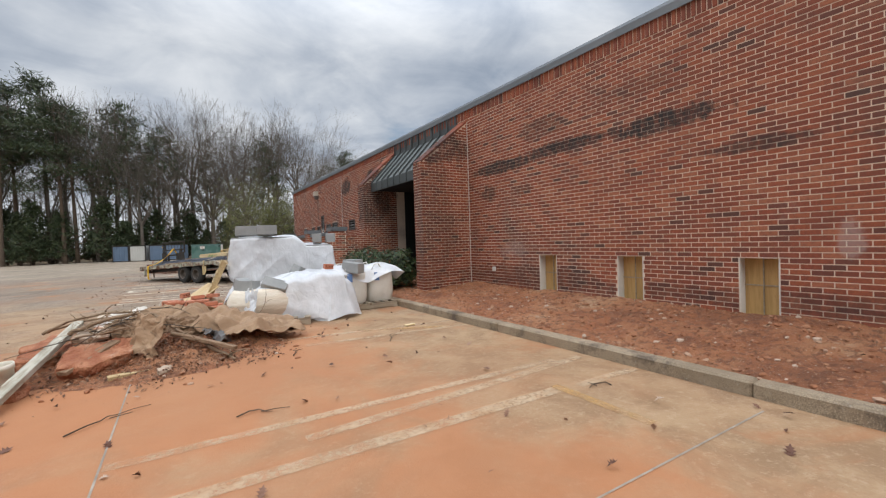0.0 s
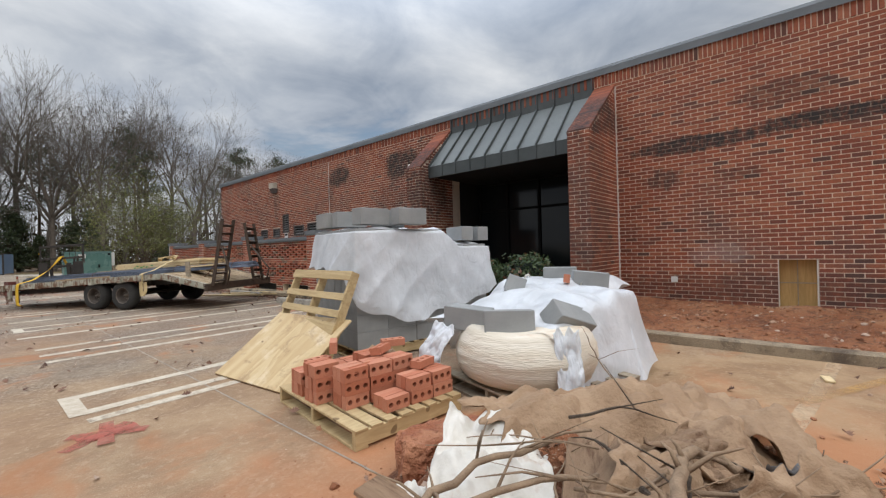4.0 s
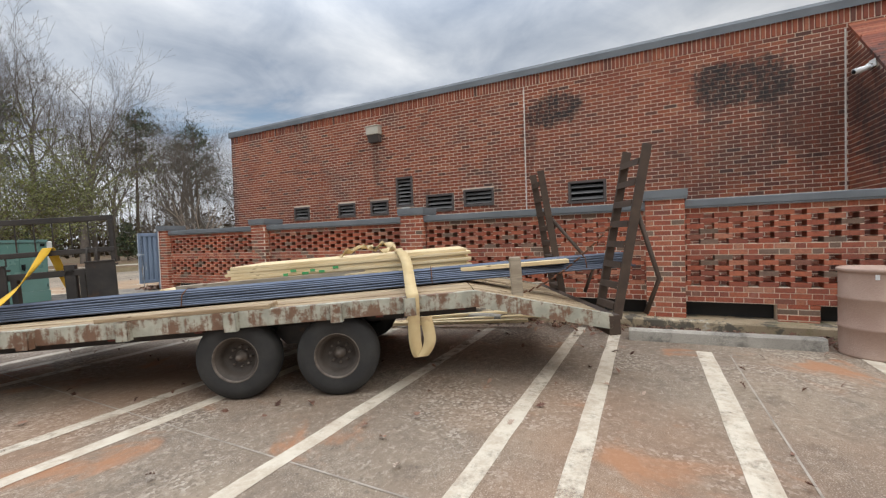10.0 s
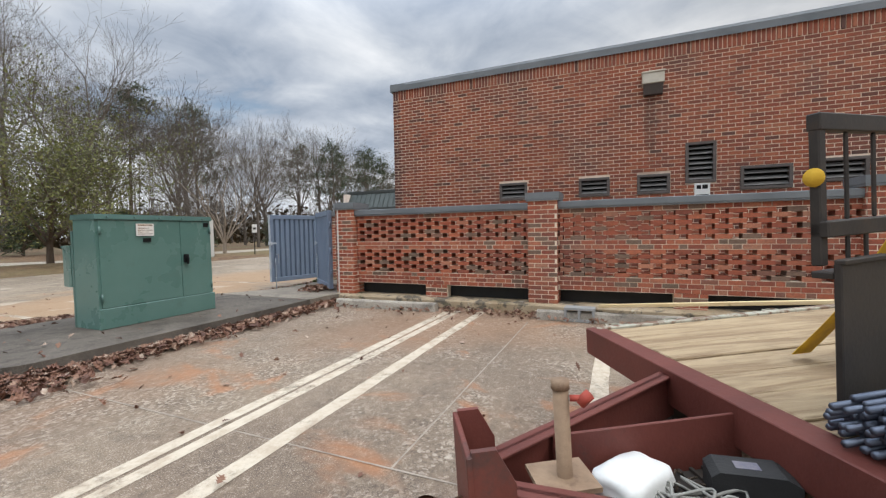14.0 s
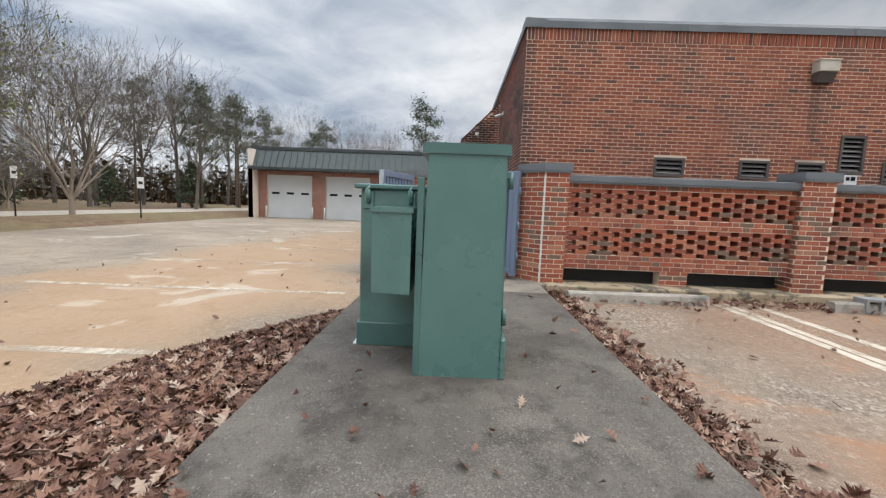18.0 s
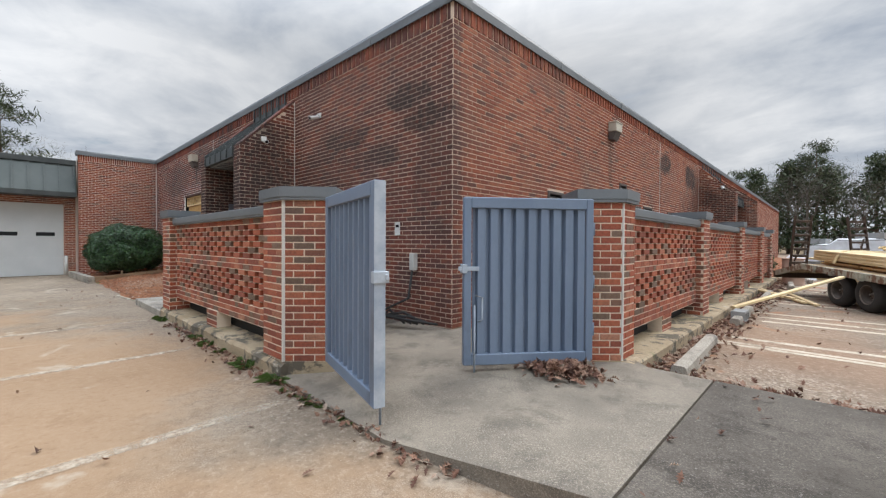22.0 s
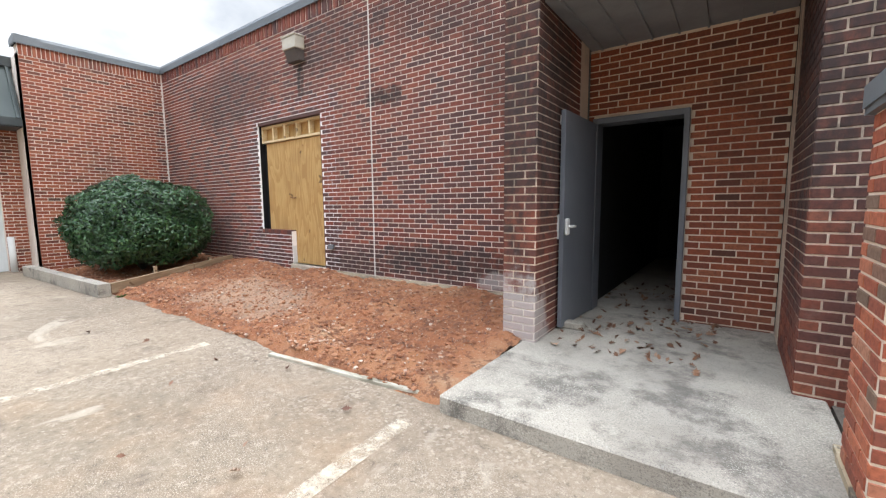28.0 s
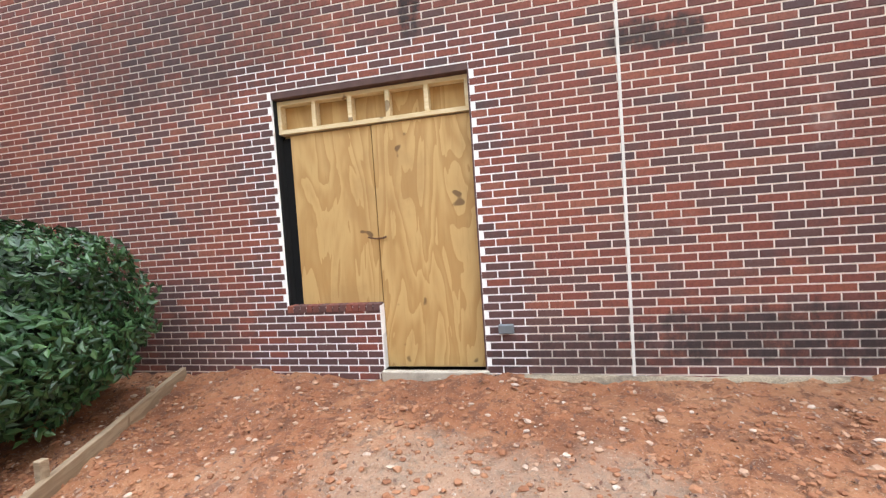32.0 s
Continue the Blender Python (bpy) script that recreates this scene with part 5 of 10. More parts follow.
def open_panel(parent, m, width, separate=False):
    """Pierced brickwork: 18 courses, two bands of six with gaps, u along, v outward, from z = 0 at the lowest course."""
    mb, pads, pieces = MB(), MB(), []
    half = 0.1525
    depth = 0.19
    openrows = set(range(3, 9)) | set(range(11, 17))
    for r in range(18):
        z0, z1 = r * ROW + 0.005, (r + 1) * ROW - 0.005
        if r in openrows:
            u = -half * (r % 2) + 0.03
            while u < width:
                a, b = max(u, 0.0), min(u + LONG, width)
                if b - a > 0.04:
                    if b - a > LONG - 0.002:
                        pieces.append((a, z0))
                    else:
                        mb.box(a, -depth, z0, b, 0, z1, 0, m)
                u += 2 * half
            if r + 1 in openrows:
                u = -2 * half
                while u < width:
                    for q in (u + 0.03 + 0.0, u + 0.03 + half):
                        a, b = q + 0.001, q + 0.040
                        if a > 0 and b < width:
                            pads.box(a, -depth + 0.006, z1 - 0.001, b, -0.004, z1 + 0.011, 0, m)
                    u += 2 * half
        else:
            u = -half * (r % 2) + 0.03
            while u < width:
                for a, b in ((u, u + LONG), (u + LONG + 0.01, u + 2 * half - 0.01)):
                    a, b = max(a, 0.0), min(b, width)
                    if b - a > 0.03:
                        if b - a > LONG - 0.002:
                            pieces.append((a, z0))
                        else:
                            mb.box(a, -depth, z0, b, 0, z1, 0, m)
                u += 2 * half
            pads.box(0, -depth + 0.0066 + 0.0006 * (r % 2), r * ROW - 0.005, width, -0.0046 - 0.0006 * (r % 2), (r + 1) * ROW + 0.005, 0, m)
    core = part("panel", pads, M["mortar_fence"], parent, "pierced red brick panel")
    if separate:
        LATER_FENCE.append((core, m, pieces))
    else:
        for a, z0 in pieces:
            mb.box(a, -depth, z0, a + LONG, 0, z0 + ROW - 0.01, 0, m)
    part("brickwork", mb, M["brick_fence"], core, "pierced brickwork", kind="stuff")
    cp = MB()
    cp.box(0, -depth - 0.05, 18 * ROW + 0.0, width, 0.05, 18 * ROW + 0.025, 0, m)
    cp.box(0, -depth - 0.06, 18 * ROW + 0.02, width, 0.06, 18 * ROW + 0.11, 0.006, m)
    part("coping", cp, M["flash"], core, "grey metal coping")


LATER_FENCE = []


def short_leg(parent, m, u, w=0.41, rows=4):
    mb = MB()
    mb.box(u + 0.008, -0.19, -0.01, u + w - 0.008, -0.008, rows * ROW, 0, m)
    core = part("leg", mb, M["mortar_fence"], parent, "short brick support")
    bk = MB()
    brick_rows(bk, m @ Matrix.Translation((u + 0.004, -0.008, 0)), w - 0.008, rows * ROW)
    part("brickwork", bk, M["brick_fence"], core, kind="stuff")


screen = thing("screen_wall_west", "pierced red brick screen wall with grey copings", "wall", kind="structure")
W_PIERS = [(14.12, 14.55), (16.88, 17.33), (20.78, 21.22), (24.70, 25.13)]
for y0, y1 in W_PIERS:
    pier(screen, [(4.0, y0), (4.43, y0), (4.43, y1), (4.0, y1)])
pier(screen, [(4.0, 28.34), (4.43, 28.34), (4.62, 28.62), (4.30, 28.96), (4.0, 28.68)])
edges = [14.55, 16.88, 17.33, 20.78, 21.22, 24.70, 25.13, 28.34]
GAPZ = BASE + 4 * ROW - 0.06
for a, b in zip(edges[0::2], edges[1::2]):
    m = wall_frame((4.10, b, GAPZ), (0, -1, 0), (-1, 0, 0))
    open_panel(screen, m, b - a)
    short_leg(screen, wall_frame((4.10, b, BASE - 0.05), (0, -1, 0), (-1, 0, 0)), (b - a) / 2 - 0.2)
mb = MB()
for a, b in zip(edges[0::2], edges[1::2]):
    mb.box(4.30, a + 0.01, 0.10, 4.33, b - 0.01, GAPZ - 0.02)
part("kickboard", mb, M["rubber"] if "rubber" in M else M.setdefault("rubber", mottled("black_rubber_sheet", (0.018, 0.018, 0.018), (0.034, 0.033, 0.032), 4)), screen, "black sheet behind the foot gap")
mb = MB()
mb.box(3.86, 14.05, -0.05, 4.60, 28.70, BASE, 0.02)
solid("footing_west", mb, M["footing"], "mossy concrete footing under the screen wall", "footing", kind="structure")


def ragged(mb, x0, x1, y0, y1, n=150):
    """A long footing whose face and edge have crumbled unevenly."""
    v = []
    for i in range(n + 1):
        x = x0 + (x1 - x0) * i / n
        e = 0.035 * noise.noise((x * 1.7, 2, 4)) + 0.025 * noise.noise((x * 7, 1, 3)) + 0.012 * noise.noise((x * 21, 5, 2))
        h = 0.012 * noise.noise((x * 4, 9, 1))
        w = 0.03 + 0.025 * abs(noise.noise((x * 6, 3, 8)))
        v += [(x, y0, -0.05), (x, y0, BASE), (x, y1 - 0.14, BASE - 0.002), (x, y1 - w + e, BASE - 0.006 + h), (x, y1 + e * 0.8, BASE - w + h), (x, y1 + e * 0.5 + 0.008, -0.05)]
    f = [(6 * i + k, 6 * i + k + 1, 6 * i + k + 7, 6 * i + k + 6) for i in range(n) for k in range(5)]
    f += [(0, 5, 4, 3, 2, 1), tuple(6 * n + k for k in range(6))]
    mb.add(v, f)


screen = thing("screen_wall_north", "pierced red brick screen wall beside the gate", "wall", kind="structure")
pier(screen, [(6.78, 31.0), (6.33, 31.0), (6.0, 30.67), (6.30, 30.36), (6.78, 30.57)])
pier(screen, [(10.98, 31.0), (10.55, 31.0), (10.55, 30.58), (10.98, 30.58)])
m = wall_frame((10.55, 30.90, GAPZ), (-1, 0, 0), (0, 1, 0))
open_panel(screen, m, 10.55 - 6.78, True)
short_leg(screen, wall_frame((10.55, 30.93, BASE - 0.05), (-1, 0, 0), (0, 1, 0)), 10.55 - 8.88, 0.41)
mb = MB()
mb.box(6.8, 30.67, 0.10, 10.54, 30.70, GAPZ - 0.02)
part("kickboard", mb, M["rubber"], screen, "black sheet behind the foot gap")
mb = MB()
ragged(mb, 6.28, 10.99, 30.45, 31.055)
solid("footing_north", mb, M["footing"], "crumbling mossy concrete footing", "footing", kind="structure")
for x, y in ((3.998, 28.675), (6.325, 31.004)):
    mb = MB()
    mb.box(x - 0.012, y - 0.012, BASE, x + 0.012, y + 0.012, BASE + 23 * ROW)
    solid("trim_pier_joint", mb, M["seal"], "white caulk joint at a pier's corner", "joint", kind="structure")
mb = MB()
mb.box(4.43, 14.2, 0, 5.05, 14.48, 1.55)
solid("wall_return", mb, M["mortar"], "low brick return wall beside the entrance", "wall", kind="structure")
bk = MB()
brick_rows(bk, wall_frame((4.43, 14.2, 0), (1, 0, 0), (0, -1, 0)), 0.62, 1.55)
part("brickwork", bk, M["brick"], bpy.data.objects["wall_return"], "red bricks", kind="stuff")

# ---------- gates ----------
M["gate"] = mottled("blue_grey_gate_paint", (0.16, 0.21, 0.29), (0.21, 0.265, 0.35), 2.0, rough=0.42, bump_d=0.0008, dirt=(0.10, 0.11, 0.13), stretch=(1, 1, 0.4))
M["gate_worn"] = mottled("chipped_gate_paint", (0.52, 0.56, 0.60), (0.26, 0.32, 0.40), 5.0, rough=0.6, bump_d=0.001, dirt=(0.16, 0.10, 0.07))


def gate(name, hinge, free, worn, label):
    a, b = Vector((*hinge, 0)), Vector((*free, 0))
    w = (b - a).length
    ang = math.degrees(math.atan2(b.y - a.y, b.x - a.x))
    root = thing(name, label, "gate", pose(a.x, a.y, 0.19, 0, 0, ang), group="yard gates")
    H = 1.53
    for nm, x0, x1, z0, z1, mat in (("hinge_stile", 0, 0.07, 0, H, M["gate"]), ("latch_stile", w - 0.07, w, 0, H, M["gate"]), ("top_rail", 0.07, w - 0.07, H - 0.10, H, M["gate"]), ("bottom_rail", 0.07, w - 0.07, 0, 0.10, M["gate"])):
        mb = MB()
        mb.box(x0, -0.042, z0, x1, 0.042, z1, 0.006)
        part(nm, mb, mat, root)
    if worn:
        mb = MB()
        mb.box(w + 0.0005, -0.040, 0.005, w + 0.004, 0.040, H - 0.005)
        part("edge_strip", mb, M["gate_worn"], root, "chipped white and rusty edge")
    n = 9
    p = (w - 0.16) / n
    for i in range(n):
        x = 0.08 + p * i
        mb = MB()
        prof = [(x, 0.020), (x + p * 0.56, 0.020), (x + p * 0.66, -0.030), (x + p * 0.90, -0.030), (x + p, 0.020), (x + p, 0.026), (x + p * 0.985, 0.026), (x + p * 0.87, -0.024), (x + p * 0.69, -0.024), (x + p * 0.575, 0.026), (x, 0.026)]
        mb.extrude(prof, 2, 0.06, H - 0.06)
        part("slat", mb, M["gate"], root)
    for z in (0.30, 0.75, 1.25):
        mb = MB()
        mb.tube([(-0.015, 0.0, z - 0.06), (-0.015, 0.0, z + 0.06)], 0.018, 8)
        part("hinge", mb, M["gate"], root)
    mb = MB()
    mb.box(w - 0.14, 0.03, 0.86, w + 0.05, 0.05, 0.90, 0.004)
    mb.box(w - 0.03, -0.05, 0.84, w + 0.02, 0.06, 0.92, 0.004)
    part("latch", mb, M["gate_worn"], root, "worn steel slide latch")
    mb = MB()
    mb.tube([(w - 0.14, 0.035, 0.40), (w - 0.17, 0.05, 0.42), (w - 0.17, 0.05, 0.62), (w - 0.10, 0.05, 0.64)], 0.009, 6)
    mb.tube([(w - 0.10, 0.045, -0.16), (w - 0.10, 0.045, 0.55)], 0.009, 6)
    part("drop_bolt", mb, M["gate_worn"], root, "steel drop bolt")
    return root


gate("yard_gate", (5.93, 30.74), (4.70, 31.10), True, "blue-grey ribbed steel gate standing open, paint chipped")
gate("yard_gate", (4.17, 29.00), (4.95, 29.96), False, "blue-grey ribbed steel gate, closed against the pier")

# ---------- boarded doorway in the north wall ----------
# lintel and reveal strip: the shadow at the opening's head, put into dark brown
mb = MB()
mb.box(17.04, 28.40, 2.845, 18.92, 28.698, 2.909, 0.003)
mb.box(17.046, 28.40, 0.30, 17.062, 28.702, 2.84, 0.003)
paper = MB()
paper.box(18.893, 28.40, 0.89, 18.913, 28.672, 2.84)
solid("trim_paper", paper, M["void"], "black building paper lining the doorway's jamb", "trim", kind="structure")
solid("trim_lintel", mb, M["lintel_shade"], "lintel and reveal strip, dark brown for the shadow in the boarded doorway", "lintel", kind="structure")
root = thing("door_1", "wide doorway boarded up with warm plywood sheets", "boarded door", kind="structure")
for nm, x0, x1, z0, z1, y in (("board", 17.985, 18.80, 0.89, 2.52, 28.60), ("board", 17.064, 17.975, 0.295, 2.52, 28.61), ("header_board", 17.06, 18.90, 2.50, 2.87, 28.54)):
    mb = MB()
    mb.box(x0, y - 0.018, z0, x1, y, z1, 0.002)
    part(nm, mb, M["ply_door"], root, "knotty plywood sheet")
for x0, x1, z0, z1 in [(17.06, 18.90, 2.53, 2.57), (17.06, 18.90, 2.80, 2.838)] + [(17.06 + 0.36 * i, 17.10 + 0.36 * i, 2.57, 2.80) for i in range(6)]:
    mb = MB()
    mb.box(x0, 28.545, z0, x1, 28.635, z1, 0.003)
    part("stud", mb, M["lumber"], root, "pale framing stud")
# added black blocks stand in for the shade in the gap and behind the boards
mb = MB()
mb.box(18.80, 28.42, 0.89, 18.91, 28.58, 2.5)
mb.box(17.0, 28.38, 0.2, 18.95, 28.40, 2.9)
part("backing", mb, M["void"], root)
mb = MB()
mb.box(17.975, 28.52, 0.28, 18.03, 28.69, 0.62)
part("jamb_block", mb, M["white"], root, "white plastered jamb end")
mb = MB()
mb.box(17.03, 28.40, 0.20, 18.0, 28.745, 0.30, 0.012)
part("threshold", mb, M["apron"], root, "rough mortar threshold")
M["rust"] = mottled("rusty_iron", (0.10, 0.042, 0.022), (0.17, 0.075, 0.035), 20, rough=0.8)
mb = MB()
for i in range(9):
    t = 2 * math.pi * i / 8
    mb.tube([(17.90 + 0.02 * i, 28.63 - 0.01 * (i % 2), 1.50 - 0.012 * math.sin(math.pi * i / 8)), (17.915 + 0.02 * i, 28.63, 1.50 - 0.012 * math.sin(math.pi * (i + 1) / 8))], 0.008, 5)
part("chain", mb, M["rust"], root, "rusty chain closing the boards")
bk = MB()
for i in range(14):
    bk.box(17.985 + 0.0665 * i, 28.60, 0.84, 17.985 + 0.0665 * i + 0.057, 28.715, 0.905, 0.004)
part("brick_sill", bk, M["brick"], root, "brick-on-edge ledge", kind="stuff")

# ---------- recessed side door ----------
brick_wall("wall_recess", "shaded brick wall round the side door", (12.83, 28.33, 0), (-1, 0, 0), (0, 1, 0), 1.74, 3.0, 0.2, [(0.06, 0.98, -0.1, 2.26)], None)
root = thing("door_2", "grey steel side door standing open to a dark corridor", "door", kind="structure")
M["soffit"] = mottled("grey_soffit_paint", (0.20, 0.21, 0.22), (0.30, 0.31, 0.32), 3, rough=0.5, bump_d=0.0005)
M["door_grey"] = mottled("grey_steel_door_paint", (0.12, 0.13, 0.15), (0.17, 0.18, 0.20), 2, rough=0.45, bump_d=0.0005)
mb = MB()
for x0, x1, z0, z1 in ((11.85, 11.90, 0.12, 2.26), (12.72, 12.77, 0.12, 2.26), (11.90, 12.72, 2.20, 2.26)):
    mb.box(x0, 28.16, z0, x1, 28.40, z1, 0.004)
part("door_frame", mb, M["door_grey"], root, "grey steel frame")
leaf = MB()
leaf.box(0, -0.022, 0, 0.90, 0.022, 2.06, 0.004)
lm = pose(12.745, 28.42, 0.14, 0, 0, 88)
lf = part("leaf", leaf, M["door_grey"], root, "open grey steel leaf", lm)
mb = MB()
mb.box(0.80, -0.06, 0.86, 0.88, -0.02, 1.10, 0.01)
mb.tube([(0.84, -0.05, 0.98), (0.74, -0.09, 0.98)], 0.012, 8)
mb.box(0.80, 0.022, 0.90, 0.88, 0.05, 1.06, 0.01)
mb.tube([(0.84, 0.05, 0.98), (0.72, 0.07, 0.98)], 0.014, 8)
part("door_handle", mb, M["white"], lf, "pale metal lever lock")
mb = MB()
mb.box(0.70, -0.06, 1.94, 0.86, -0.022, 2.02, 0.006)
mb.tube([(0.7, -0.05, 2.0), (0.35, -0.30, 2.03), (0.05, -0.5, 2.03)], 0.010, 6)
part("closer", mb, M["white"], lf, "door closer with its arm")
mb = MB()
mb.box(11.0, 23.0, 0.105, 12.9, 28.2, 0.119)
solid("floor_corridor", mb, M["apron"], "dusty corridor floor inside the side door", "floor", kind="structure")
# corridor shell: the lack of light inside is put into its near-black colour
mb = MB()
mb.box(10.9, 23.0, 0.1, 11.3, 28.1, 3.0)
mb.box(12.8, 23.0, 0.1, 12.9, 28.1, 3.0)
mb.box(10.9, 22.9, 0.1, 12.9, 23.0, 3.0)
solid("wall_corridor", mb, M["dark"], "corridor walls coloured near-black for the unlit interior", "wall", kind="structure")
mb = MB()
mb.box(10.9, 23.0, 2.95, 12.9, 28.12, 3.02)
solid("ceiling_corridor", mb, M["dark"], "corridor ceiling coloured near-black for the unlit interior", "ceiling", kind="structure")
mb = MB()
mb.box(11.1, 28.13, 3.0, 12.82, 29.7, 3.04)
for i in range(7):
    mb.box(11.25 + 0.24 * i, 28.36, 2.975, 11.27 + 0.24 * i, 29.68, 3.0)
solid("ceiling_recess", mb, M["soffit"], "grey ribbed metal soffit over the side door", "ceiling", kind="structure")
mb = MB()
mb.box(12.58, 29.12, 0.12, 12.80, 29.24, 0.185, 0.01, None)
solid("door_stop_brick", mb, M["concrete"], "loose grey brick holding the side door open", "brick")

# ---------- things on the walls ----------
M["lamp_box"] = mottled("aged_cream_plastic", (0.46, 0.42, 0.34), (0.58, 0.54, 0.45), 5, rough=0.45)
M["lamp_glass"] = material("frosted_lamp_lens", (0.62, 0.62, 0.58), rough=0.25)


def wall_pack(m, label):
    """A boxy wall light: local -y is the wall's face, z up."""
    root = thing("wall_light", label, "wall light", m, group="wall lights")
    mb = MB()
    mb.box(-0.18, 0.0, -0.02, 0.18, 0.19, 0.19, 0.012)
    mb.box(-0.19, 0.0, 0.17, 0.19, 0.205, 0.20, 0.008)
    part("housing", mb, M["lamp_box"], root, "weathered cream housing")
    mb = MB()
    mb.extrude([(0.0, -0.19), (0.0, -0.021), (0.17, -0.021), (0.10, -0.19)], 0, -0.155, 0.155)
    part("lens", mb, M["louvre_frame"], root, "dull brown lower half")


wall_pack(pose(6.225, 23.27, 3.88, 0, 0, 90), "cream wall-pack light on the brick wall")
wall_pack(pose(17.54, 28.705, 3.92, 0, 0, 0), "cream wall-pack light above the boarded door")


def cctv(m, label):
    root = thing("security_camera", label, "security camera", m, group="security cameras")
    mb = MB()
    mb.box(-0.05, 0.0, -0.05, 0.05, 0.02, 0.05, 0.004)
    mb.tube([(0, 0.02, 0), (0, 0.07, -0.01), (0, 0.09, -0.03)], 0.014, 8)
    part("bracket", mb, M["white"], root)
    mb = MB()
    mb.tube([(0.0, 0.04, -0.045), (0.0, 0.24, -0.10)], [0.036, 0.04], 12)
    part("body", mb, M["white"], root, "white bullet camera body")
    mb = MB()
    mb.tube([(0.0, 0.238, -0.0995), (0.0, 0.243, -0.101)], 0.03, 12)
    part("lens", mb, M["void"], root)


cctv(pose(5.45, 14.57, 3.45, 0, 0, 20), "white bullet camera on the fin wall")
cctv(pose(10.74, 29.35, 3.36, 0, 0, 80), "white bullet camera on the side fin wall")
cctv(pose(9.7, 28.71, 3.75, 0, 0, 10), "grey camera high on the north wall")


def notice(m, w, h, label, bars):
    root = thing("wall_notice", label, "sign", m)
    mb = MB()
    mb.box(-w / 2, 0, -h / 2, w / 2, 0.006, h / 2)
    part("plate", mb, M["white"], root)
    for x0, x1, z0, z1 in bars:
        mb = MB()
        mb.box(x0 * w, 0.006, z0 * h, x1 * w, 0.008, z1 * h)
        part("print", mb, M["void"], root, "unreadable dark print")


notice(pose(8.57, 28.715, 2.0, 0, 0, 0), 0.30, 0.24, "small white camera notice with dark symbols", [(-0.4, -0.15, 0.05, 0.38), (-0.05, 0.4, 0.08, 0.36), (-0.4, 0.4, -0.35, -0.28), (-0.4, 0.3, -0.2, -0.14)])
notice(pose(6.215, 22.48, 1.92, 0, 0, 90), 0.24, 0.26, "small white camera notice on the west wall", [(-0.35, 0.0, 0.1, 0.38), (0.08, 0.36, 0.1, 0.36), (-0.4, 0.4, -0.35, -0.28)])
mb = MB()
mb.box(6.19, 9.05, 0.55, 6.22, 9.15, 0.65, 0.006)
solid("outlet_cover", mb, M["white"], "small white cover plate on the brick wall", "outlet")
mb = MB()
mb.box(16.80, 28.71, 0.62, 16.93, 28.75, 0.70, 0.008)
solid("outlet_cover", mb, M["flash"], "weathered metal double outlet on the brickwork", "outlet")
for y in (12.0, 16.5, 21.0, 25.6, 27.4):
    root = thing("roof_vent", "small dark vent cowl above the roof edge", "roof vent", pose(7.6, y, 4.62), group="roof vents")
    mb = MB()
    mb.tube([(0, 0, 0), (0, 0, 0.32)], 0.10, 12)
    part("pipe", mb, M["flash"], root)
    mb = MB()
    mb.lathe([(0.0, 0.44), (0.15, 0.42), (0.17, 0.34), (0.17, 0.30), (0.0, 0.30)], 14)
    part("cowl", mb, M["canopy_dark"], root)

# ---------- transformer ----------
M["green"] = mottled("green_transformer_paint", (0.062, 0.140, 0.122), (0.098, 0.188, 0.166), 1.6, rough=0.30, bump_d=0.0006, dirt=(0.035, 0.065, 0.055), spec=0.6)
M["green_light"] = mottled("faded_green_paint", (0.088, 0.185, 0.160), (0.125, 0.232, 0.202), 1.4, rough=0.28, bump_d=0.0006, dirt=(0.06, 0.10, 0.085), spec=0.6)
root = thing("pad_transformer", "green steel pad-mounted transformer cabinet on a concrete pad", "transformer", pose(0.61, 29.61, 0.15))
mb = MB()
mb.extrude([(0.0, 0.0), (0.5, 0.0), (0.47, 1.38), (0.02, 1.38)], 0, 0.0, 1.50)
part("cabinet", mb, M["green_light"], root, "tall faded green steel cabinet")
mb = MB()
mb.extrude([(-0.01, 1.34), (0.51, 1.34), (0.495, 1.402), (0.0, 1.402)], 0, -0.012, 1.512)
lid = part("lid", mb, M["green"], root, "folded green lid")
for i in range(5):
    for y in (-0.014, 0.512):
        mb = MB()
        x = 0.12 + 0.31 * i
        mb.tube([(x, y - 0.006, 1.37), (x, y + 0.006, 1.37)], 0.012, 8)
        part("bolt", mb, M["green"], lid)
for x0, x1 in ((0.03, 1.02), (1.03, 1.47)):
    mb = MB()
    mb.add([(x0, -0.012, 0.26), (x1, -0.012, 0.26), (x1, 0.010, 1.33), (x0, 0.010, 1.33), (x0, 0.02, 0.26), (x1, 0.02, 0.26), (x1, 0.04, 1.33), (x0, 0.04, 1.33)], [(0, 1, 2, 3), (7, 6, 5, 4), (0, 4, 5, 1), (1, 5, 6, 2), (2, 6, 7, 3), (3, 7, 4, 0)])
    dr = part("door", mb, M["green_light"], root, "flat green access door")
    for z in (0.38, 1.20):
        hb = MB()
        hx = x0 if x0 < 0.5 else x1
        hb.tube([(hx, -0.016, z - 0.05), (hx, -0.014, z + 0.05)], 0.014, 8)
        part("hinge", hb, M["green"], dr)
mb = MB()
mb.box(-0.01, -0.03, 0.0, 1.51, 0.0, 0.25, 0.006)
part("skirt", mb, M["green_light"], root, "green lower skirt")
mb = MB()
mb.box(1.05, -0.05, 0.74, 1.11, -0.005, 0.86, 0.008)
mb.tube([(1.08, -0.05, 0.84), (1.08, -0.07, 0.80), (1.08, -0.06, 0.72)], 0.016, 8)
part("handle", mb, M["void"], root, "black padlocked handle")
mb = MB()
mb.box(0.44, -0.013, 1.13, 0.66, -0.006, 1.29)
lab = part("warning_label", mb, M["white"], root, "faded white warning label")
mb = MB()
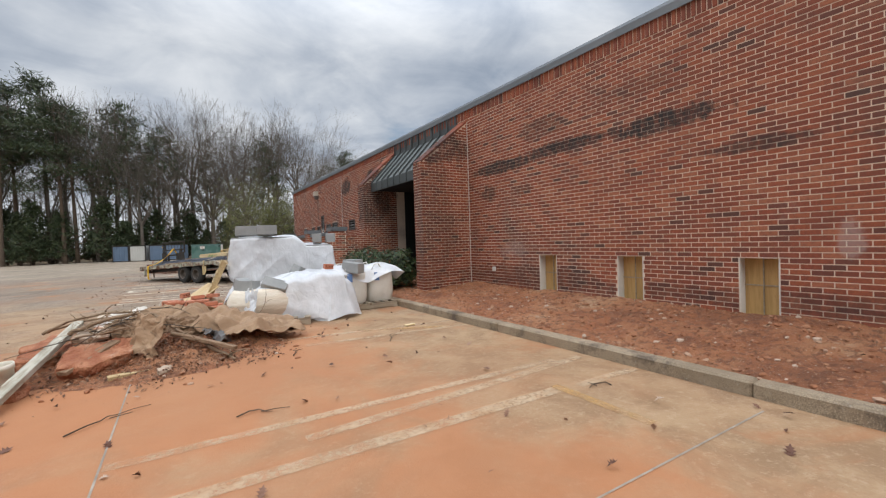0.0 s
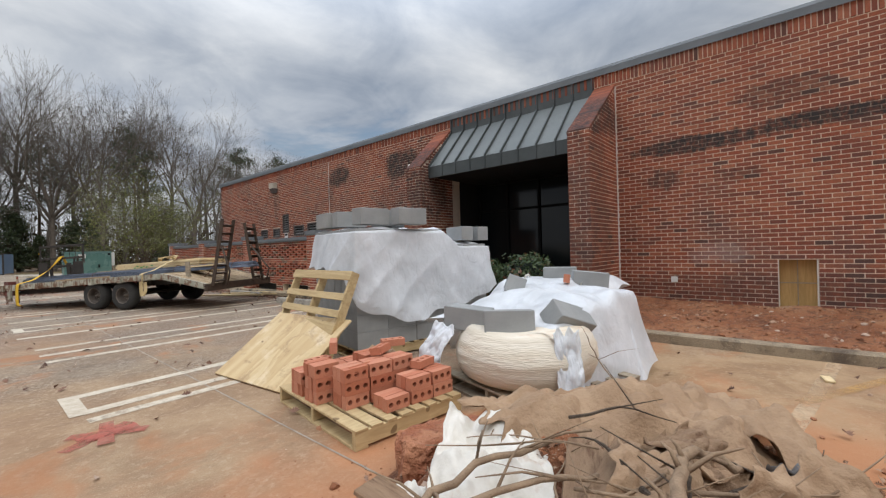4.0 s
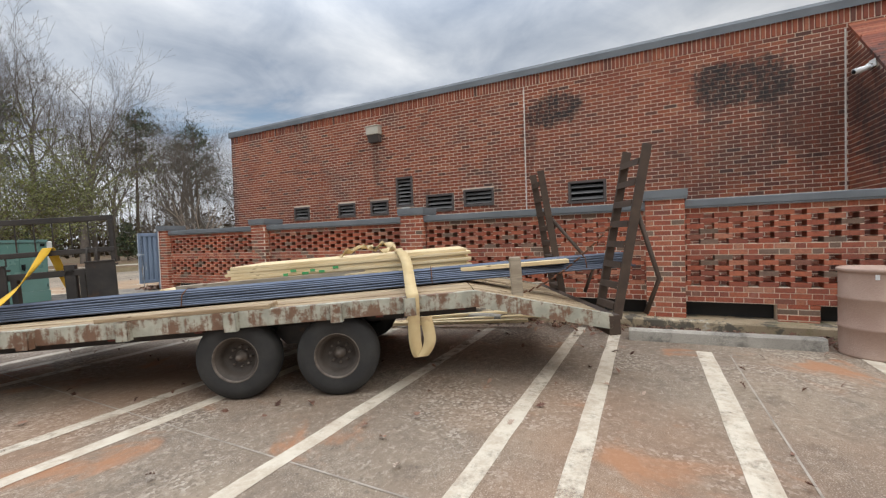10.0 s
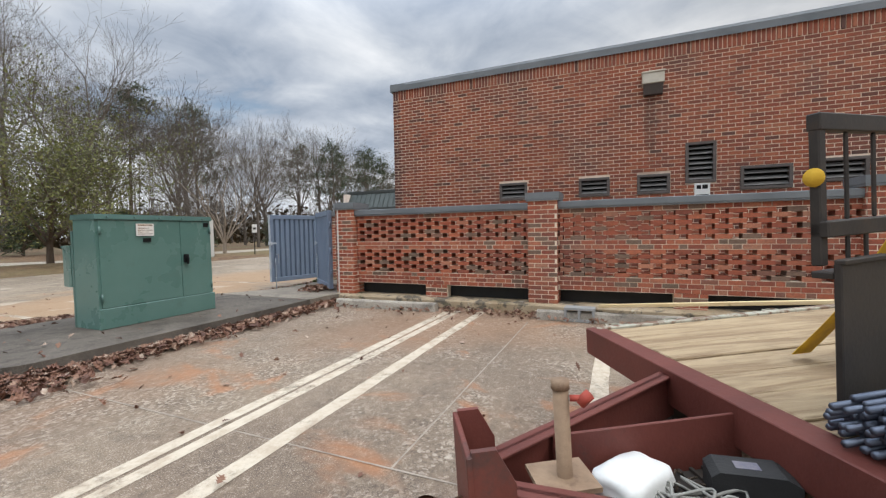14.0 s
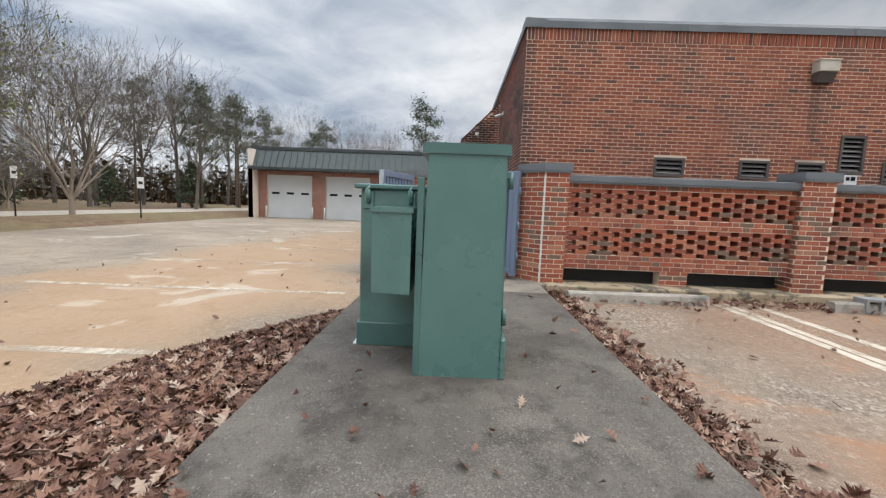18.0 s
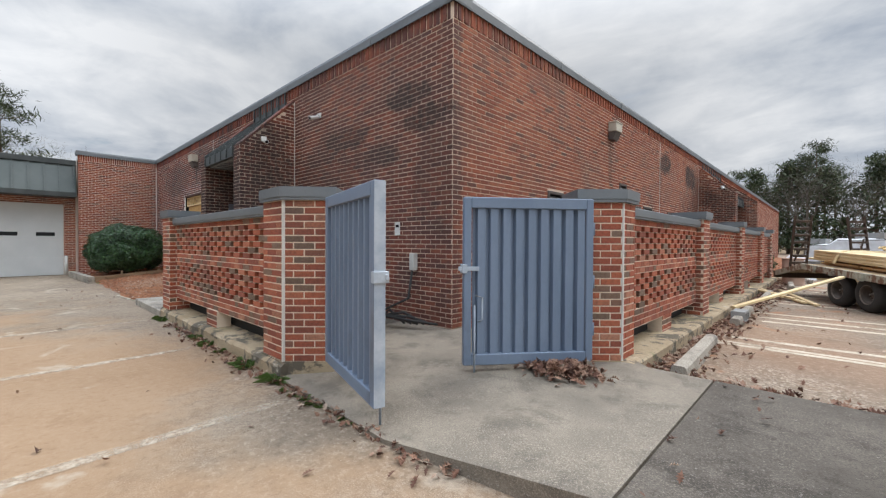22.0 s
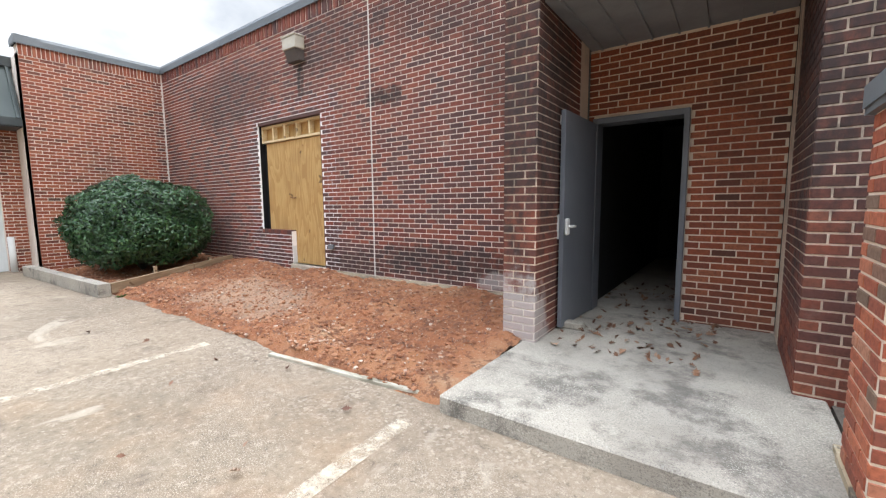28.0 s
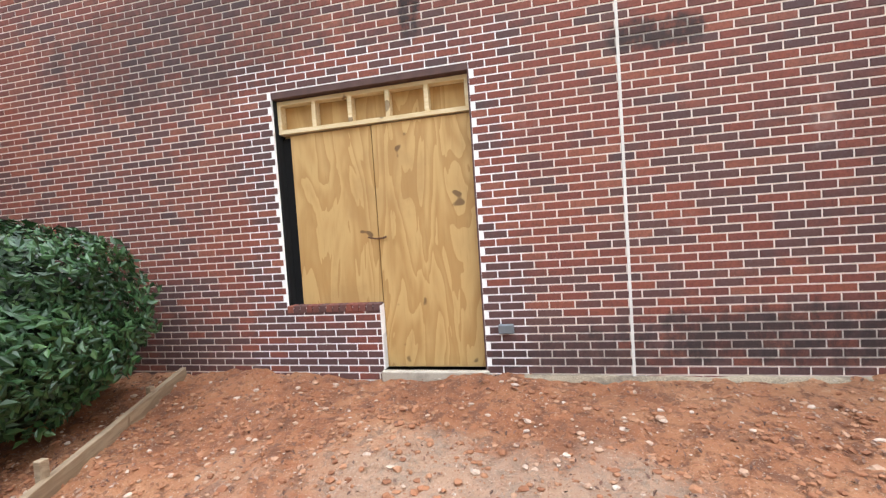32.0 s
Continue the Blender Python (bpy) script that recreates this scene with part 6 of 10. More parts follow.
for i in range(4):
    mb.box(0.46, -0.0155, 1.15 + 0.025 * i, 0.64 - 0.04 * (i % 2), -0.0135, 1.16 + 0.025 * i)
mb.box(0.46, -0.0155, 1.26, 0.64, -0.0135, 1.28)
part("print", mb, M["paint_y"], lab, "faded print")
for box in ((0.52, -0.014, 1.05, 0.62, -0.010, 1.10), (1.38, -0.003, 1.25, 1.46, 0.002, 1.31)):
    mb = MB()
    mb.box(*box)
    part("sticker", mb, M["void"], root, "dark marker sticker")
# the tank at the back
mb = MB()
mb.box(0.51, 0.49, 0.02, 1.42, 0.98, 1.14, 0.01)
part("tank", mb, M["green_light"], root, "green steel oil tank")
mb = MB()
mb.box(0.475, 0.49, 1.14, 1.46, 1.02, 1.175, 0.008)
part("tank_cover", mb, M["green"], root, "overhanging tank cover")
mb = MB()
mb.box(0.495, 0.49, 0.0, 1.435, 0.995, 0.17, 0.004)
part("tank_base", mb, M["green"], root, "dark green base channel")
mb = MB()
mb.add([(0.50, 0.98, 0.0), (1.45, 0.98, 0.0), (1.45, 1.02, 0.0), (0.50, 1.02, 0.0), (0.50, 0.98, 0.010), (1.45, 0.98, 0.010), (1.45, 1.02, 0.010), (0.50, 1.02, 0.010)], [(4, 5, 6, 7), (0, 1, 5, 4), (1, 2, 6, 5), (2, 3, 7, 6), (3, 0, 4, 7)])
part("base_flange", mb, M["white"], root, "pale flange along the foot")
for x in (1.30,):
    mb = MB()
    mb.box(x - 0.03, 0.90, 1.06, x + 0.03, 0.98, 1.15, 0.008)
    mb.tube([(x - 0.07, 0.94, 1.10), (x - 0.10, 0.94, 1.16), (x - 0.07, 0.94, 1.21), (x - 0.03, 0.94, 1.18)], 0.014, 8)
    part("lifting_hook", mb, M["green_light"], root)
for y in (0.62, 0.92):
    mb = MB()
    mb.tube([(0.505, y, 1.04), (0.46, y, 1.07), (0.45, y, 1.13), (0.48, y, 1.16), (0.505, y, 1.13)], 0.018, 8)
    mb.box(0.490, y - 0.035, 1.00, 0.515, y + 0.035, 1.12, 0.004)
    part("lifting_hook", mb, M["green_light"], root)
mb = MB()
mb.extrude([(0.0, 0.56), (0.0, 0.62), (0.03, 0.80), (0.51, 0.80), (0.51, 0.56)], 2, 0.50, 1.00)
mb.extrude([(-0.012, 0.55), (-0.012, 0.62), (0.02, 0.812), (0.51, 0.812), (0.51, 0.55)], 2, 0.99, 1.02)
part("terminal_box", mb, M["green_light"], root, "green side box with a sloping corner")
mb = MB()
mb.box(-0.006, 0.49, 0.0, 0.03, 0.53, 1.20, 0.004)
part("corner_channel", mb, M["green"], root)

mb = MB()
mb.box(1.505, 0.08, 0.78, 1.62, 0.36, 1.36, 0.012)
part("meter_box", mb, M["lamp_glass"], root, "pale grey meter box on the cabinet's end")


def condenser(m, s, label):
    root = thing("air_conditioner", label, "air conditioner", m, group="condensers")
    mb = MB()
    mb.box(0, 0, 0.06, s, s, 0.80, 0.04)
    part("coil", mb, M["void"], root, "dark coil")
    for i in range(12):
        u = (i + 0.25) * s / 12
        for x0, y0, x1, y1 in ((u, -0.012, u + s / 24, 0.0), (u, s, u + s / 24, s + 0.012), (-0.012, u, 0, u + s / 24), (s, u, s + 0.012, u + s / 24)):
            mb = MB()
            mb.box(x0, y0, 0.08, x1, y1, 0.78)
            part("slat", mb, M["ac"], root)
    mb = MB()
    mb.box(-0.02, -0.02, 0.78, s + 0.02, s + 0.02, 0.84, 0.015)
    mb.box(-0.02, -0.02, 0.0, s + 0.02, s + 0.02, 0.08, 0.01)
    part("top", mb, M["ac"], root, "pale beige top and base pan")


M["ac"] = mottled("pale_beige_cabinet_paint", (0.50, 0.50, 0.46), (0.60, 0.60, 0.56), 3, rough=0.5)
condenser(pose(7.0, 29.35, 0.15), 0.75, "beige air-conditioning condenser inside the yard")
condenser(pose(8.3, 29.2, 0.11), 0.80, "second beige condenser behind the screen wall")
condenser(pose(9.5, 29.2, 0.11), 0.75, "beige condenser beside the north wall")
mb = MB()
mb.box(6.9, 28.71, 0.9, 7.0, 28.80, 1.15, 0.01)
solid("disconnect_box", mb, M["ac"], "grey disconnect switch on the brick wall", "switch box")
mb = MB()
rng = random.Random(5)
for i in range(6):
    pts = [(6.35 + 0.08 * i, 28.85 + 0.05 * i, 0.2), (6.6 + 0.1 * i, 29.0 + 0.08 * rng.random(), 0.24 + 0.05 * (i % 3)), (7.0, 29.3, 0.3)]
    mb.tube(pts, 0.018, 6)
mb.tube([(6.95, 28.78, 0.9), (6.95, 28.85, 0.5), (7.02, 29.3, 0.35)], 0.02, 6)
solid("refrigerant_lines", mb, M["rubber"], "black insulated pipes on the yard floor", "pipes")
notice(pose(7.36, 28.715, 1.52, 0, 0, 0), 0.12, 0.20, "small white notice on the corner wall", [(-0.3, 0.3, 0.1, 0.3)])

# ---------- building materials on the lot ----------
M["block"] = mottled("grey_concrete_block", (0.255, 0.26, 0.255), (0.34, 0.34, 0.33), 4, rough=0.9, fine=120, bump_d=0.002)
M["newbrick"] = material("new_orange_brick", make=lambda k: (k.mix(k.math("MULTIPLY", k.noise(k.pos(obj=True), 45, 4, 0.7), 0.6), k.ramp(k.node("ShaderNodeObjectInfo").outputs["Random"], [(0.0, (0.44, 0.150, 0.080)), (0.5, (0.52, 0.200, 0.115)), (1.0, (0.58, 0.265, 0.165))]), (0.34, 0.105, 0.055)), k.math("ADD", 0.8, 0.0), k.noise(k.pos(obj=True), 90, 3, 0.7)), bump_d=0.002)


def sheet_mat(name, colour, alpha, rough=0.3):
    """Thin milky plastic: bright, half seen through, with sharp small creases."""
    def make(k):
        p = k.pos()
        big = k.noise(p, 1.8, 5, 0.6)
        crease = k.math("ABSOLUTE", k.math("SUBTRACT", k.noise(k.pos((2.6, 2.6, 1.5)), 1.6, 3, 0.5, 0.9), 0.5))
        fine = k.math("ABSOLUTE", k.math("SUBTRACT", k.noise(p, 8.5, 3, 0.55, 1.2), 0.5))
        h = k.math("ADD", k.step(crease, 0.0, 0.13), k.math("MULTIPLY", k.step(fine, 0.0, 0.16), 0.30))
        c = k.mix(k.step(big, 0.35, 0.7), colour, tuple(v * 0.90 for v in colour))
        return c, k.math("ADD", rough, k.math("MULTIPLY", big, 0.15)), h
    m = material(name, make=make, bump_d=0.0045, spec=0.45)
    b = m.node_tree.nodes["Principled BSDF"]
    k = Nodes(m.node_tree)
    k.put(b.inputs["Alpha"], k.step(k.noise(k.pos(), 2.3, 4, 0.6), 0.3, 0.7, alpha - 0.10, alpha + 0.08))
    return m


M["plastic"] = sheet_mat("milky_plastic_sheet", (0.80, 0.82, 0.85), 0.72, 0.28)
M["bag"] = mottled("woven_white_bag", (0.62, 0.58, 0.50), (0.74, 0.71, 0.65), 2.5, rough=0.75, fine=150, bump_d=0.004, dirt=(0.50, 0.36, 0.22))
M["bag_dirty"] = mottled("cream_slumped_bag", (0.66, 0.56, 0.42), (0.80, 0.73, 0.62), 1.4, rough=0.75, fine=12, bump_d=0.008, stretch=(1, 1, 9), dirt=(0.50, 0.27, 0.12))


def block_mesh():
    mb = MB()
    L, W, H, t = 0.396, 0.194, 0.194, 0.034
    mb.box(0, 0, 0, L, t, H, 0.002)
    mb.box(0, W - t, 0, L, W, H, 0.002)
    for x in (0, L / 2 - t / 2, L - t):
        mb.box(x, t, 0.0005, x + t, W - t, H - 0.0005)
    return mb.mesh("block", M["block"])


BLOCK = block_mesh()


def pallet(parent, w, d, h=0.13, boards=7, mat=None, name_top="deck_board"):
    """A wooden pallet; x across, y deep, its boards along x."""
    mat = mat or M["pallet"]
    for i in range(3):
        y = (d - 0.04) * i / 2
        mb = MB()
        mb.box(0, y, 0.018, w, y + 0.04, h - 0.018, 0.003)
        part("stringer", mb, mat, parent)
    for i in range(boards):
        x = (w - 0.095) * i / (boards - 1)
        mb = MB()
        mb.box(x, -0.005, h - 0.018, x + 0.095 - 0.015 * ((i * 7) % 3) / 2, d + 0.005, h, 0.002)
        part(name_top, mb, mat, parent)
    for i in range(3):
        x = (w - 0.095) * i / 2
        mb = MB()
        mb.box(x, 0, 0, x + 0.095, d, 0.018, 0.002)
        part("bottom_board", mb, mat, parent)


def flat_pallet(m, w, d, label, **kw):
    root = thing("pallet", label, "pallet", m, group="pallets")
    pallet(root, w, d, **kw)
    return root


# covered stack of blocks
SM = pose(0.93, 11.22, 0, 0, 0, -11.5)
flat_pallet(SM @ pose(0, -0.02, 0), 0.98, 1.26, "dark wooden pallet under the grey blocks")
flat_pallet(SM @ pose(1.03, -0.02, 0), 0.98, 1.26, "dark wooden pallet under the grey blocks")
root = thing("block_stack", "stack of grey hollow concrete blocks on pallets", "concrete blocks", SM @ pose(0, 0, 0.13))
rng = random.Random(11)
for k in range(7):
    for i in range(5):
        for j in range(6):
            if 0 < i < 4 and 0 < j < 5 and k < 6:
                continue
            if k == 6 and i > 2:
                continue
            part("block", BLOCK, None, root, m=pose(i * 0.4 + rng.uniform(0, 0.003), j * 0.2 + rng.uniform(0, 0.004), k * 0.196))


_cap = MB()
_cap.box(0, 0, 0, 0.396, 0.194, 0.194, 0.006)
CAP_BLOCK = _cap.mesh("solid_block", M["block"])


def loose_block(m, label="grey concrete block lying on plastic sheeting", data=None):
    ob = new("concrete_block", data or CAP_BLOCK)
    ob.matrix_basis = m
    return tagged(ob, label, "concrete block", "loose blocks")


def crest(p):
    """A sharp fold where the noise changes sign."""
    return max(0.0, 1 - 2.6 * abs(noise.noise(p)))


def draped(name, m, w, d, top, hem, label, mat, seed=0, bulge=0.05, n=96, rings=16, fold=0.05, edge=0.10):
    """A sheet thrown over a box w x d, its middle at the origin; top(x, y) and hem(angle) give heights."""
    mb = MB()
    rows = []
    for k in range(rings + 1):
        t = k / rings
        row = []
        for i in range(n):
            a = 2 * math.pi * i / n
            c, s = math.cos(a), math.sin(a)
            q = 1 / max(abs(c), abs(s))
            ux, uy = c * q, s * q
            corner = (q - 1) / 0.414
            if t <= 0.45:
                f = t / 0.45
                x, y = ux * w / 2 * f, uy * d / 2 * f
                z = top(x, y) + 0.012 + 0.03 * noise.noise((x * 2.2 + seed, y * 2.2, 0.3)) + 0.028 * crest(Vector((x * 1.3 + y * 0.9 + seed, y * 1.5 - x, seed))) ** 2 + 0.008 * crest(Vector((x * 3.1 - y + seed, y * 3.5 + x, 2.2 * seed)))
                z -= 0.05 * f ** 8
            else:
                f = (t - 0.45) / 0.55
                zt = top(ux * w / 2, uy * d / 2) - 0.035
                zh = hem(a)
                z = zt + (zh - zt) * f
                bx, by = ux * w / 2, uy * d / 2
                wx = 0.30 * noise.noise((bx * 1.1 + seed, by * 1.1, z * 1.1))
                P = Vector((bx * 1.5 + 1.0 * z + wx, by * 1.5 - 0.8 * z + wx, z * 0.45 + seed))
                Q = Vector((bx * 1.9 - 1.3 * z - wx, by * 1.9 + 1.1 * z, z * 0.3 + 2 * seed))
                slack = 0.25 + 0.75 * f
                folds = (0.55 * crest(P * 0.8) ** 2 + 0.45 * crest(Q * 0.9) ** 2 + 0.9 * noise.noise(P * 0.7) + 0.10 * crest(P * 2.6) - 0.25) * slack
                out = 0.02 + bulge * f * (1 - 0.5 * corner) + fold * folds + edge * corner * f
                x, y = ux * w / 2 + c * out, uy * d / 2 + s * out
            row.append(len(mb.v))
            mb.v.append((x, y, z))
        rows.append(row)
    for k in range(rings):
        for i in range(n):
            j = (i + 1) % n
            mb.f.append((rows[k][i], rows[k + 1][i], rows[k + 1][j], rows[k][j]))
            mb.s.append(True)
    return solid(name, mb, mat, label, "plastic sheet", m=m)


def stack_top(x, y):
    return 1.505 if x < 0.2 else (1.505 - 0.2 * min(1, (x - 0.2) / 0.25))


def stack_hem(a):
    """The hem over the stack: high behind the leaning pallet, lowest near the front corner, rising to the far end."""
    c, s = math.cos(a), math.sin(a)
    u = min(1.0, max(-1.0, c / max(abs(c), abs(s))))
    south = 0.5 - 0.5 * math.tanh(7 * (s + 0.30))
    west = 0.5 + 0.5 * math.tanh(9 * (-c - (0.45 if s > 0 else 0.74)))
    front = 0.43 + 0.14 * (u + 0.45) ** 2 + 0.03 * math.sin(7 * u)
    h = 0.74 + 0.06 * math.sin(5 * a + 1)
    h += (front - h) * south
    h += (1.03 - h) * west
    return h + 0.022 * math.sin(11 * a) + 0.012 * math.sin(23 * a)


draped("plastic_sheet", SM @ pose(1.02, 0.58, 0), 2.02, 1.20, stack_top, stack_hem, "milky plastic sheeting draped over stacked blocks", M["plastic"], 2, 0.08, 300, 64, 0.075, 0.03)
for x, y, z, rx, rz in ((0.06, 0.60, 1.55, 0, -4), (0.20, 0.80, 1.55, 0, 88), (0.10, 0.04, 1.55, 0, 6), (0.50, 0.06, 1.55, 90, 0), (0.72, 0.20, 1.55, 0, 74), (1.62, 0.06, 1.355, 90, 84), (1.92, 0.06, 1.355, 90, 88)):
    loose_block(SM @ pose(x, y, z, rx, 0, rz), "grey concrete block weighing down the plastic sheet")

# pallet and plywood leaning on the stack
root = thing("leaning_pallet", "new wooden pallet leaning upright against the block stack", "pallet", pose(0.40, 12.33, 0.0) @ pose(0, 0, 0, 0, 0, -94) @ pose(0, 0, 0, 67))
for i in range(3):
    mb = MB()
    x = (1.28 - 0.04) * i / 2
    mb.box(x, 0.0, -0.09, x + 0.04, 1.12, 0.0, 0.003)
    part("stringer", mb, M["pallet"], root)
for y0, w in ((1.02, 0.10), (0.80, 0.075), (0.62, 0.075), (0.42, 0.14), (0.1, 0.09), (0.25, 0.075)):
    mb = MB()
    mb.box(-0.01, y0, 0.0, 1.29, y0 + w, 0.018, 0.003)
    part("deck_board", mb, M["pallet"], root)
mb = MB()
mb.box(0, 0, 0, 1.22, 0.93, 0.018, 0.002)
solid("plywood_sheet", mb, M["ply_sheet"], "pale grained plywood sheet leaning on the pallet", "plywood", m=pose(-0.22, 12.10, 0.006) @ pose(0, 0, 0, 0, 0, -84) @ pose(0, 0, 0, 34))

# pallet of new cored bricks


def cored_brick():
    """A three-hole brick: length x, width z (the holed face), thickness y."""
    mb = MB()
    L, W, T = 0.194, 0.092, 0.057
    for sgn, y in ((0, 0.0), (1, T)):
        for c in range(3):
            x0, x1 = L * c / 3, L * (c + 1) / 3
            cx, cz = (x0 + x1) / 2, W / 2
            sq = [(x1, cz), (x1, W), (cx, W), (x0, W), (x0, cz), (x0, 0), (cx, 0), (x1, 0)]
            hole = [(cx + 0.020 * math.cos(math.pi * i / 4), cz + 0.020 * math.sin(math.pi * i / 4)) for i in range(8)]
            v = [(a, y, b) for a, b in sq] + [(a, y, b) for a, b in hole]
            f = [(i, (i + 1) % 8, 8 + (i + 1) % 8, 8 + i) for i in range(8)]
            mb.add(v, f if sgn == 0 else [q[::-1] for q in f])
    for c in range(3):
        cx, cz = L * (c + 0.5) / 3, W / 2
        hole = [(cx + 0.020 * math.cos(math.pi * i / 4), cz + 0.020 * math.sin(math.pi * i / 4)) for i in range(8)]
        v = [(a, 0, b) for a, b in hole] + [(a, T, b) for a, b in hole]
        mb.add(v, [(i, 8 + i, 8 + (i + 1) % 8, (i + 1) % 8) for i in range(8)])
    v = [(0, 0, 0), (L, 0, 0), (L, T, 0), (0, T, 0), (0, 0, W), (L, 0, W), (L, T, W), (0, T, W)]
    mb.add(v, [(0, 3, 2, 1), (4, 5, 6, 7), (0, 4, 7, 3), (1, 2, 6, 5)])
    return mb.mesh("new_brick", M["newbrick"])


CORED = cored_brick()
PB = pose(-0.34, 9.60, 0, 0, 0, -6.8)
flat_pallet(PB, 0.93, 1.22, "weathered wooden pallet holding new bricks", boards=8, mat=M["pallet"])
rng = random.Random(4)


def new_brick(m):
    ob = new("new_brick", CORED)
    ob.matrix_basis = m
    tagged(ob, "new orange cored brick stacked on a pallet", "brick", "new bricks")


for row, (y0, levels, x0, count) in enumerate(((0.95, 2, 0.02, 4), (0.70, 3, 0.02, 4), (0.45, 3, 0.12, 4), (0.20, 2, 0.30, 3))):
    for lv in range(levels):
        for i in range(count - (1 if lv == 2 else 0)):
            if rng.random() < 0.12 and lv == levels - 1:
                continue
            for q in range(3):
                x = x0 + i * 0.205 + rng.uniform(-0.006, 0.006)
                new_brick(PB @ pose(x, y0 - 0.062 * q + rng.uniform(-0.004, 0.004), 0.132 + lv * 0.094, 0, 0, rng.uniform(-3, 3)))
for i, (x, y, z, rx, rz) in enumerate(((0.30, 0.78, 0.418, 0, 60), (0.10, 0.95, 0.325, 90, 5), (0.45, 0.52, 0.415, 80, 30), (0.70, 0.75, 0.42, 90, -20), (0.16, 0.40, 0.325, 60, 10), (0.66, 0.28, 0.325, 90, 15))):
    new_brick(PB @ pose(x, y, z, rx, 0, rz))

# slumped bulk bag, its blocks and sheet
flat_pallet(pose(0.62, 8.86, 0, 0, 0, -16), 1.22, 1.1, "grey wooden pallet under a slumped bag", mat=M["lumber_old"])
mb = MB()
prof = [(0.0, 0.005), (0.40, 0.0), (0.46, 0.03)] + [(0.46 + 0.085 * math.sin(math.pi * (0.06 + 0.90 * i / 26)), 0.03 + 0.40 * i / 26) for i in range(1, 27)] + [(0.44, 0.455), (0.30, 0.46), (0.0, 0.47)]
mb.lathe(prof, 120)
for i, (x, y, z) in enumerate(mb.v):
    a = math.atan2(y, x)
    f = 1 + 0.025 * math.sin(3 * a + 1) + 0.02 * noise.noise((x * 2, y * 2, z * 3))
    sag = 2.2 * noise.noise((a * 1.6, 0, 4)) + 0.5 * noise.noise((a * 5, 0, 9))
    f += 0.012 * noise.noise((a * 0.9, z * 44 + sag, 2)) + 0.010 * noise.noise((a * 0.7, z * 22 + sag, 7))
    mb.v[i] = (x * f * 1.12, y * f * 1.08, z * (1 + 0.04 * math.sin(3 * a)))
solid("bulk_bag", mb, M["bag_dirty"], "slumped cream bulk bag of sand stained with clay", "bulk bag", m=pose(1.25, 9.28, 0.131, 0, 0, -15))


def heap_top(x, y):
    u = min(1.0, max(0.0, (x + 0.72) / 0.8))
    return 0.615 + 0.17 * u * u * (3 - 2 * u) + 0.05 * noise.noise((x * 2.6, y * 2.6, 4)) + 0.04 * noise.noise((x * 5.2, y * 5.2, 8))


def heap_hem(a):
    """The hem over the bags: lying on the slumped one, down to the ground in front, short behind."""
    c, s = math.cos(a), math.sin(a)
    west = min(1.0, max(0.0, (-c - 0.50) * 4))
    h = 0.34 + 0.04 * math.sin(9 * a)
    h += (0.05 + 0.03 * math.sin(13 * a) - h) * min(1.0, max(0.0, -s * 1.7)) * (1 - west)
    h += (0.14 - h) * max(0.0, s) ** 2 * (1 - west)
    h += (0.585 + 0.012 * math.sin(15 * a) - h) * west
    return max(0.03, h)


draped("plastic_sheet", pose(1.82, 9.44, 0, 0, 0, -8), 1.45, 1.22, heap_top, heap_hem, "crumpled white plastic sheet over the sand bags", M["plastic"], 7, 0.12, 220, 40, 0.085, 0.12)
for x, y, z, rx, ry, rz in ((0.82, 9.86, 0.555, 0, 4, -80), (0.76, 9.38, 0.55, -6, 0, -54), (1.12, 9.02, 0.56, 40, 18, -22), (1.85, 9.66, 0.73, 22, 20, 40), (2.85, 9.92, 0.78, 0, 0, -70), (2.66, 9.46, 0.76, 0, 6, -60)):
    loose_block(pose(x, y, z, rx, ry, rz))
new_brick(pose(2.3, 9.35, 0.84, 8, 5, 20))
# upright bags by the kerb
flat_pallet(pose(2.55, 9.25, 0, 0, 0, -4), 1.15, 1.05, "low wooden pallet under two white bulk bags", mat=M["lumber_old"])
for x in (2.62, 3.18):
    root = thing("bulk_bag", "full white woven bulk bag with blue print", "bulk bag", pose(x, 9.35, 0.13, 0, 0, -4), group="bulk bags")
    mb = MB()
    pts = []
    n = 40
    for k, (s, z) in enumerate(((0.94, 0.0), (1.03, 0.10), (1.05, 0.3), (1.02, 0.5), (0.96, 0.60), (0.6, 0.64), (0.0, 0.65))):
        for i in range(n):
            a = 2 * math.pi * i / n
            q = (abs(math.cos(a)) ** 6 + abs(math.sin(a)) ** 6) ** (-1 / 6)
            r = s * (1 + 0.015 * math.sin(9 * a + 4 * z))
            mb.v.append((0.26 + 0.26 * r * q * math.cos(a), 0.42 + 0.42 * r * q * math.sin(a), z))
    for k in range(6):
        for i in range(n):
            j = (i + 1) % n
            mb.f.append((k * n + i, k * n + j, (k + 1) * n + j, (k + 1) * n + i))
            mb.s.append(True)
    part("sack", mb, M["bag"], root)
    mb = MB()
    mb.box(0.10, -0.035, 0.42, 0.20, -0.02, 0.58)
    part("print", mb, M["blue_print"] if "blue_print" in M else M.setdefault("blue_print", mottled("blue_bag_print", (0.10, 0.20, 0.46), (0.18, 0.30, 0.55), 6)), root, "blue printed patch")
    for yy in (0.03, 0.80):
        mb = MB()
        mb.tube([(0.05, yy, 0.60), (0.12, yy, 0.74), (0.22, yy + 0.02, 0.75), (0.30, yy, 0.60)], 0.014, 6)
        part("lifting_loop", mb, M["bag"], root)
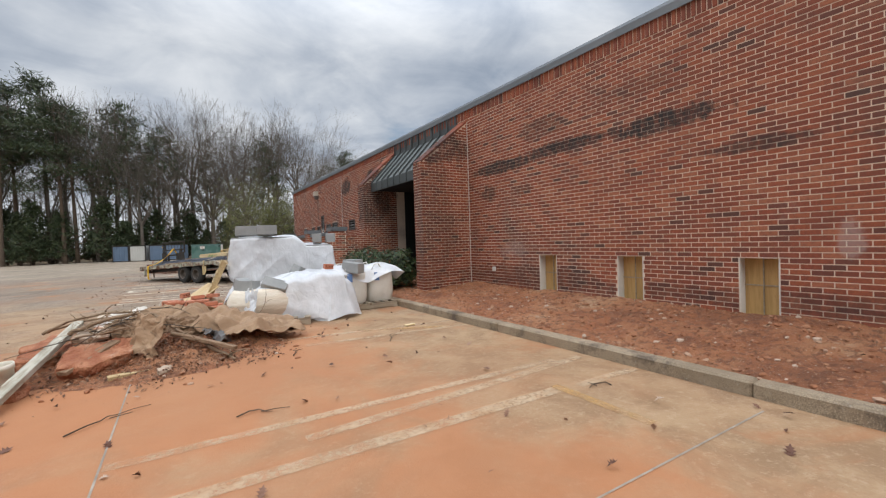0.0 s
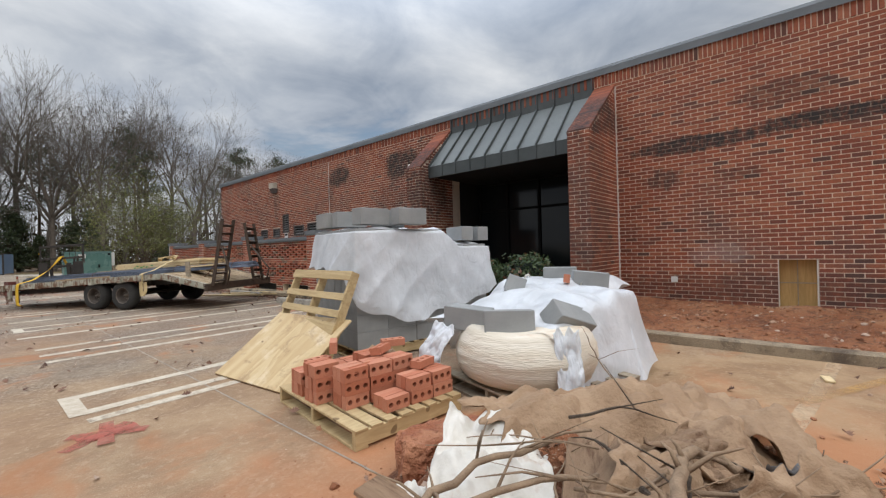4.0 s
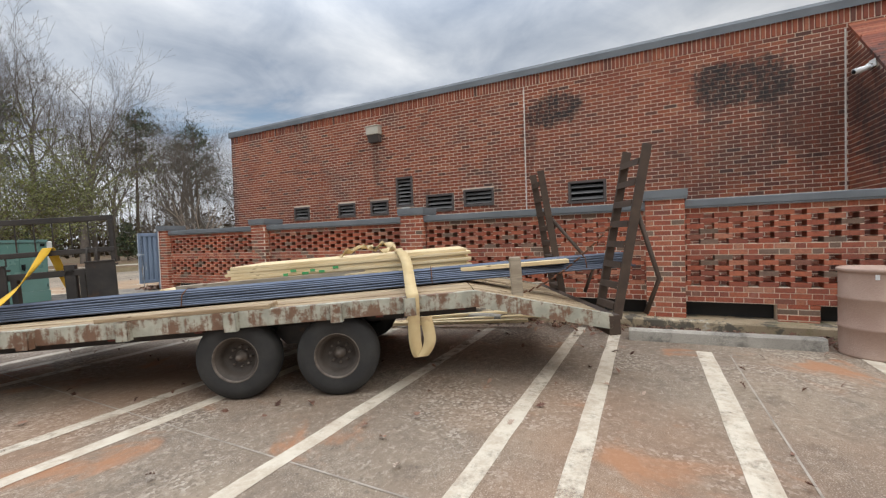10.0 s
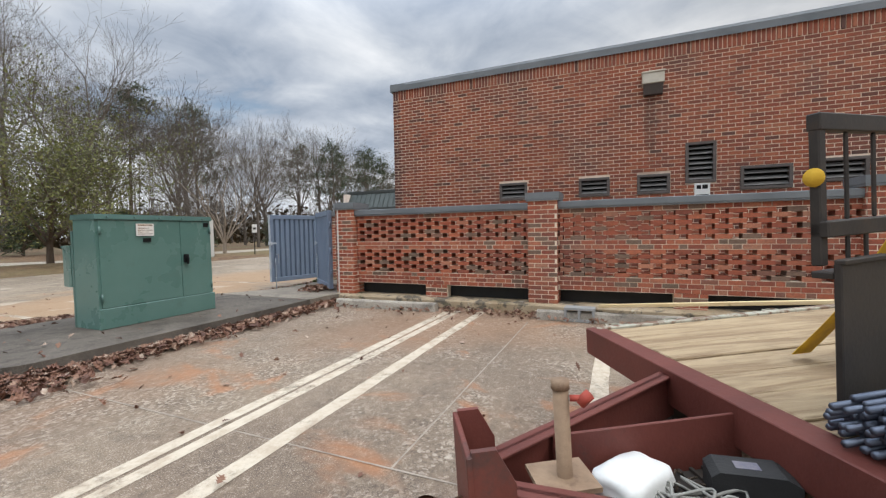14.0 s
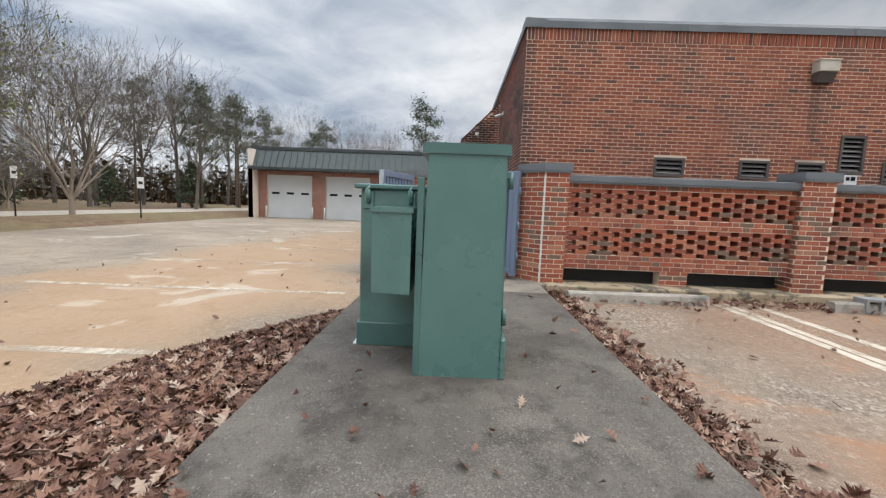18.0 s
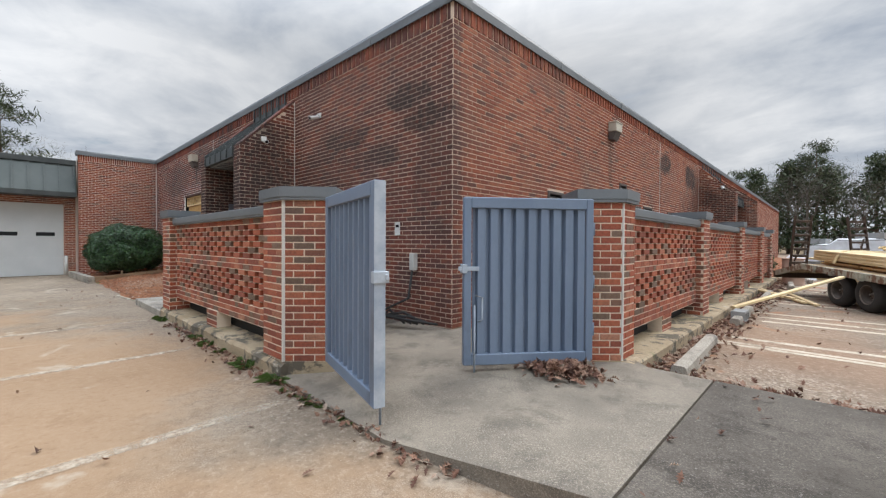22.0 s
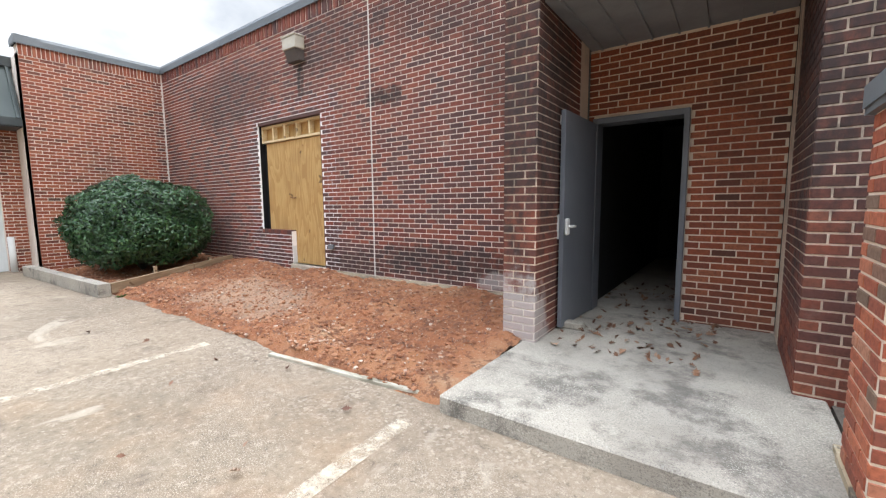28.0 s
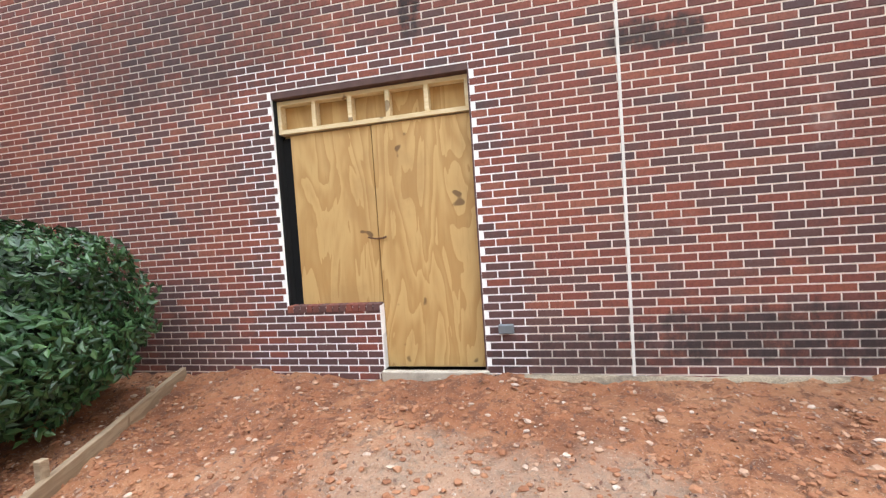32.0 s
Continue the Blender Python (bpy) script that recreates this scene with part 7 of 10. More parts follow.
draped("plastic_sheet", pose(3.15, 9.85, 0, 0, 0, -5), 1.25, 0.9, lambda x, y: 0.80 + 0.10 * max(0, x) + 0.08 * max(0, -x), lambda a: 0.62 + 0.10 * math.sin(5 * a), "white plastic sheet crumpled on top of the bulk bags", M["plastic"], 9, 0.10, 80, 14, 0.06, 0.15)
draped("plastic_sheet", pose(2.35, 9.0, 0, 0, 0, 20), 0.42, 0.36, lambda x, y: 0.62 + 0.1 * x, lambda a: 0.04 + 0.05 * math.sin(3 * a), "white plastic sheet hanging to the ground beside the bags", M["plastic"], 14, 0.18, 96, 24, 0.08, 0.1)
draped("plastic_sheet", pose(3.25, 12.35, 0), 0.55, 0.35, lambda x, y: 0.22 + 0.2 * noise.noise((x * 4, y * 4, 2)), lambda a: 0.01, "scrap of clear plastic blown against the kerb", M["plastic"], 21, 0.14, 60, 12, 0.07, 0.1)


def bucket(m, label):
    root = thing("bucket", label, "bucket", m)
    mb = MB()
    mb.lathe([(0.0, 0.005), (0.125, 0.0), (0.128, 0.01), (0.148, 0.36), (0.156, 0.36), (0.156, 0.30), (0.160, 0.30), (0.160, 0.375), (0.145, 0.375), (0.140, 0.34), (0.13, 0.10), (0.0, 0.10)], 32)
    part("body", mb, M["bucket"], root)
    mb = MB()
    mb.tube([(0.16 * math.cos(a), 0.16 * math.sin(a) - 0.02, 0.33 - 0.13 * math.sin(a) ** 2 if a < 3.2 else 0.33) for a in [math.pi * i / 10 for i in range(11)]], 0.004, 5)
    part("handle", mb, M["rust"], root, "wire handle")


M["bucket"] = mottled("stained_white_bucket", (0.66, 0.60, 0.48), (0.74, 0.70, 0.62), 5, rough=0.5, dirt=(0.42, 0.24, 0.10))
bucket(pose(-1.35, 7.02, 0.08, 5, -5, 0) @ Matrix.Diagonal((0.62, 0.62, 0.62, 1)), "stained white plastic bucket half buried in clay")
bucket(pose(2.20, 9.10, 0.0), "white plastic bucket beside the bags")

# ---------- debris heap ----------


def heap(x, y):
    w = 0.25 * noise.noise((x * 1.1, y * 1.1, 6))
    dx, dy = (x + 0.25) / 1.45, (y - 8.15) / 1.20
    h = max(0.0, 1 + w - dx * dx - dy * dy) ** 1.5 * 0.34
    dx, dy = (x + 0.35) / 1.6, (y - 7.6) / 1.15
    return h + max(0.0, 1 + 2 * w - dx * dx - dy * dy) * 0.05


mb = MB()
n = 110
for i in range(n + 1):
    for j in range(n + 1):
        x, y = -2.2 + 4.3 * i / n, 6.1 + 4.0 * j / n
        h = heap(x, y)
        e = min(1.0, h * 9)
        h += e * (0.09 * noise.noise((x * 2.5, y * 2.5, 4)) + 0.06 * noise.noise((x * 7, y * 7, 1)) + 0.03 * noise.noise((x * 18, y * 18, 9)))
        mb.v.append((x, y, h - 0.012))
for i in range(n):
    for j in range(n):
        a = i * (n + 1) + j
        mb.f.append((a, a + n + 1, a + n + 2, a + 1))
        mb.s.append(True)
clods("mound_clods", 2600, lambda r: (lambda x, y: (x, y, heap(x, y) + 0.005))(r.gauss(-0.1, 0.7), r.gauss(8.1, 0.6)), "lumps of clay and broken concrete on the mound", 33, 0.006, 0.040)
solid("dirt_mound", mb, M["soil"], "mound of broken-up red clay and debris", "dirt mound", kind="stuff")
M["rubble"] = mottled("clay_coated_concrete", (0.31, 0.105, 0.050), (0.46, 0.205, 0.11), 5, rough=0.9, fine=22, bump_d=0.05, dirt=(0.50, 0.38, 0.28), spread=0.10)


def rubble(m, w, d, h, seed, label, mat=None):
    """A broken slab: straight breaks round a rough flat top, its edges chipped."""
    rng = random.Random(seed * 7 + 3)
    corners = []
    k = rng.choice((5, 6, 6, 7))
    for i in range(k):
        a = 2 * math.pi * (i + rng.uniform(-0.28, 0.28)) / k
        r = rng.uniform(0.82, 1.12)
        corners.append(Vector((r * math.cos(a) * w / 2, r * math.sin(a) * d / 2, 0)))
    rim = []
    for i in range(k):
        for j in range(9):
            rim.append(corners[i].lerp(corners[(i + 1) % k], j / 9))
    n = len(rim)
    mb = MB()
    rings = [(0.0, 1.0), (0.2, 1.0), (0.4, 1.0), (0.6, 1.0), (0.8, 1.0), (0.93, 0.99), (0.99, 0.93), (1.02, 0.7), (1.0, 0.35), (0.96, 0.02), (0.6, 0.0), (0.0, 0.0)]
    for f, q in rings:
        for i, p in enumerate(rim):
            c = 1 + (0.10 * noise.noise((p.x * 9, p.y * 9 + seed, q * 3)) + 0.06 * noise.noise((p.x * 26, p.y * 26, q * 5 + seed))) * (f > 0.7)
            x, y = p.x * f * c, p.y * f * c
            z = h * q + (0.030 * noise.noise((x * 4 + seed, y * 4, 1)) + 0.018 * noise.noise((x * 13, y * 13, seed)) + 0.010 * noise.noise((x * 34, y * 34, seed))) * (q > 0.6)
            mb.v.append((x, y, z))
    for r in range(len(rings) - 1):
        for i in range(n):
            j = (i + 1) % n
            mb.f.append((r * n + i, (r + 1) * n + i, (r + 1) * n + j, r * n + j))
            mb.s.append(r < 4)
    solid("concrete_chunk", mb, mat or M["rubble"], label, "concrete chunk", "rubble", m=m)


M["pale_rubble"] = mottled("pale_broken_concrete", (0.42, 0.30, 0.21), (0.62, 0.50, 0.39), 4, rough=0.9, fine=30, bump_d=0.02, dirt=(0.36, 0.16, 0.08))
for i, (x, y, z, w, d, h, rx, ry, rz) in enumerate(((-1.28, 8.62, 0.08, 0.62, 1.05, 0.15, 3, -8, -10), (-1.24, 7.88, 0.06, 0.52, 0.56, 0.16, 8, -6, -15), (-0.76, 7.42, 0.10, 0.72, 0.56, 0.15, 14, -6, 25), (0.35, 8.15, 0.20, 0.66, 0.46, 0.11, 10, 8, 10), (0.55, 8.80, 0.02, 0.30, 0.26, 0.12, 5, 10, 60), (-0.18, 8.90, 0.05, 0.85, 0.52, 0.22, -8, 6, -20), (0.45, 7.65, 0.05, 0.45, 0.30, 0.09, -12, 12, 20), (-0.65, 8.10, 0.20, 0.74, 0.56, 0.13, 10, -8, 80), (0.30, 8.72, 0.04, 0.34, 0.30, 0.15, 8, 4, 15), (-0.05, 9.18, 0.0, 0.30, 0.24, 0.12, 8, 4, 75), (1.50, 8.68, 0.0, 0.46, 0.30, 0.11, 4, 2, 65))):
    rubble(pose(x, y, z, rx, ry, rz), w, d, h, i, "broken slab caked with red clay")
rubble(pose(-0.82, 7.80, 0.33, 12, -6, 20), 0.42, 0.32, 0.06, 21, "pale broken concrete slab in the heap", M["pale_rubble"])
rubble(pose(-1.42, 6.95, -0.02, 4, 0, 10), 0.62, 0.42, 0.12, 22, "flat clay-stained slab beside a bucket")
rubble(pose(-0.15, 6.92, 0.0, 0, 0, 30), 0.16, 0.12, 0.06, 23, "small tan stone on the clay", M["pale_rubble"])


def crumpled(name, m, w, d, label, mat, seed, amp=0.12, lift=0.0):
    """A crumpled, sagging sheet with an uneven edge, two millimetres thick."""
    mb = MB()
    n = 36
    top = []
    for i in range(n + 1):
        for j in range(n + 1):
            u, v = i / n - 0.5, j / n - 0.5
            ex = 1 + 0.25 * noise.noise((v * 5, seed, 1)) * abs(u) * 2
            ey = 1 + 0.25 * noise.noise((u * 5, seed, 7)) * abs(v) * 2
            x, y = u * w * ex, v * d * ey
            z = amp * noise.noise((u * 3 + seed, v * 3, 0)) + amp * 0.9 * abs(noise.noise((u * 4.5 + seed, v * 4.5, 3))) + amp * 0.4 * abs(noise.noise((u * 11 + seed, v * 11, 8))) - lift * (u * u + v * v) * 2
            top.append((x, y, z))
    k = (n + 1) ** 2
    mb.v = top + [(x, y, z - 0.004) for x, y, z in top]
    for i in range(n):
        for j in range(n):
            a = i * (n + 1) + j
            q = (a, a + n + 1, a + n + 2, a + 1)
            mb.f.append(q)
            mb.f.append(tuple(k + t for t in q[::-1]))
            mb.s += [True, True]
    rim = [i * (n + 1) for i in range(n + 1)] + [n * (n + 1) + j for j in range(1, n + 1)] + [i * (n + 1) + n for i in range(n - 1, -1, -1)] + [j for j in range(n - 1, 0, -1)]
    for a, b in zip(rim, rim[1:] + rim[:1]):
        mb.f.append((a, k + a, k + b, b))
        mb.s.append(False)
    return solid(name, mb, mat, label, "sheet", m=m)


M["burlap"] = mottled("brown_paper_sacking", (0.27, 0.165, 0.095), (0.41, 0.275, 0.17), 3, rough=0.9, fine=38, bump_d=0.010, dirt=(0.15, 0.080, 0.045))
M["mud_board"] = mottled("muddy_brown_board", (0.20, 0.115, 0.065), (0.34, 0.225, 0.14), 5, rough=0.9, stretch=(1, 5, 5), fine=40, bump_d=0.006, dirt=(0.11, 0.055, 0.03))
M["dirty_white"] = mottled("clay_smeared_white_plastic", (0.60, 0.54, 0.45), (0.74, 0.70, 0.64), 5, rough=0.5, fine=30, bump_d=0.004, dirt=(0.42, 0.25, 0.14))
M["grey_cloth"] = mottled("grey_dirty_plastic", (0.10, 0.10, 0.105), (0.20, 0.19, 0.18), 4, rough=0.6, bump_d=0.004)
crumpled("torn_sheet", pose(-0.33, 7.44, 0.34, 56, -6, -38), 0.42, 0.50, "torn brown paper sack hanging over the debris", M["burlap"], 1, 0.08, 0.04)
crumpled("torn_sheet", pose(-0.02, 8.42, 0.47, 4, 4, -30), 0.80, 0.46, "flattened brown paper sack on the debris heap", M["burlap"], 4, 0.10, 0.10)
crumpled("torn_sheet", pose(-0.42, 7.86, 0.42, 26, -6, 10), 0.52, 0.34, "folded brown sacking on broken concrete", M["burlap"], 8, 0.09, 0.06)
crumpled("torn_sheet", pose(0.28, 8.06, 0.41, 6, 8, -30), 1.0, 0.82, "muddy brown sacking trailing off the heap", M["burlap"], 12, 0.13, 0.14)
crumpled("torn_sheet", pose(0.92, 7.86, 0.28, 4, 8, 15), 1.1, 0.72, "crumpled brown sacking beside the heap", M["burlap"], 13, 0.13, 0.14)
crumpled("torn_sheet", pose(0.05, 7.80, 0.34, 40, 10, -10), 0.45, 0.36, "torn dark brown sacking under the paper", M["mud_board"], 14, 0.10, 0.08)
crumpled("torn_sheet", pose(-0.58, 8.42, 0.43, 8, -6, 30), 0.66, 0.44, "crumpled white plastic lying on the heap", M["dirty_white"], 15, 0.07, 0.06)
crumpled("torn_sheet", pose(-0.92, 8.55, 0.34, 6, -12, 60), 0.30, 0.20, "white plastic scrap among the branches", M["dirty_white"], 16, 0.06, 0.05)
crumpled("torn_sheet", pose(0.45, 7.55, 0.20, 20, 25, 45), 0.40, 0.26, "dirty grey plastic under the sacking", M["grey_cloth"], 18, 0.1, 0.1)
crumpled("torn_sheet", pose(1.45, 8.55, 0.08, 4, 6, 70), 0.55, 0.34, "orange muddy paper sack beside the heap", M["rubble"], 22, 0.08, 0.06)
crumpled("plastic_tail", pose(0.93, 8.76, 0.36, 80, 0, -44), 0.20, 0.52, "narrow tail of white plastic hanging from the slumped bag", M["plastic"], 31, 0.03, 0.02)
crumpled("plastic_tail", pose(0.70, 9.88, 0.40, 66, 10, -100), 0.26, 0.44, "tail of white plastic trailing down behind the slumped bag", M["plastic"], 33, 0.03, 0.03)
crumpled("torn_sheet", pose(0.55, 10.35, 0.30, 12, 20, 20), 0.42, 0.3, "brown torn paper lying beside the bricks", M["burlap"], 27, 0.10, 0.1)


def plank(m, L, w, h, label, mat):
    mb = MB()
    mb.box(0, -w / 2, 0, L, w / 2, h, 0.004)
    solid("timber_plank", mb, mat, label, "plank", "planks", m=m)


M["paint_board"] = mottled("grey_white_weathered_board", (0.30, 0.27, 0.20), (0.55, 0.51, 0.42), 5, rough=0.8, stretch=(0.6, 3, 3), dirt=(0.20, 0.13, 0.075), spread=0.14, bump_d=0.003)
plank(look((-1.36, 5.95, 0.03), (-1.03, 8.36, 0.47)) @ pose(0, 0, 0, 0, 90, 0) @ pose(0, 0, 0, 90, 0, 0), 2.45, 0.10, 0.06, "weathered pale board propped on the debris heap", M["paint_board"])
plank(pose(-0.98, 7.12, 0.10, 0, -16, 50), 0.62, 0.12, 0.04, "broken muddy timber in the debris", M["mud_board"])
plank(pose(0.05, 7.5, 0.24, 0, 10, -45), 0.7, 0.06, 0.04, "dark split timber sticking out of the heap", M["mud_board"])
for x, y, z, ry, rz, L, w in ((-0.75, 8.0, 0.34, -6, 20, 0.7, 0.16), (-0.5, 7.55, 0.26, -4, 65, 0.5, 0.12), (-0.9, 8.2, 0.30, -14, 100, 0.5, 0.14), (-0.75, 8.0, 0.40, -3, 5, 0.6, 0.10)):
    plank(pose(x, y, z, 6, ry, rz), L, w, 0.02, "muddy brown board broken up in the heap", M["mud_board"])
plank(pose(-0.62, 6.98, 0.01, 0, 0, 12), 0.34, 0.10, 0.04, "short pale wood offcut on the clay", M["pallet"])
M["bark"] = mottled("grey_brown_bark", (0.085, 0.060, 0.043), (0.165, 0.122, 0.088), 6, rough=0.95, stretch=(4, 4, 0.7), fine=50, bump_d=0.02, obj=False)
M["stick"] = mottled("pale_dead_wood", (0.20, 0.13, 0.08), (0.34, 0.235, 0.15), 6, rough=0.9, stretch=(3, 3, 3), fine=45, bump_d=0.004, dirt=(0.11, 0.07, 0.045), obj=False)
rng = random.Random(21)
BOUGHS = (((-1.03, 7.76, 0.40), (-0.77, 7.77, 0.50), (-0.48, 7.80, 0.54), (-0.26, 7.80, 0.52), (-0.18, 7.68, 0.46)), ((-1.36, 8.30, 0.36), (-1.12, 8.38, 0.46), (-0.80, 8.34, 0.52), (-0.50, 8.22, 0.52)), ((-1.35, 8.50, 0.34), (-1.05, 8.40, 0.44), (-0.75, 8.20, 0.48), (-0.5, 8.05, 0.46)), ((-0.10, 7.55, 0.32), (0.18, 7.45, 0.20), (0.38, 7.18, 0.09), (0.52, 6.98, 0.03)), ((-0.95, 7.60, 0.38), (-0.6, 7.55, 0.42), (-0.25, 7.60, 0.44)), ((-1.5, 7.5, 0.04), (-1.3, 7.6, 0.12), (-1.05, 7.75, 0.22)), ((-0.05, 7.65, 0.34), (0.25, 7.3, 0.18), (0.45, 7.05, 0.05)), ((0.75, 8.15, 0.20), (0.95, 8.40, 0.26), (1.12, 8.62, 0.40), (1.16, 8.72, 0.56)))
for j, limb in enumerate(BOUGHS):
    pts = smooth_path(limb, 4)
    r = (0.024, 0.016, 0.014, 0.024, 0.012, 0.012, 0.011, 0.006)[j]
    mb = MB()
    mb.tube([tuple(p + Vector((rng.gauss(0, 0.008), rng.gauss(0, 0.008), rng.gauss(0, 0.006)))) for p in pts], [r * (1.1 - 0.55 * i / len(pts)) for i in range(len(pts))], 7)
    for q in range(5):
        p = pts[rng.randrange(1, len(pts) - 1)]
        e = p + Vector((rng.gauss(0, 0.16), rng.gauss(0, 0.16), rng.uniform(-0.02, 0.14)))
        mb.tube([tuple(p), tuple(p.lerp(e, 0.5) + Vector((0, 0, 0.02))), tuple(e)], [r * 0.45, r * 0.3, r * 0.12], 5)
    solid("dead_branch", mb, M["stick"], "thick dead branch lying across the debris heap", "branch", "dead branches")
for i in range(22):
    a = rng.uniform(0, 2 * math.pi)
    x, y = rng.uniform(-1.0, -0.15), rng.uniform(7.45, 8.25)
    L = rng.uniform(0.35, 0.75)
    pts, p, d = [], Vector((x, y, heap(x, y) + 0.16)), Vector((math.cos(a), math.sin(a), rng.uniform(-0.15, 0.1)))
    for k in range(7):
        pts.append(tuple(p))
        p = p + d * L / 6
        d = (d + Vector((rng.uniform(-0.3, 0.3), rng.uniform(-0.3, 0.3), rng.uniform(-0.18, 0.08)))).normalized()
        p.z = max(p.z, heap(p.x, p.y) + 0.03)
    mb = MB()
    r = rng.uniform(0.005, 0.012)
    mb.tube(pts, [r * (1 - 0.12 * k) for k in range(7)], 6)
    for q in range(2):
        s = Vector(pts[2 + 2 * q])
        mb.tube([tuple(s), tuple(s + Vector((rng.uniform(-0.25, 0.25), rng.uniform(-0.25, 0.25), rng.uniform(0, 0.15))))], [r * 0.5, r * 0.2], 5)
    solid("dead_branch", mb, M["stick"] if i % 3 else M["bark"], "bare dead branch tangled in the debris heap", "branch", "dead branches")
for x, y, a, L in ((-0.7, 5.6, 40, 0.6), (0.35, 5.2, 0, 0.35), (1.1, 6.7, 70, 0.4), (2.3, 6.6, 60, 0.5), (3.1, 3.9, 150, 0.25), (-1.9, 8.2, 30, 0.8)):
    mb = MB()
    c, s = math.cos(radians(a)), math.sin(radians(a))
    mb.tube([(x + c * L * t + 0.04 * math.sin(t * 7), y + s * L * t + 0.05 * math.sin(t * 5), 0.012 + 0.01 * (i % 2)) for i, t in enumerate([k / 6 for k in range(7)])], [0.006 - 0.0006 * k for k in range(7)], 5)
    mb.tube([(x + c * L * 0.5, y + s * L * 0.5, 0.012), (x + c * L * 0.7 + s * 0.08, y + s * L * 0.7 - c * 0.08, 0.02)], [0.004, 0.002], 4)
    solid("fallen_twig", mb, M["bark"], "thin fallen twig on the clay-stained concrete", "twig", "fallen twigs")

# ---------- barrel, wheel stops, small things ----------
M["barrel"] = mottled("tan_rusty_barrel_paint", (0.34, 0.22, 0.165), (0.44, 0.31, 0.24), 3, rough=0.7, bump_d=0.003, dirt=(0.20, 0.095, 0.05))
root = thing("steel_drum", "rusty tan steel drum with pale paint patches", "drum", pose(3.38, 15.29, 0))
mb = MB()
mb.lathe([(0.0, 0.005), (0.285, 0.0), (0.292, 0.012), (0.285, 0.03), (0.285, 0.27), (0.296, 0.285), (0.285, 0.30), (0.285, 0.56), (0.296, 0.575), (0.285, 0.59), (0.285, 0.84)], 40)
part("shell", mb, M["barrel"], root)
mb = MB()
mb.lathe([(0.285, 0.83), (0.300, 0.84), (0.302, 0.865), (0.290, 0.875), (0.270, 0.862), (0.0, 0.860)], 40)
part("lid", mb, M["barrel"], root, "flat rim and lid")
for a, z, w, h in ((196, 0.62, 0.05, 0.10), (196, 0.38, 0.05, 0.12), (160, 0.80, 0.03, 0.05), (206, 0.50, 0.04, 0.06)):
    mb = MB()
    for i in range(6):
        t0 = radians(a - w * 100 + w * 200 * i / 6)
        t1 = radians(a - w * 100 + w * 200 * (i + 1) / 6)
        mb.add([(0.2885 * math.cos(t0), 0.2885 * math.sin(t0), z - h / 2), (0.2885 * math.cos(t1), 0.2885 * math.sin(t1), z - h / 2), (0.2885 * math.cos(t1), 0.2885 * math.sin(t1), z + h / 2), (0.2885 * math.cos(t0), 0.2885 * math.sin(t0), z + h / 2)], [(0, 1, 2, 3)])
    part("paint_patch", mb, M["white"], root, "pale paint patch")
for x, y, a in ((3.36, 16.60, 94), (3.06, 13.55, 95), (3.60, 27.45, 92), (3.62, 24.0, 91), (3.62, 20.2, 91), (3.45, 10.9, 93)):
    mb = MB()
    mb.extrude([(-0.08, 0.0), (0.08, 0.0), (0.065, 0.11), (0.045, 0.13), (-0.045, 0.13), (-0.065, 0.11)], 0, -0.93, 0.93)
    solid("wheel_stop", mb, M["concrete"], "weathered concrete parking wheel stop", "wheel stop", "wheel stops", m=pose(x, y, 0, 0, 0, a))
loose_block(pose(3.70, 24.15, 0.195, -90, 0, 88), "grey hollow concrete block resting beside the screen wall", BLOCK)
plank(look((3.75, 24.1, 0.22), (2.2, 21.0, 0.72)) @ pose(0, 0, 0, 0, 90, 0) @ pose(0, 0, 0, 90, 0, 0), 3.2, 0.09, 0.04, "long pale board leaning from the trailer to the kerb", M["lumber"])
for i, (x, y, a, L) in enumerate(((2.9, 20.9, 115, 2.4), (3.1, 20.6, 122, 2.2), (2.7, 21.2, 108, 2.5), (3.3, 20.4, 118, 1.9))):
    plank(pose(x, y, 0.02 + 0.045 * (i % 2), 0, -1.5, a + 180), L, 0.09, 0.04, "loose pale board lying on the concrete", M["lumber"])
plank(pose(2.9, 7.3, 0.005, 0, 0, 10), 0.16, 0.07, 0.02, "small pale offcut on the concrete", M["lumber"])
# timber edging and planter
plank(pose(13.20, 30.96, -0.05, 0, 0, 6), 1.6, 0.05, 0.075, "pale form board edging the dug bed", M["paint_board"])
M["sleeper"] = material("brown_sleeper_timber", make=wood_make((0.22, 0.15, 0.09), (0.32, 0.235, 0.15), (0.10, 0.065, 0.04), 1.0, 0), bump_d=0.004)
plank(look((19.15, 31.10, 0.19), (20.12, 28.72, 0.33)) @ pose(0, 0, 0, 0, 90, 0) @ pose(0, 0, 0, 90, 0, 0), 2.55, 0.05, 0.16, "brown planter edging board on edge", M["sleeper"])
plank(pose(19.10, 31.18, 0.0, 0, 0, 3), 3.9, 0.16, 0.20, "weathered timber sleeper edging the shrub bed", M["concrete"])
for x, y in ((19.45, 30.35), (19.9, 29.25)):
    mb = MB()
    mb.box(x, y, 0.05, x + 0.05, y + 0.05, 0.34, 0.004)
    solid("stake", mb, M["sleeper"], "short timber stake holding the edging board", "stake", "stakes")

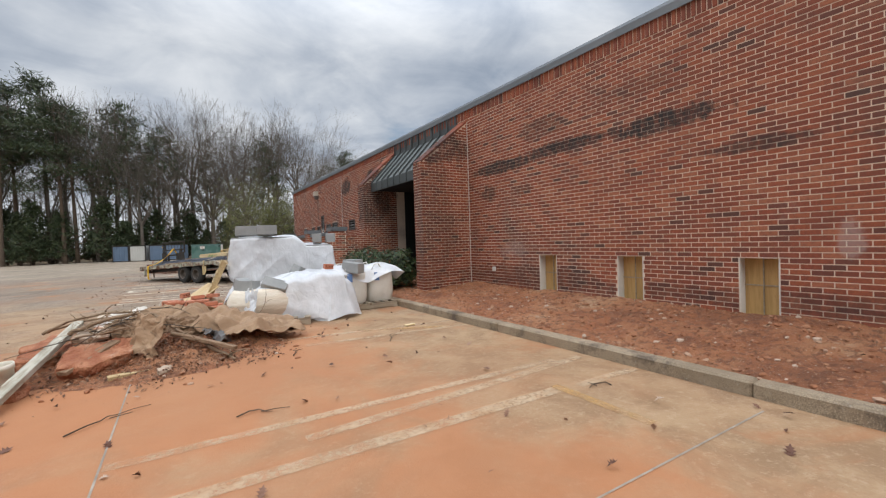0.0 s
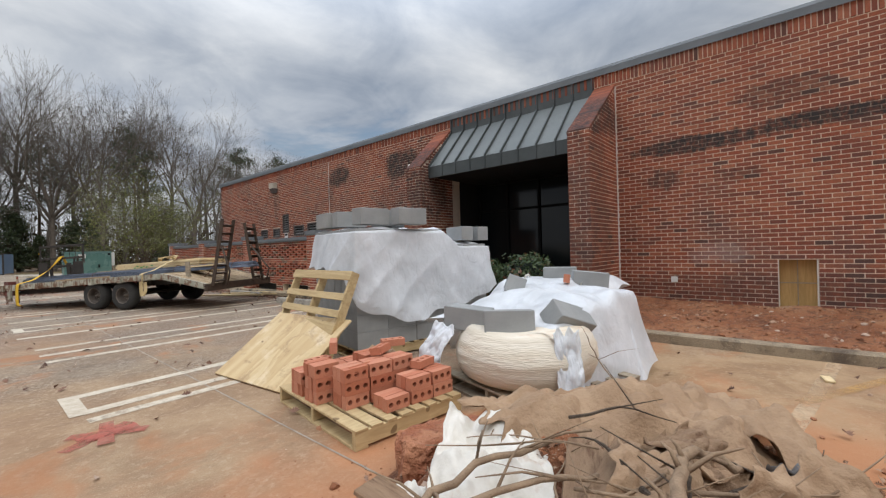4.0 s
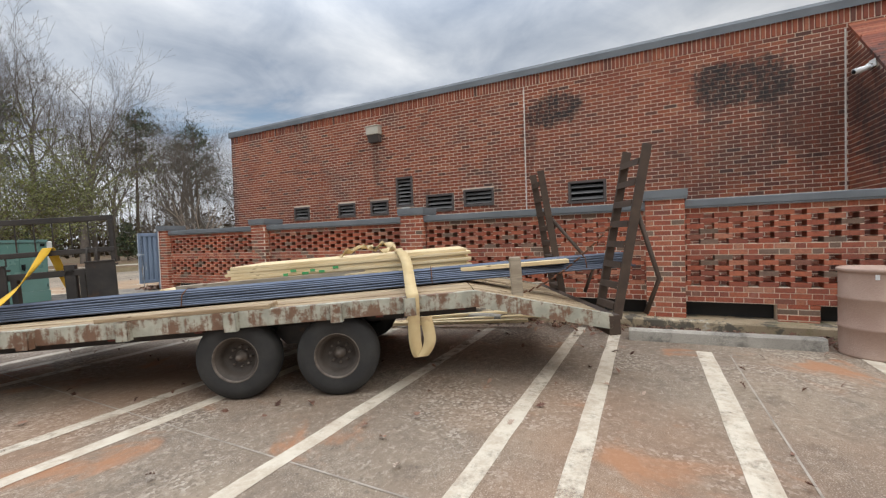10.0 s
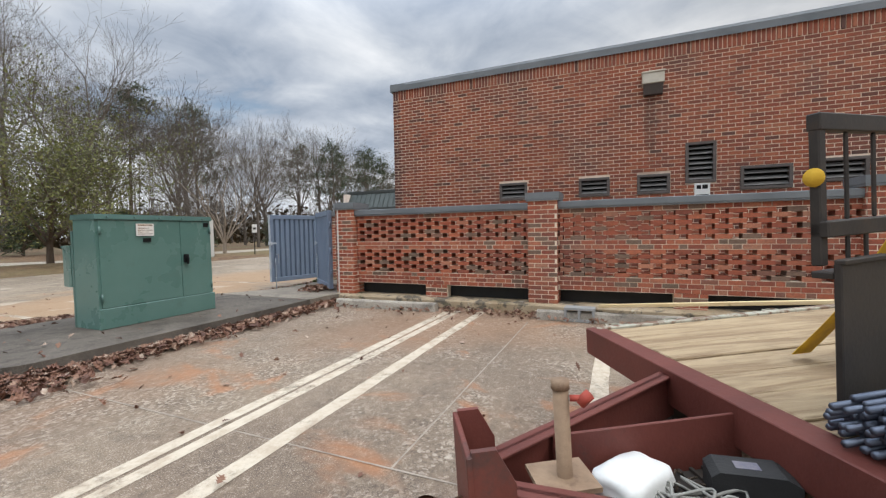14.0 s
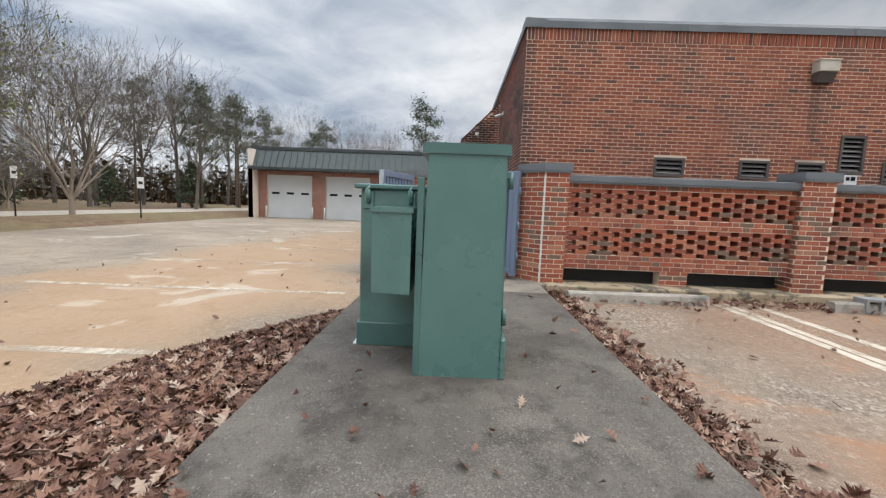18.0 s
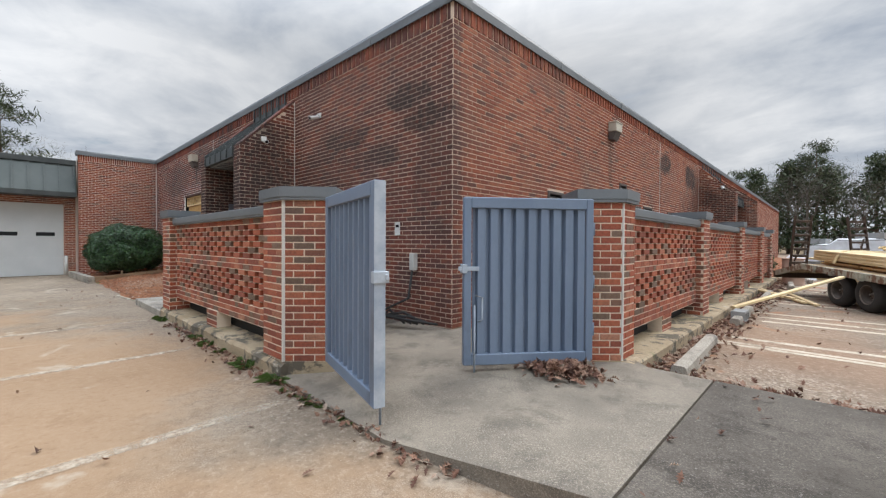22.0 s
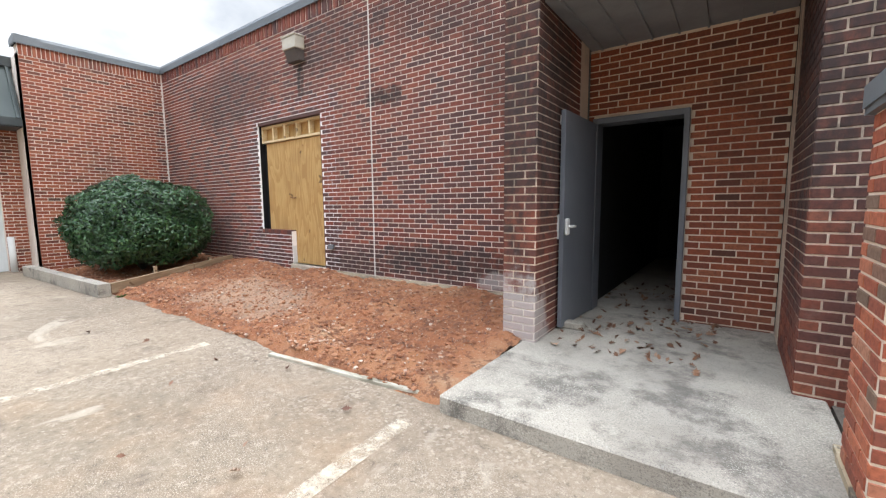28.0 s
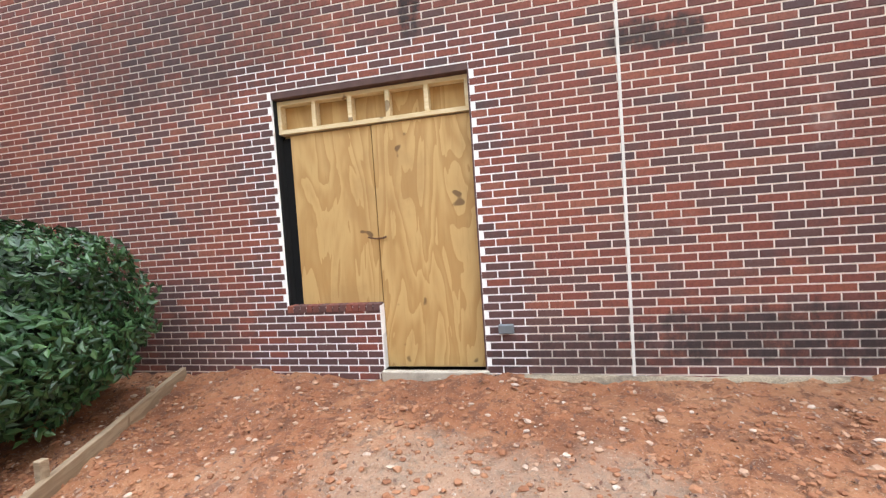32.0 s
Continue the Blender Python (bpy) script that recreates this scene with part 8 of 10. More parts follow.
# ---------- flatbed trailer ----------


def rail_make(k):
    p = k.pos(obj=True)
    c = k.mix(k.step(k.noise(p, 6, 5, 0.6), 0.35, 0.65), (0.29, 0.285, 0.225), (0.42, 0.40, 0.32))
    rust = k.math("ADD", k.math("MULTIPLY", k.noise(p, 4, 7, 0.72), 0.7), k.math("MULTIPLY", k.noise(k.pos((14, 14, 1.5), obj=True), 1.2, 4, 0.6), 0.3))
    c = k.mix(k.math("MULTIPLY", k.step(rust, 0.475, 0.555), 0.9), c, k.mix(k.noise(p, 30, 4, 0.7), (0.075, 0.032, 0.018), (0.21, 0.095, 0.045)))
    return c, k.math("ADD", 0.66, 0.0), rust


M["rail"] = material("chipped_cream_steel_paint", make=rail_make, bump_d=0.003)
M["oxide"] = mottled("red_oxide_steel_paint", (0.115, 0.030, 0.022), (0.17, 0.048, 0.035), 4, rough=0.6, bump_d=0.0015, dirt=(0.06, 0.04, 0.035))
M["deckwood"] = material("grey_weathered_deck_planks", make=wood_make((0.27, 0.185, 0.105), (0.42, 0.315, 0.19), (0.085, 0.056, 0.034), 0.8, 0), bump_d=0.012)
M["tyre"] = mottled("dusty_black_rubber", (0.022, 0.021, 0.020), (0.045, 0.042, 0.038), 6, rough=0.85, bump_d=0.002)
M["steel_dark"] = mottled("dark_brown_steel", (0.035, 0.032, 0.030), (0.065, 0.056, 0.048), 6, rough=0.55, metal=0.4, bump_d=0.001, dirt=(0.09, 0.055, 0.035))
M["rim"] = mottled("dusty_rust_brown_rim", (0.050, 0.039, 0.030), (0.088, 0.070, 0.056), 9, rough=0.7, bump_d=0.001, dirt=(0.05, 0.03, 0.02))
M["rim_edge"] = mottled("scuffed_rim_steel", (0.085, 0.066, 0.052), (0.19, 0.155, 0.125), 14, rough=0.6, bump_d=0.001, dirt=(0.08, 0.05, 0.035))
M["ramp"] = mottled("rusty_brown_ramp_steel", (0.055, 0.038, 0.028), (0.10, 0.068, 0.048), 8, rough=0.7, metal=0.3, bump_d=0.002)
M["rod"] = mottled("blue_black_steel_bar", (0.075, 0.090, 0.125), (0.17, 0.195, 0.245), 10, rough=0.38, metal=0.6, bump_d=0.0008, stretch=(0.3, 3, 3))
M["strap_y"] = mottled("yellow_webbing", (0.62, 0.36, 0.02), (0.74, 0.46, 0.05), 6, rough=0.8, fine=200, bump_d=0.001, dirt=(0.42, 0.25, 0.06))
M["strap_t"] = mottled("tan_webbing", (0.50, 0.36, 0.17), (0.60, 0.46, 0.25), 6, rough=0.8, fine=200, bump_d=0.001, dirt=(0.30, 0.20, 0.10))
TR = pose(-1.377, 22.92, 0.60, 0, -2.86, -61.05)
tr = thing("flatbed_trailer", "old flatbed trailer with a worn plank deck and twin axles", "trailer", TR)
WID, FLAT = 2.30, 4.95
for i in range(10):
    y = 0.06 + (WID - 0.12) * i / 10
    mb = MB()
    mb.box(0.06, y + 0.004, -0.045, FLAT, y + (WID - 0.12) / 10 - 0.004, 0.0 + 0.004 * ((i * 5) % 3), 0.006)
    part("plank", mb, M["deckwood"], tr)
for y0, y1 in ((0.0, 0.06), (WID - 0.06, WID)):
    mb = MB()
    mb.box(0.0, y0, -0.125, FLAT, y1, 0.012, 0.004)
    rail = part("side_rail", mb, M["rail"], tr, "chipped cream steel side rail")
    s = -1 if y0 == 0 else 1
    for x in (0.10, 0.52, 1.28, 2.05, 2.9, 3.75, 4.35):
        mb = MB()
        ya, yb = (y0 - 0.055, y0 + 0.002) if s < 0 else (y1 - 0.002, y1 + 0.055)
        for a, b, c, d in ((x, x + 0.008, ya, yb), (x + 0.092, x + 0.10, ya, yb), (x, x + 0.10, ya if s < 0 else yb - 0.008, ya + 0.008 if s < 0 else yb)):
            mb.box(a, c, -0.14, b, d, 0.006)
        part("stake_pocket", mb, M["rail"], rail, "rusty stake pocket")
mb = MB()
mb.box(-0.06, 0.0, -0.16, 0.055, WID, 0.008, 0.004)
part("front_beam", mb, M["oxide"], tr, "red-brown front cross beam")
mb = MB()
mb.box(0.36, -0.06, -0.40, 0.45, 0.0, -0.125, 0.006)
part("support_leg", mb, M["rail"], tr, "cream painted support leg")
# beavertail
for i in range(10):
    y = 0.06 + (WID - 0.12) * i / 10
    mb = MB()
    mb.add([(FLAT + 0.01, y + 0.004, 0.0), (6.08, y + 0.004, -0.30), (6.08, y + 0.189, -0.30), (FLAT + 0.01, y + 0.189, 0.0), (FLAT + 0.01, y + 0.004, -0.045), (6.08, y + 0.004, -0.345), (6.08, y + 0.189, -0.345), (FLAT + 0.01, y + 0.189, -0.045)], [(0, 1, 2, 3), (7, 6, 5, 4), (0, 4, 5, 1), (1, 5, 6, 2), (2, 6, 7, 3), (3, 7, 4, 0)])
    part("plank", mb, M["deckwood"], tr)
for y0, y1 in ((0.0, 0.06), (WID - 0.06, WID)):
    mb = MB()
    mb.extrude([(FLAT, -0.125), (6.10, -0.42), (6.10, -0.29), (FLAT, 0.012)], 1, y0, y1)
    part("tail_rail", mb, M["rail"], tr, "rust-streaked tail rail")
mb = MB()
mb.box(6.06, 0.0, -0.47, 6.16, WID, -0.30, 0.004)
part("tail_beam", mb, M["ramp"], tr, "rusty tail beam")
for x in (0.9, 1.9, 2.6, 4.1, 4.8):
    mb = MB()
    mb.box(x, 0.06, -0.15, x + 0.06, WID - 0.06, -0.05)
    part("cross_member", mb, M["oxide"], tr)
for y in (0.5, 1.5):
    mb = MB()
    mb.box(-0.1, y, -0.26, 5.0, y + 0.07, -0.14)
    part("chassis_beam", mb, M["steel_dark"], tr)


def wheel(parent, x, y, z, side):
    mb = MB()
    w = 0.20
    prof = [(0.185, -w / 2), (0.26, -w / 2 - 0.012), (0.325, -w / 2 + 0.01), (0.345, -w / 2 + 0.04), (0.347, 0.0), (0.345, w / 2 - 0.04), (0.325, w / 2 - 0.01), (0.26, w / 2 + 0.012), (0.185, w / 2)]
    m = pose(x, y, z, 90, 0, 0)
    mb.lathe(prof, 48, m)
    ty = part("tyre", mb, M["tyre"], parent, "worn dusty tyre")
    mb = MB()
    s = 1 if side < 0 else -1
    prof = [(0.0, -0.03), (0.055, -0.03), (0.10, -0.025), (0.135, -0.01), (0.145, 0.02), (0.15, 0.055), (0.165, 0.075), (0.180, 0.085)]
    mb.lathe([(r, s * q) for r, q in prof], 40, m)
    rim = part("rim", mb, M["rim"], ty, "dull brown steel rim")
    mb = MB()
    mb.lathe([(r, s * q) for r, q in [(0.178, 0.080), (0.184, 0.102), (0.192, 0.104), (0.194, 0.085)]], 40, m)
    part("rim_flange", mb, M["rim_edge"], ty, "scuffed pale rim flange")
    mb = MB()
    mb.lathe([(r, s * q) for r, q in [(0.0, 0.055), (0.022, 0.052), (0.026, 0.01), (0.046, 0.005), (0.052, -0.028)]], 20, m)
    part("hub", mb, M["rim_edge"], ty, "rusty wheel hub")
    for i in range(8):
        a = 2 * math.pi * i / 8
        mb = MB()
        mb.tube([(x + 0.085 * math.cos(a), y + s * 0.03, z + 0.085 * math.sin(a)), (x + 0.085 * math.cos(a), y - s * 0.004, z + 0.085 * math.sin(a))], 0.011, 6)
        part("lug_nut", mb, M["rim_edge"], ty)


for x in (2.91, 3.75):
    zz = 0.345 - (0.60 + x * math.tan(radians(2.86)))
    wheel(tr, x, 0.16, zz, -1)
    wheel(tr, x, WID - 0.16, zz, 1)
    mb = MB()
    mb.tube([(x, 0.2, zz), (x, WID - 0.2, zz)], 0.045, 10)
    part("axle", mb, M["steel_dark"], tr)
mb = MB()
mb.box(2.4, 0.30, -0.20, 4.3, 0.36, -0.10)
mb.extrude([(3.1, -0.18), (3.55, -0.18), (3.40, -0.36), (3.26, -0.36)], 1, 0.30, 0.34)
part("spring_hanger", mb, M["steel_dark"], tr)
# tongue
for a, b, top in (((0.0, 0.30), (-1.06, 0.87), -0.02), ((0.0, 1.52), (-1.06, 0.97), -0.02)):
    d = Vector((b[0] - a[0], b[1] - a[1], 0))
    m = wall_frame((a[0], a[1], 0), d, (d.y, -d.x, 0))
    mb = MB()
    mb.box(0, -0.012, -0.27, d.length, 0.012, top, 0.003, m)
    mb.box(0, -0.035, top - 0.012, d.length, 0.035, top, 0.003, m)
    part("tongue_beam", mb, M["oxide"], tr, "red-brown tongue beam")
mb = MB()
mb.box(-0.76, 1.09, -0.25, -0.03, 1.104, -0.03, 0.003)
mb.box(-0.76, 0.68, -0.25, -0.745, 1.09, -0.06, 0.003)
part("tray_side", mb, M["oxide"], tr, "red-brown tray side")
mb = MB()
mb.add([(-0.02, 0.30, -0.225), (-0.02, 1.52, -0.225), (-0.75, 1.13, -0.225), (-0.75, 0.70, -0.225)], [(0, 1, 2, 3)])
for i in range(15):
    x = -0.05 - 0.048 * i
    mb.box(x - 0.006, 0.34 + 0.5 * -x, -0.223, x + 0.006, 1.48 + 0.5 * x, -0.212)
part("tray_floor", mb, M["steel_dark"], tr, "dark expanded-metal tray")
mb = MB()
mb.extrude([(-1.10, -0.28), (-0.98, -0.28), (-0.98, 0.02), (-1.03, 0.12), (-1.10, 0.12)], 1, 0.78, 0.80)
mb.extrude([(-1.10, -0.28), (-0.98, -0.28), (-0.98, 0.02), (-1.03, 0.12), (-1.10, 0.12)], 1, 1.04, 1.06)
mb.box(-1.115, 0.775, -0.28, -1.098, 1.065, 0.11, 0.003)
part("coupler_plate", mb, M["oxide"], tr, "red-brown coupler plate")
mb = MB()
mb.lathe([(0.03, 0.0), (0.05, 0.02), (0.05, 0.045), (0.03, 0.06)], 16, pose(-1.23, 0.92, -0.15, 0, 0, 0))
mb.tube([(-1.27, 0.92, -0.12), (-1.19, 0.90, -0.12), (-1.11, 0.92, -0.12)], 0.03, 8)
part("pintle_ring", mb, M["rust"], tr, "rusty pintle eye")
mb = MB()
for i in range(12):
    t = i / 11
    c = Vector((-1.13, 0.78, -0.16 - 0.36 * t)) + Vector((0.04 * math.sin(3 * t), 0.05 * t, 0))
    ring = [(c.x + 0.022 * math.cos(a) * (1 if i % 2 else 0.2), c.y + 0.022 * math.cos(a) * (0.2 if i % 2 else 1), c.z + 0.03 * math.sin(a)) for a in [2 * math.pi * q / 8 for q in range(9)]]
    mb.tube(ring, 0.006, 5, caps=False)
part("safety_chain", mb, M["rust"], tr, "rusty hanging safety chain")
mb = MB()
mb.tube([(-0.80, 0.89, -0.5), (-0.80, 0.89, 0.225)], 0.024, 14)
mb.tube([(-0.80, 0.89, 0.225), (-0.80, 0.89, 0.25)], 0.028, 14)
mb.box(-0.90, 0.81, -0.06, -0.72, 0.97, -0.045)
jk = part("jack", mb, M["jack_tan"] if "jack_tan" in M else M.setdefault("jack_tan", mottled("tan_rusted_jack", (0.21, 0.135, 0.085), (0.34, 0.235, 0.15), 10, rough=0.75, dirt=(0.10, 0.055, 0.035))), tr, "tan rusted tongue jack")
mb = MB()
mb.tube([(-0.78, 0.87, 0.20), (-0.75, 0.86, 0.20)], 0.010, 8)
mb.tube([(-0.755, 0.86, 0.185), (-0.725, 0.85, 0.215)], 0.017, 8)
part("knob", mb, M["knob_red"], jk, "red crank knob")
# ramps folded up at the tail
def ramp(y, lean, label):
    m = pose(6.18, y, -0.36, 0, lean, 0)
    mb = MB()
    for yy in (0.0, 0.36):
        mb.box(-0.03, yy, 0.0, 0.05, yy + 0.025, 1.55, 0.003, m)
    r = part("ramp", mb, M["ramp"], tr, label)
    for i in range(8):
        mb = MB()
        z = 0.12 + 0.185 * i
        mb.extrude([(0.025, z), (0.36, z), (0.36, z + 0.008), (0.025, z + 0.008)], 0, -0.035, 0.055, m)
        mb.extrude([(0.025, z - 0.05), (0.36, z - 0.05), (0.36, z), (0.025, z)], 0, -0.037, -0.030, m)
        part("rung", mb, M["ramp"], r)
    mb = MB()
    mb.tube([tuple(m @ Vector((0.05, 0.05, 0.95))), (6.62, y + 0.06, -0.05), (6.50, y + 0.1, -0.36)], 0.022, 6)
    part("ramp_leg", mb, M["ramp"], r)


ramp(0.12, 14, "rusty ladder ramp folded upright")
ramp(1.55, -6, "second rusty ladder ramp folded upright")
mb = MB()
for i in range(14):
    t = i / 13
    p = Vector((6.3 - 0.9 * t, 0.35 + 0.35 * t, 0.45 - 0.62 * t - 0.1 * math.sin(math.pi * t)))
    mb.tube([tuple(p), tuple(p + Vector((-0.055, 0.02, -0.04)))], 0.009, 5)
part("ramp_chain", mb, M["rust"], tr, "slack rusty ramp chain")

# ---------- load ----------
def load(name, label, cat, group=""):
    return thing(name, label, cat, TR.copy(), group)


reb = load("steel_bar_bundle", "long bundle of blue-black steel bars on the trailer deck", "steel bars")
rng = random.Random(8)
for lay in range(7):
    for i in range(14 - lay):
        y = 0.49 + 0.026 * i + 0.013 * lay + rng.uniform(-0.004, 0.004)
        z = 0.012 + 0.0205 * lay
        x0 = 0.02 + rng.uniform(-0.05, 0.05)
        mb = MB()
        pts = []
        for k in range(8):
            t = k / 7
            x = x0 + 6.65 * t
            yy = y + 0.30 * t + 0.012 * math.sin(5 * t + i)
            zz = z + (0.02 if t < 0.7 else 0.02 - 0.05 * (t - 0.7)) + 0.006 * math.sin(9 * t + lay)
            pts.append((x, yy, zz))
        mb.tube(pts, 0.0112, 6)
        part("bar", mb, M["rod"], reb)
for x, yo in ((2.2, 0.11), (4.6, 0.21), (6.2, 0.28)):
    mb = MB()
    mb.tube([(x, 0.47 + yo, 0.02), (x, 0.50 + yo, 0.13), (x, 0.60 + yo, 0.185), (x, 0.78 + yo, 0.165), (x, 0.90 + yo, 0.04)], 0.006, 5)
    part("tie_wire", mb, M["rust"], reb, "twisted tie wire")


def board(x0, x1, y, z, w=0.235, h=0.038, a=0.0, label="new pale pine board in the load", mat=None):
    ob_m = TR @ pose(x0, y, z, 0, 0, a)
    mb = MB()
    mb.box(0, 0, 0, x1 - x0, w, h, 0.003)
    solid("lumber_board", mb, mat or M["lumber"], label, "board", "lumber load", m=ob_m)


for lay in range(6):
    board(2.40 + 0.03 * (lay % 3), 5.05 - 0.05 * (lay % 2), 1.05, 0.135 + 0.034 * lay, 0.95, 0.033, 0.6 * (lay % 2), "pale plywood sheet stacked on the trailer", M["lumber"])
for i, (x0, x1, y, z) in enumerate(((1.35, 5.0, 1.05, 0.004), (1.35, 5.0, 1.32, 0.004), (1.45, 5.1, 1.60, 0.004), (1.3, 4.9, 1.10, 0.045), (1.5, 4.9, 1.42, 0.045), (1.4, 4.8, 1.68, 0.045), (1.35, 3.5, 1.6, 0.086), (1.55, 4.8, 1.3, 0.09), (0.75, 3.4, 0.90, 0.003))):
    board(x0, x1, y, z, 0.235 if i < 8 else 0.10, 0.04)
board(1.95, 4.0, 0.93, 0.150, 0.10, 0.045, 4.0, "dark stained board in the load", M["lumber_old"])
M["spray_green"] = mottled("green_spray_paint", (0.05, 0.28, 0.08), (0.10, 0.40, 0.14), 20)
for x, z, w in ((3.02, 0.20, 0.05), (3.10, 0.235, 0.06), (3.22, 0.20, 0.07), (3.31, 0.225, 0.05), (3.40, 0.205, 0.06), (3.55, 0.235, 0.06)):
    mb = MB()
    mb.box(x, 1.036, z, x + w, 1.040, z + 0.028)
    solid("spray_mark", mb, M["spray_green"], "short green sprayed mark on the plywood edge", "paint mark", "spray marks", m=TR)
board(4.9, 6.0, 0.75, 0.11, 0.12, 0.04, -3.0)
board(5.0, 6.3, 1.3, 0.02, 0.14, 0.04, 2.0)
board(1.85, 3.25, 0.0, 0.014, 0.20, 0.035, 0.0, "short worn board along the deck edge", M["deckwood"])
mb = MB()
mb.box(5.32, 0.30, -0.13, 5.42, 0.36, 0.24, 0.004)
solid("wooden_stake", mb, M["lumber_old"], "upright wooden stake at the trailer's tail", "stake", m=TR)
mb = MB()
mb.box(0, 0, 0, 0.9, 0.03, 0.085, 0.004)
solid("red_crate", mb, M["knob_red"], "red sheet metal under the plywood stack", "crate", m=TR @ pose(2.42, 1.012, 0.045))


def ribbon(mb, pts, side, w, m=None, t=0.004):
    """A flat webbing strap along points; side: the way of its width at each point."""
    v = []
    n = len(pts)
    for i, p in enumerate(pts):
        p = Vector(p)
        s = Vector(side[i] if isinstance(side, list) else side).normalized() * w / 2
        d = (Vector(pts[min(i + 1, n - 1)]) - Vector(pts[max(i - 1, 0)])).normalized()
        u = s.cross(d).normalized() * t
        v += [tuple(p - s), tuple(p + s), tuple(p + s + u), tuple(p - s + u)]
    f = []
    for i in range(n - 1):
        a, b = 4 * i, 4 * i + 4
        f += [(a, a + 1, b + 1, b), (a + 1, a + 2, b + 2, b + 1), (a + 2, a + 3, b + 3, b + 2), (a + 3, a, b, b + 3)]
    mb.add(v, f, m, True)


mb = MB()
pts = smooth_path([(0.60, 1.44, 0.03), (0.62, 1.24, 0.30), (0.65, 1.07, 0.62), (0.66, 1.005, 0.705), (0.65, 0.93, 0.61), (0.63, 0.72, 0.36), (0.62, 0.48, 0.19), (0.62, 0.30, 0.09), (0.66, 0.05, 0.035), (0.68, -0.04, -0.02), (0.67, -0.055, -0.30), (0.69, -0.06, -0.49), (0.76, -0.05, -0.535)])
sides = []
for i in range(len(pts)):
    # half a turn of the webbing between the frame's rail and the steel bars
    u = 3.2 * max(0.0, min(1.0, (i / (len(pts) - 1) * 12 - 3.2) / 3.0))
    sides.append(Vector((math.cos(u), 0.85 * math.sin(u), 0.55 * math.sin(u) + 0.12 * math.sin(i * 0.17))))
ribbon(mb, pts, sides, 0.095)
strap = solid("cargo_strap", mb, M["strap_y"], "bright yellow webbing strap thrown over the load", "strap", m=TR)
mb = MB()
mb.tube(smooth_path([(0.74, -0.03, -0.545), (0.79, -0.045, -0.54), (0.83, -0.05, -0.55), (0.82, -0.06, -0.575), (0.78, -0.055, -0.58)], 4), 0.009, 6)
part("hook", mb, M["rust"], strap, "rusty flat hook")
mb = MB()
pts = smooth_path([(4.15, 2.1, 0.1), (4.2, 1.9, 0.36), (4.25, 1.30, 0.36), (4.30, 1.02, 0.35), (4.36, 0.72, 0.26), (4.40, 0.30, 0.10), (4.42, 0.03, 0.05), (4.43, -0.04, -0.02), (4.42, -0.05, -0.36), (4.46, -0.06, -0.48), (4.54, -0.05, -0.36), (4.52, -0.03, -0.16)])
ribbon(mb, pts, (1, 0, 0.05), 0.10)
pts = smooth_path([(3.6, 1.3, 0.36), (3.75, 1.15, 0.42), (3.9, 1.35, 0.44), (4.0, 1.1, 0.41), (4.1, 1.3, 0.46), (4.22, 1.12, 0.40), (4.05, 1.2, 0.38)])
ribbon(mb, pts, [(0.3, 0.5, 0.6 * math.sin(i)) for i in range(len(pts))], 0.09)
solid("cargo_strap", mb, M["strap_t"], "tan webbing strap bunched over the plywood stack", "strap", m=TR)

# pallet-fork frame standing on the deck
fk = thing("fork_frame", "black steel pallet-fork frame standing on the trailer deck", "fork frame", TR @ pose(0.073, 0.874, 0.004, 0, 0, 14) @ Matrix.Diagonal((1.08, 1, 1.01, 1)))
def fbar(nm, x0, y0, z0, x1, y1, z1, label=""):
    mb = MB()
    mb.box(x0, y0, z0, x1, y1, z1, 0.004)
    return part(nm, mb, M["steel_dark"], fk, label)


fbar("side_post", 0.0, 0, 0.52, 0.034, 0.03, 0.95)
fbar("side_post", 1.055, -0.012, 0.50, 1.095, 0.03, 0.95)
fbar("top_bar", 0.0, -0.005, 0.945, 1.095, 0.035, 1.0)
for i in range(6):
    fbar("guard_bar", 0.15 + 0.145 * i, 0.008, 0.662, 0.162 + 0.145 * i, 0.020, 0.945)
for x in (0.115, 0.21):
    fbar("guard_bar", x, -0.010, 0.53, x + 0.012, 0.002, 0.62)
fbar("mid_rail", 0.0, -0.02, 0.61, 1.095, 0.03, 0.662)
fbar("lower_rail", 0.20, -0.02, 0.385, 0.90, 0.05, 0.45)
for x0, x1, top in ((0.0, 0.229, 0.531), (0.847, 1.095, 0.511)):
    pl = fbar("plate", x0, -0.05, 0.0, x1, -0.028, top, "broad dark steel mounting plate")
    mb = MB()
    mb.box(x0, -0.028, top - 0.05, x1, 0.03, top - 0.028, 0.003)
    mb.box(x0, -0.060, top - 0.004, x1, -0.030, top + 0.012, 0.003)
    part("lip", mb, M["steel_dark"], pl)
for x, w in ((0.24, 0.05), (0.66, 0.09), (0.775, 0.055)):
    fbar("upright", x, -0.02, 0.0, x + w, 0.04, 0.50 if w > 0.08 else 0.40)
for x in (0.86, 0.94):
    mb = MB()
    mb.extrude([(-0.045, 0.50), (-0.01, 0.50), (0.02, 0.61), (0.02, 0.675), (-0.02, 0.675), (-0.045, 0.60)], 0, x, x + 0.016)
    part("hook", mb, M["steel_dark"], fk)
mb = MB()
mb.lathe([(0.0, 0.003), (0.030, 0.003), (0.030, 0.0), (0.0, 0.0)], 20, pose(-0.001, 0.015, 0.80, 0, -90, 0))
part("sticker", mb, M["strap_y"], fk, "round yellow sticker")
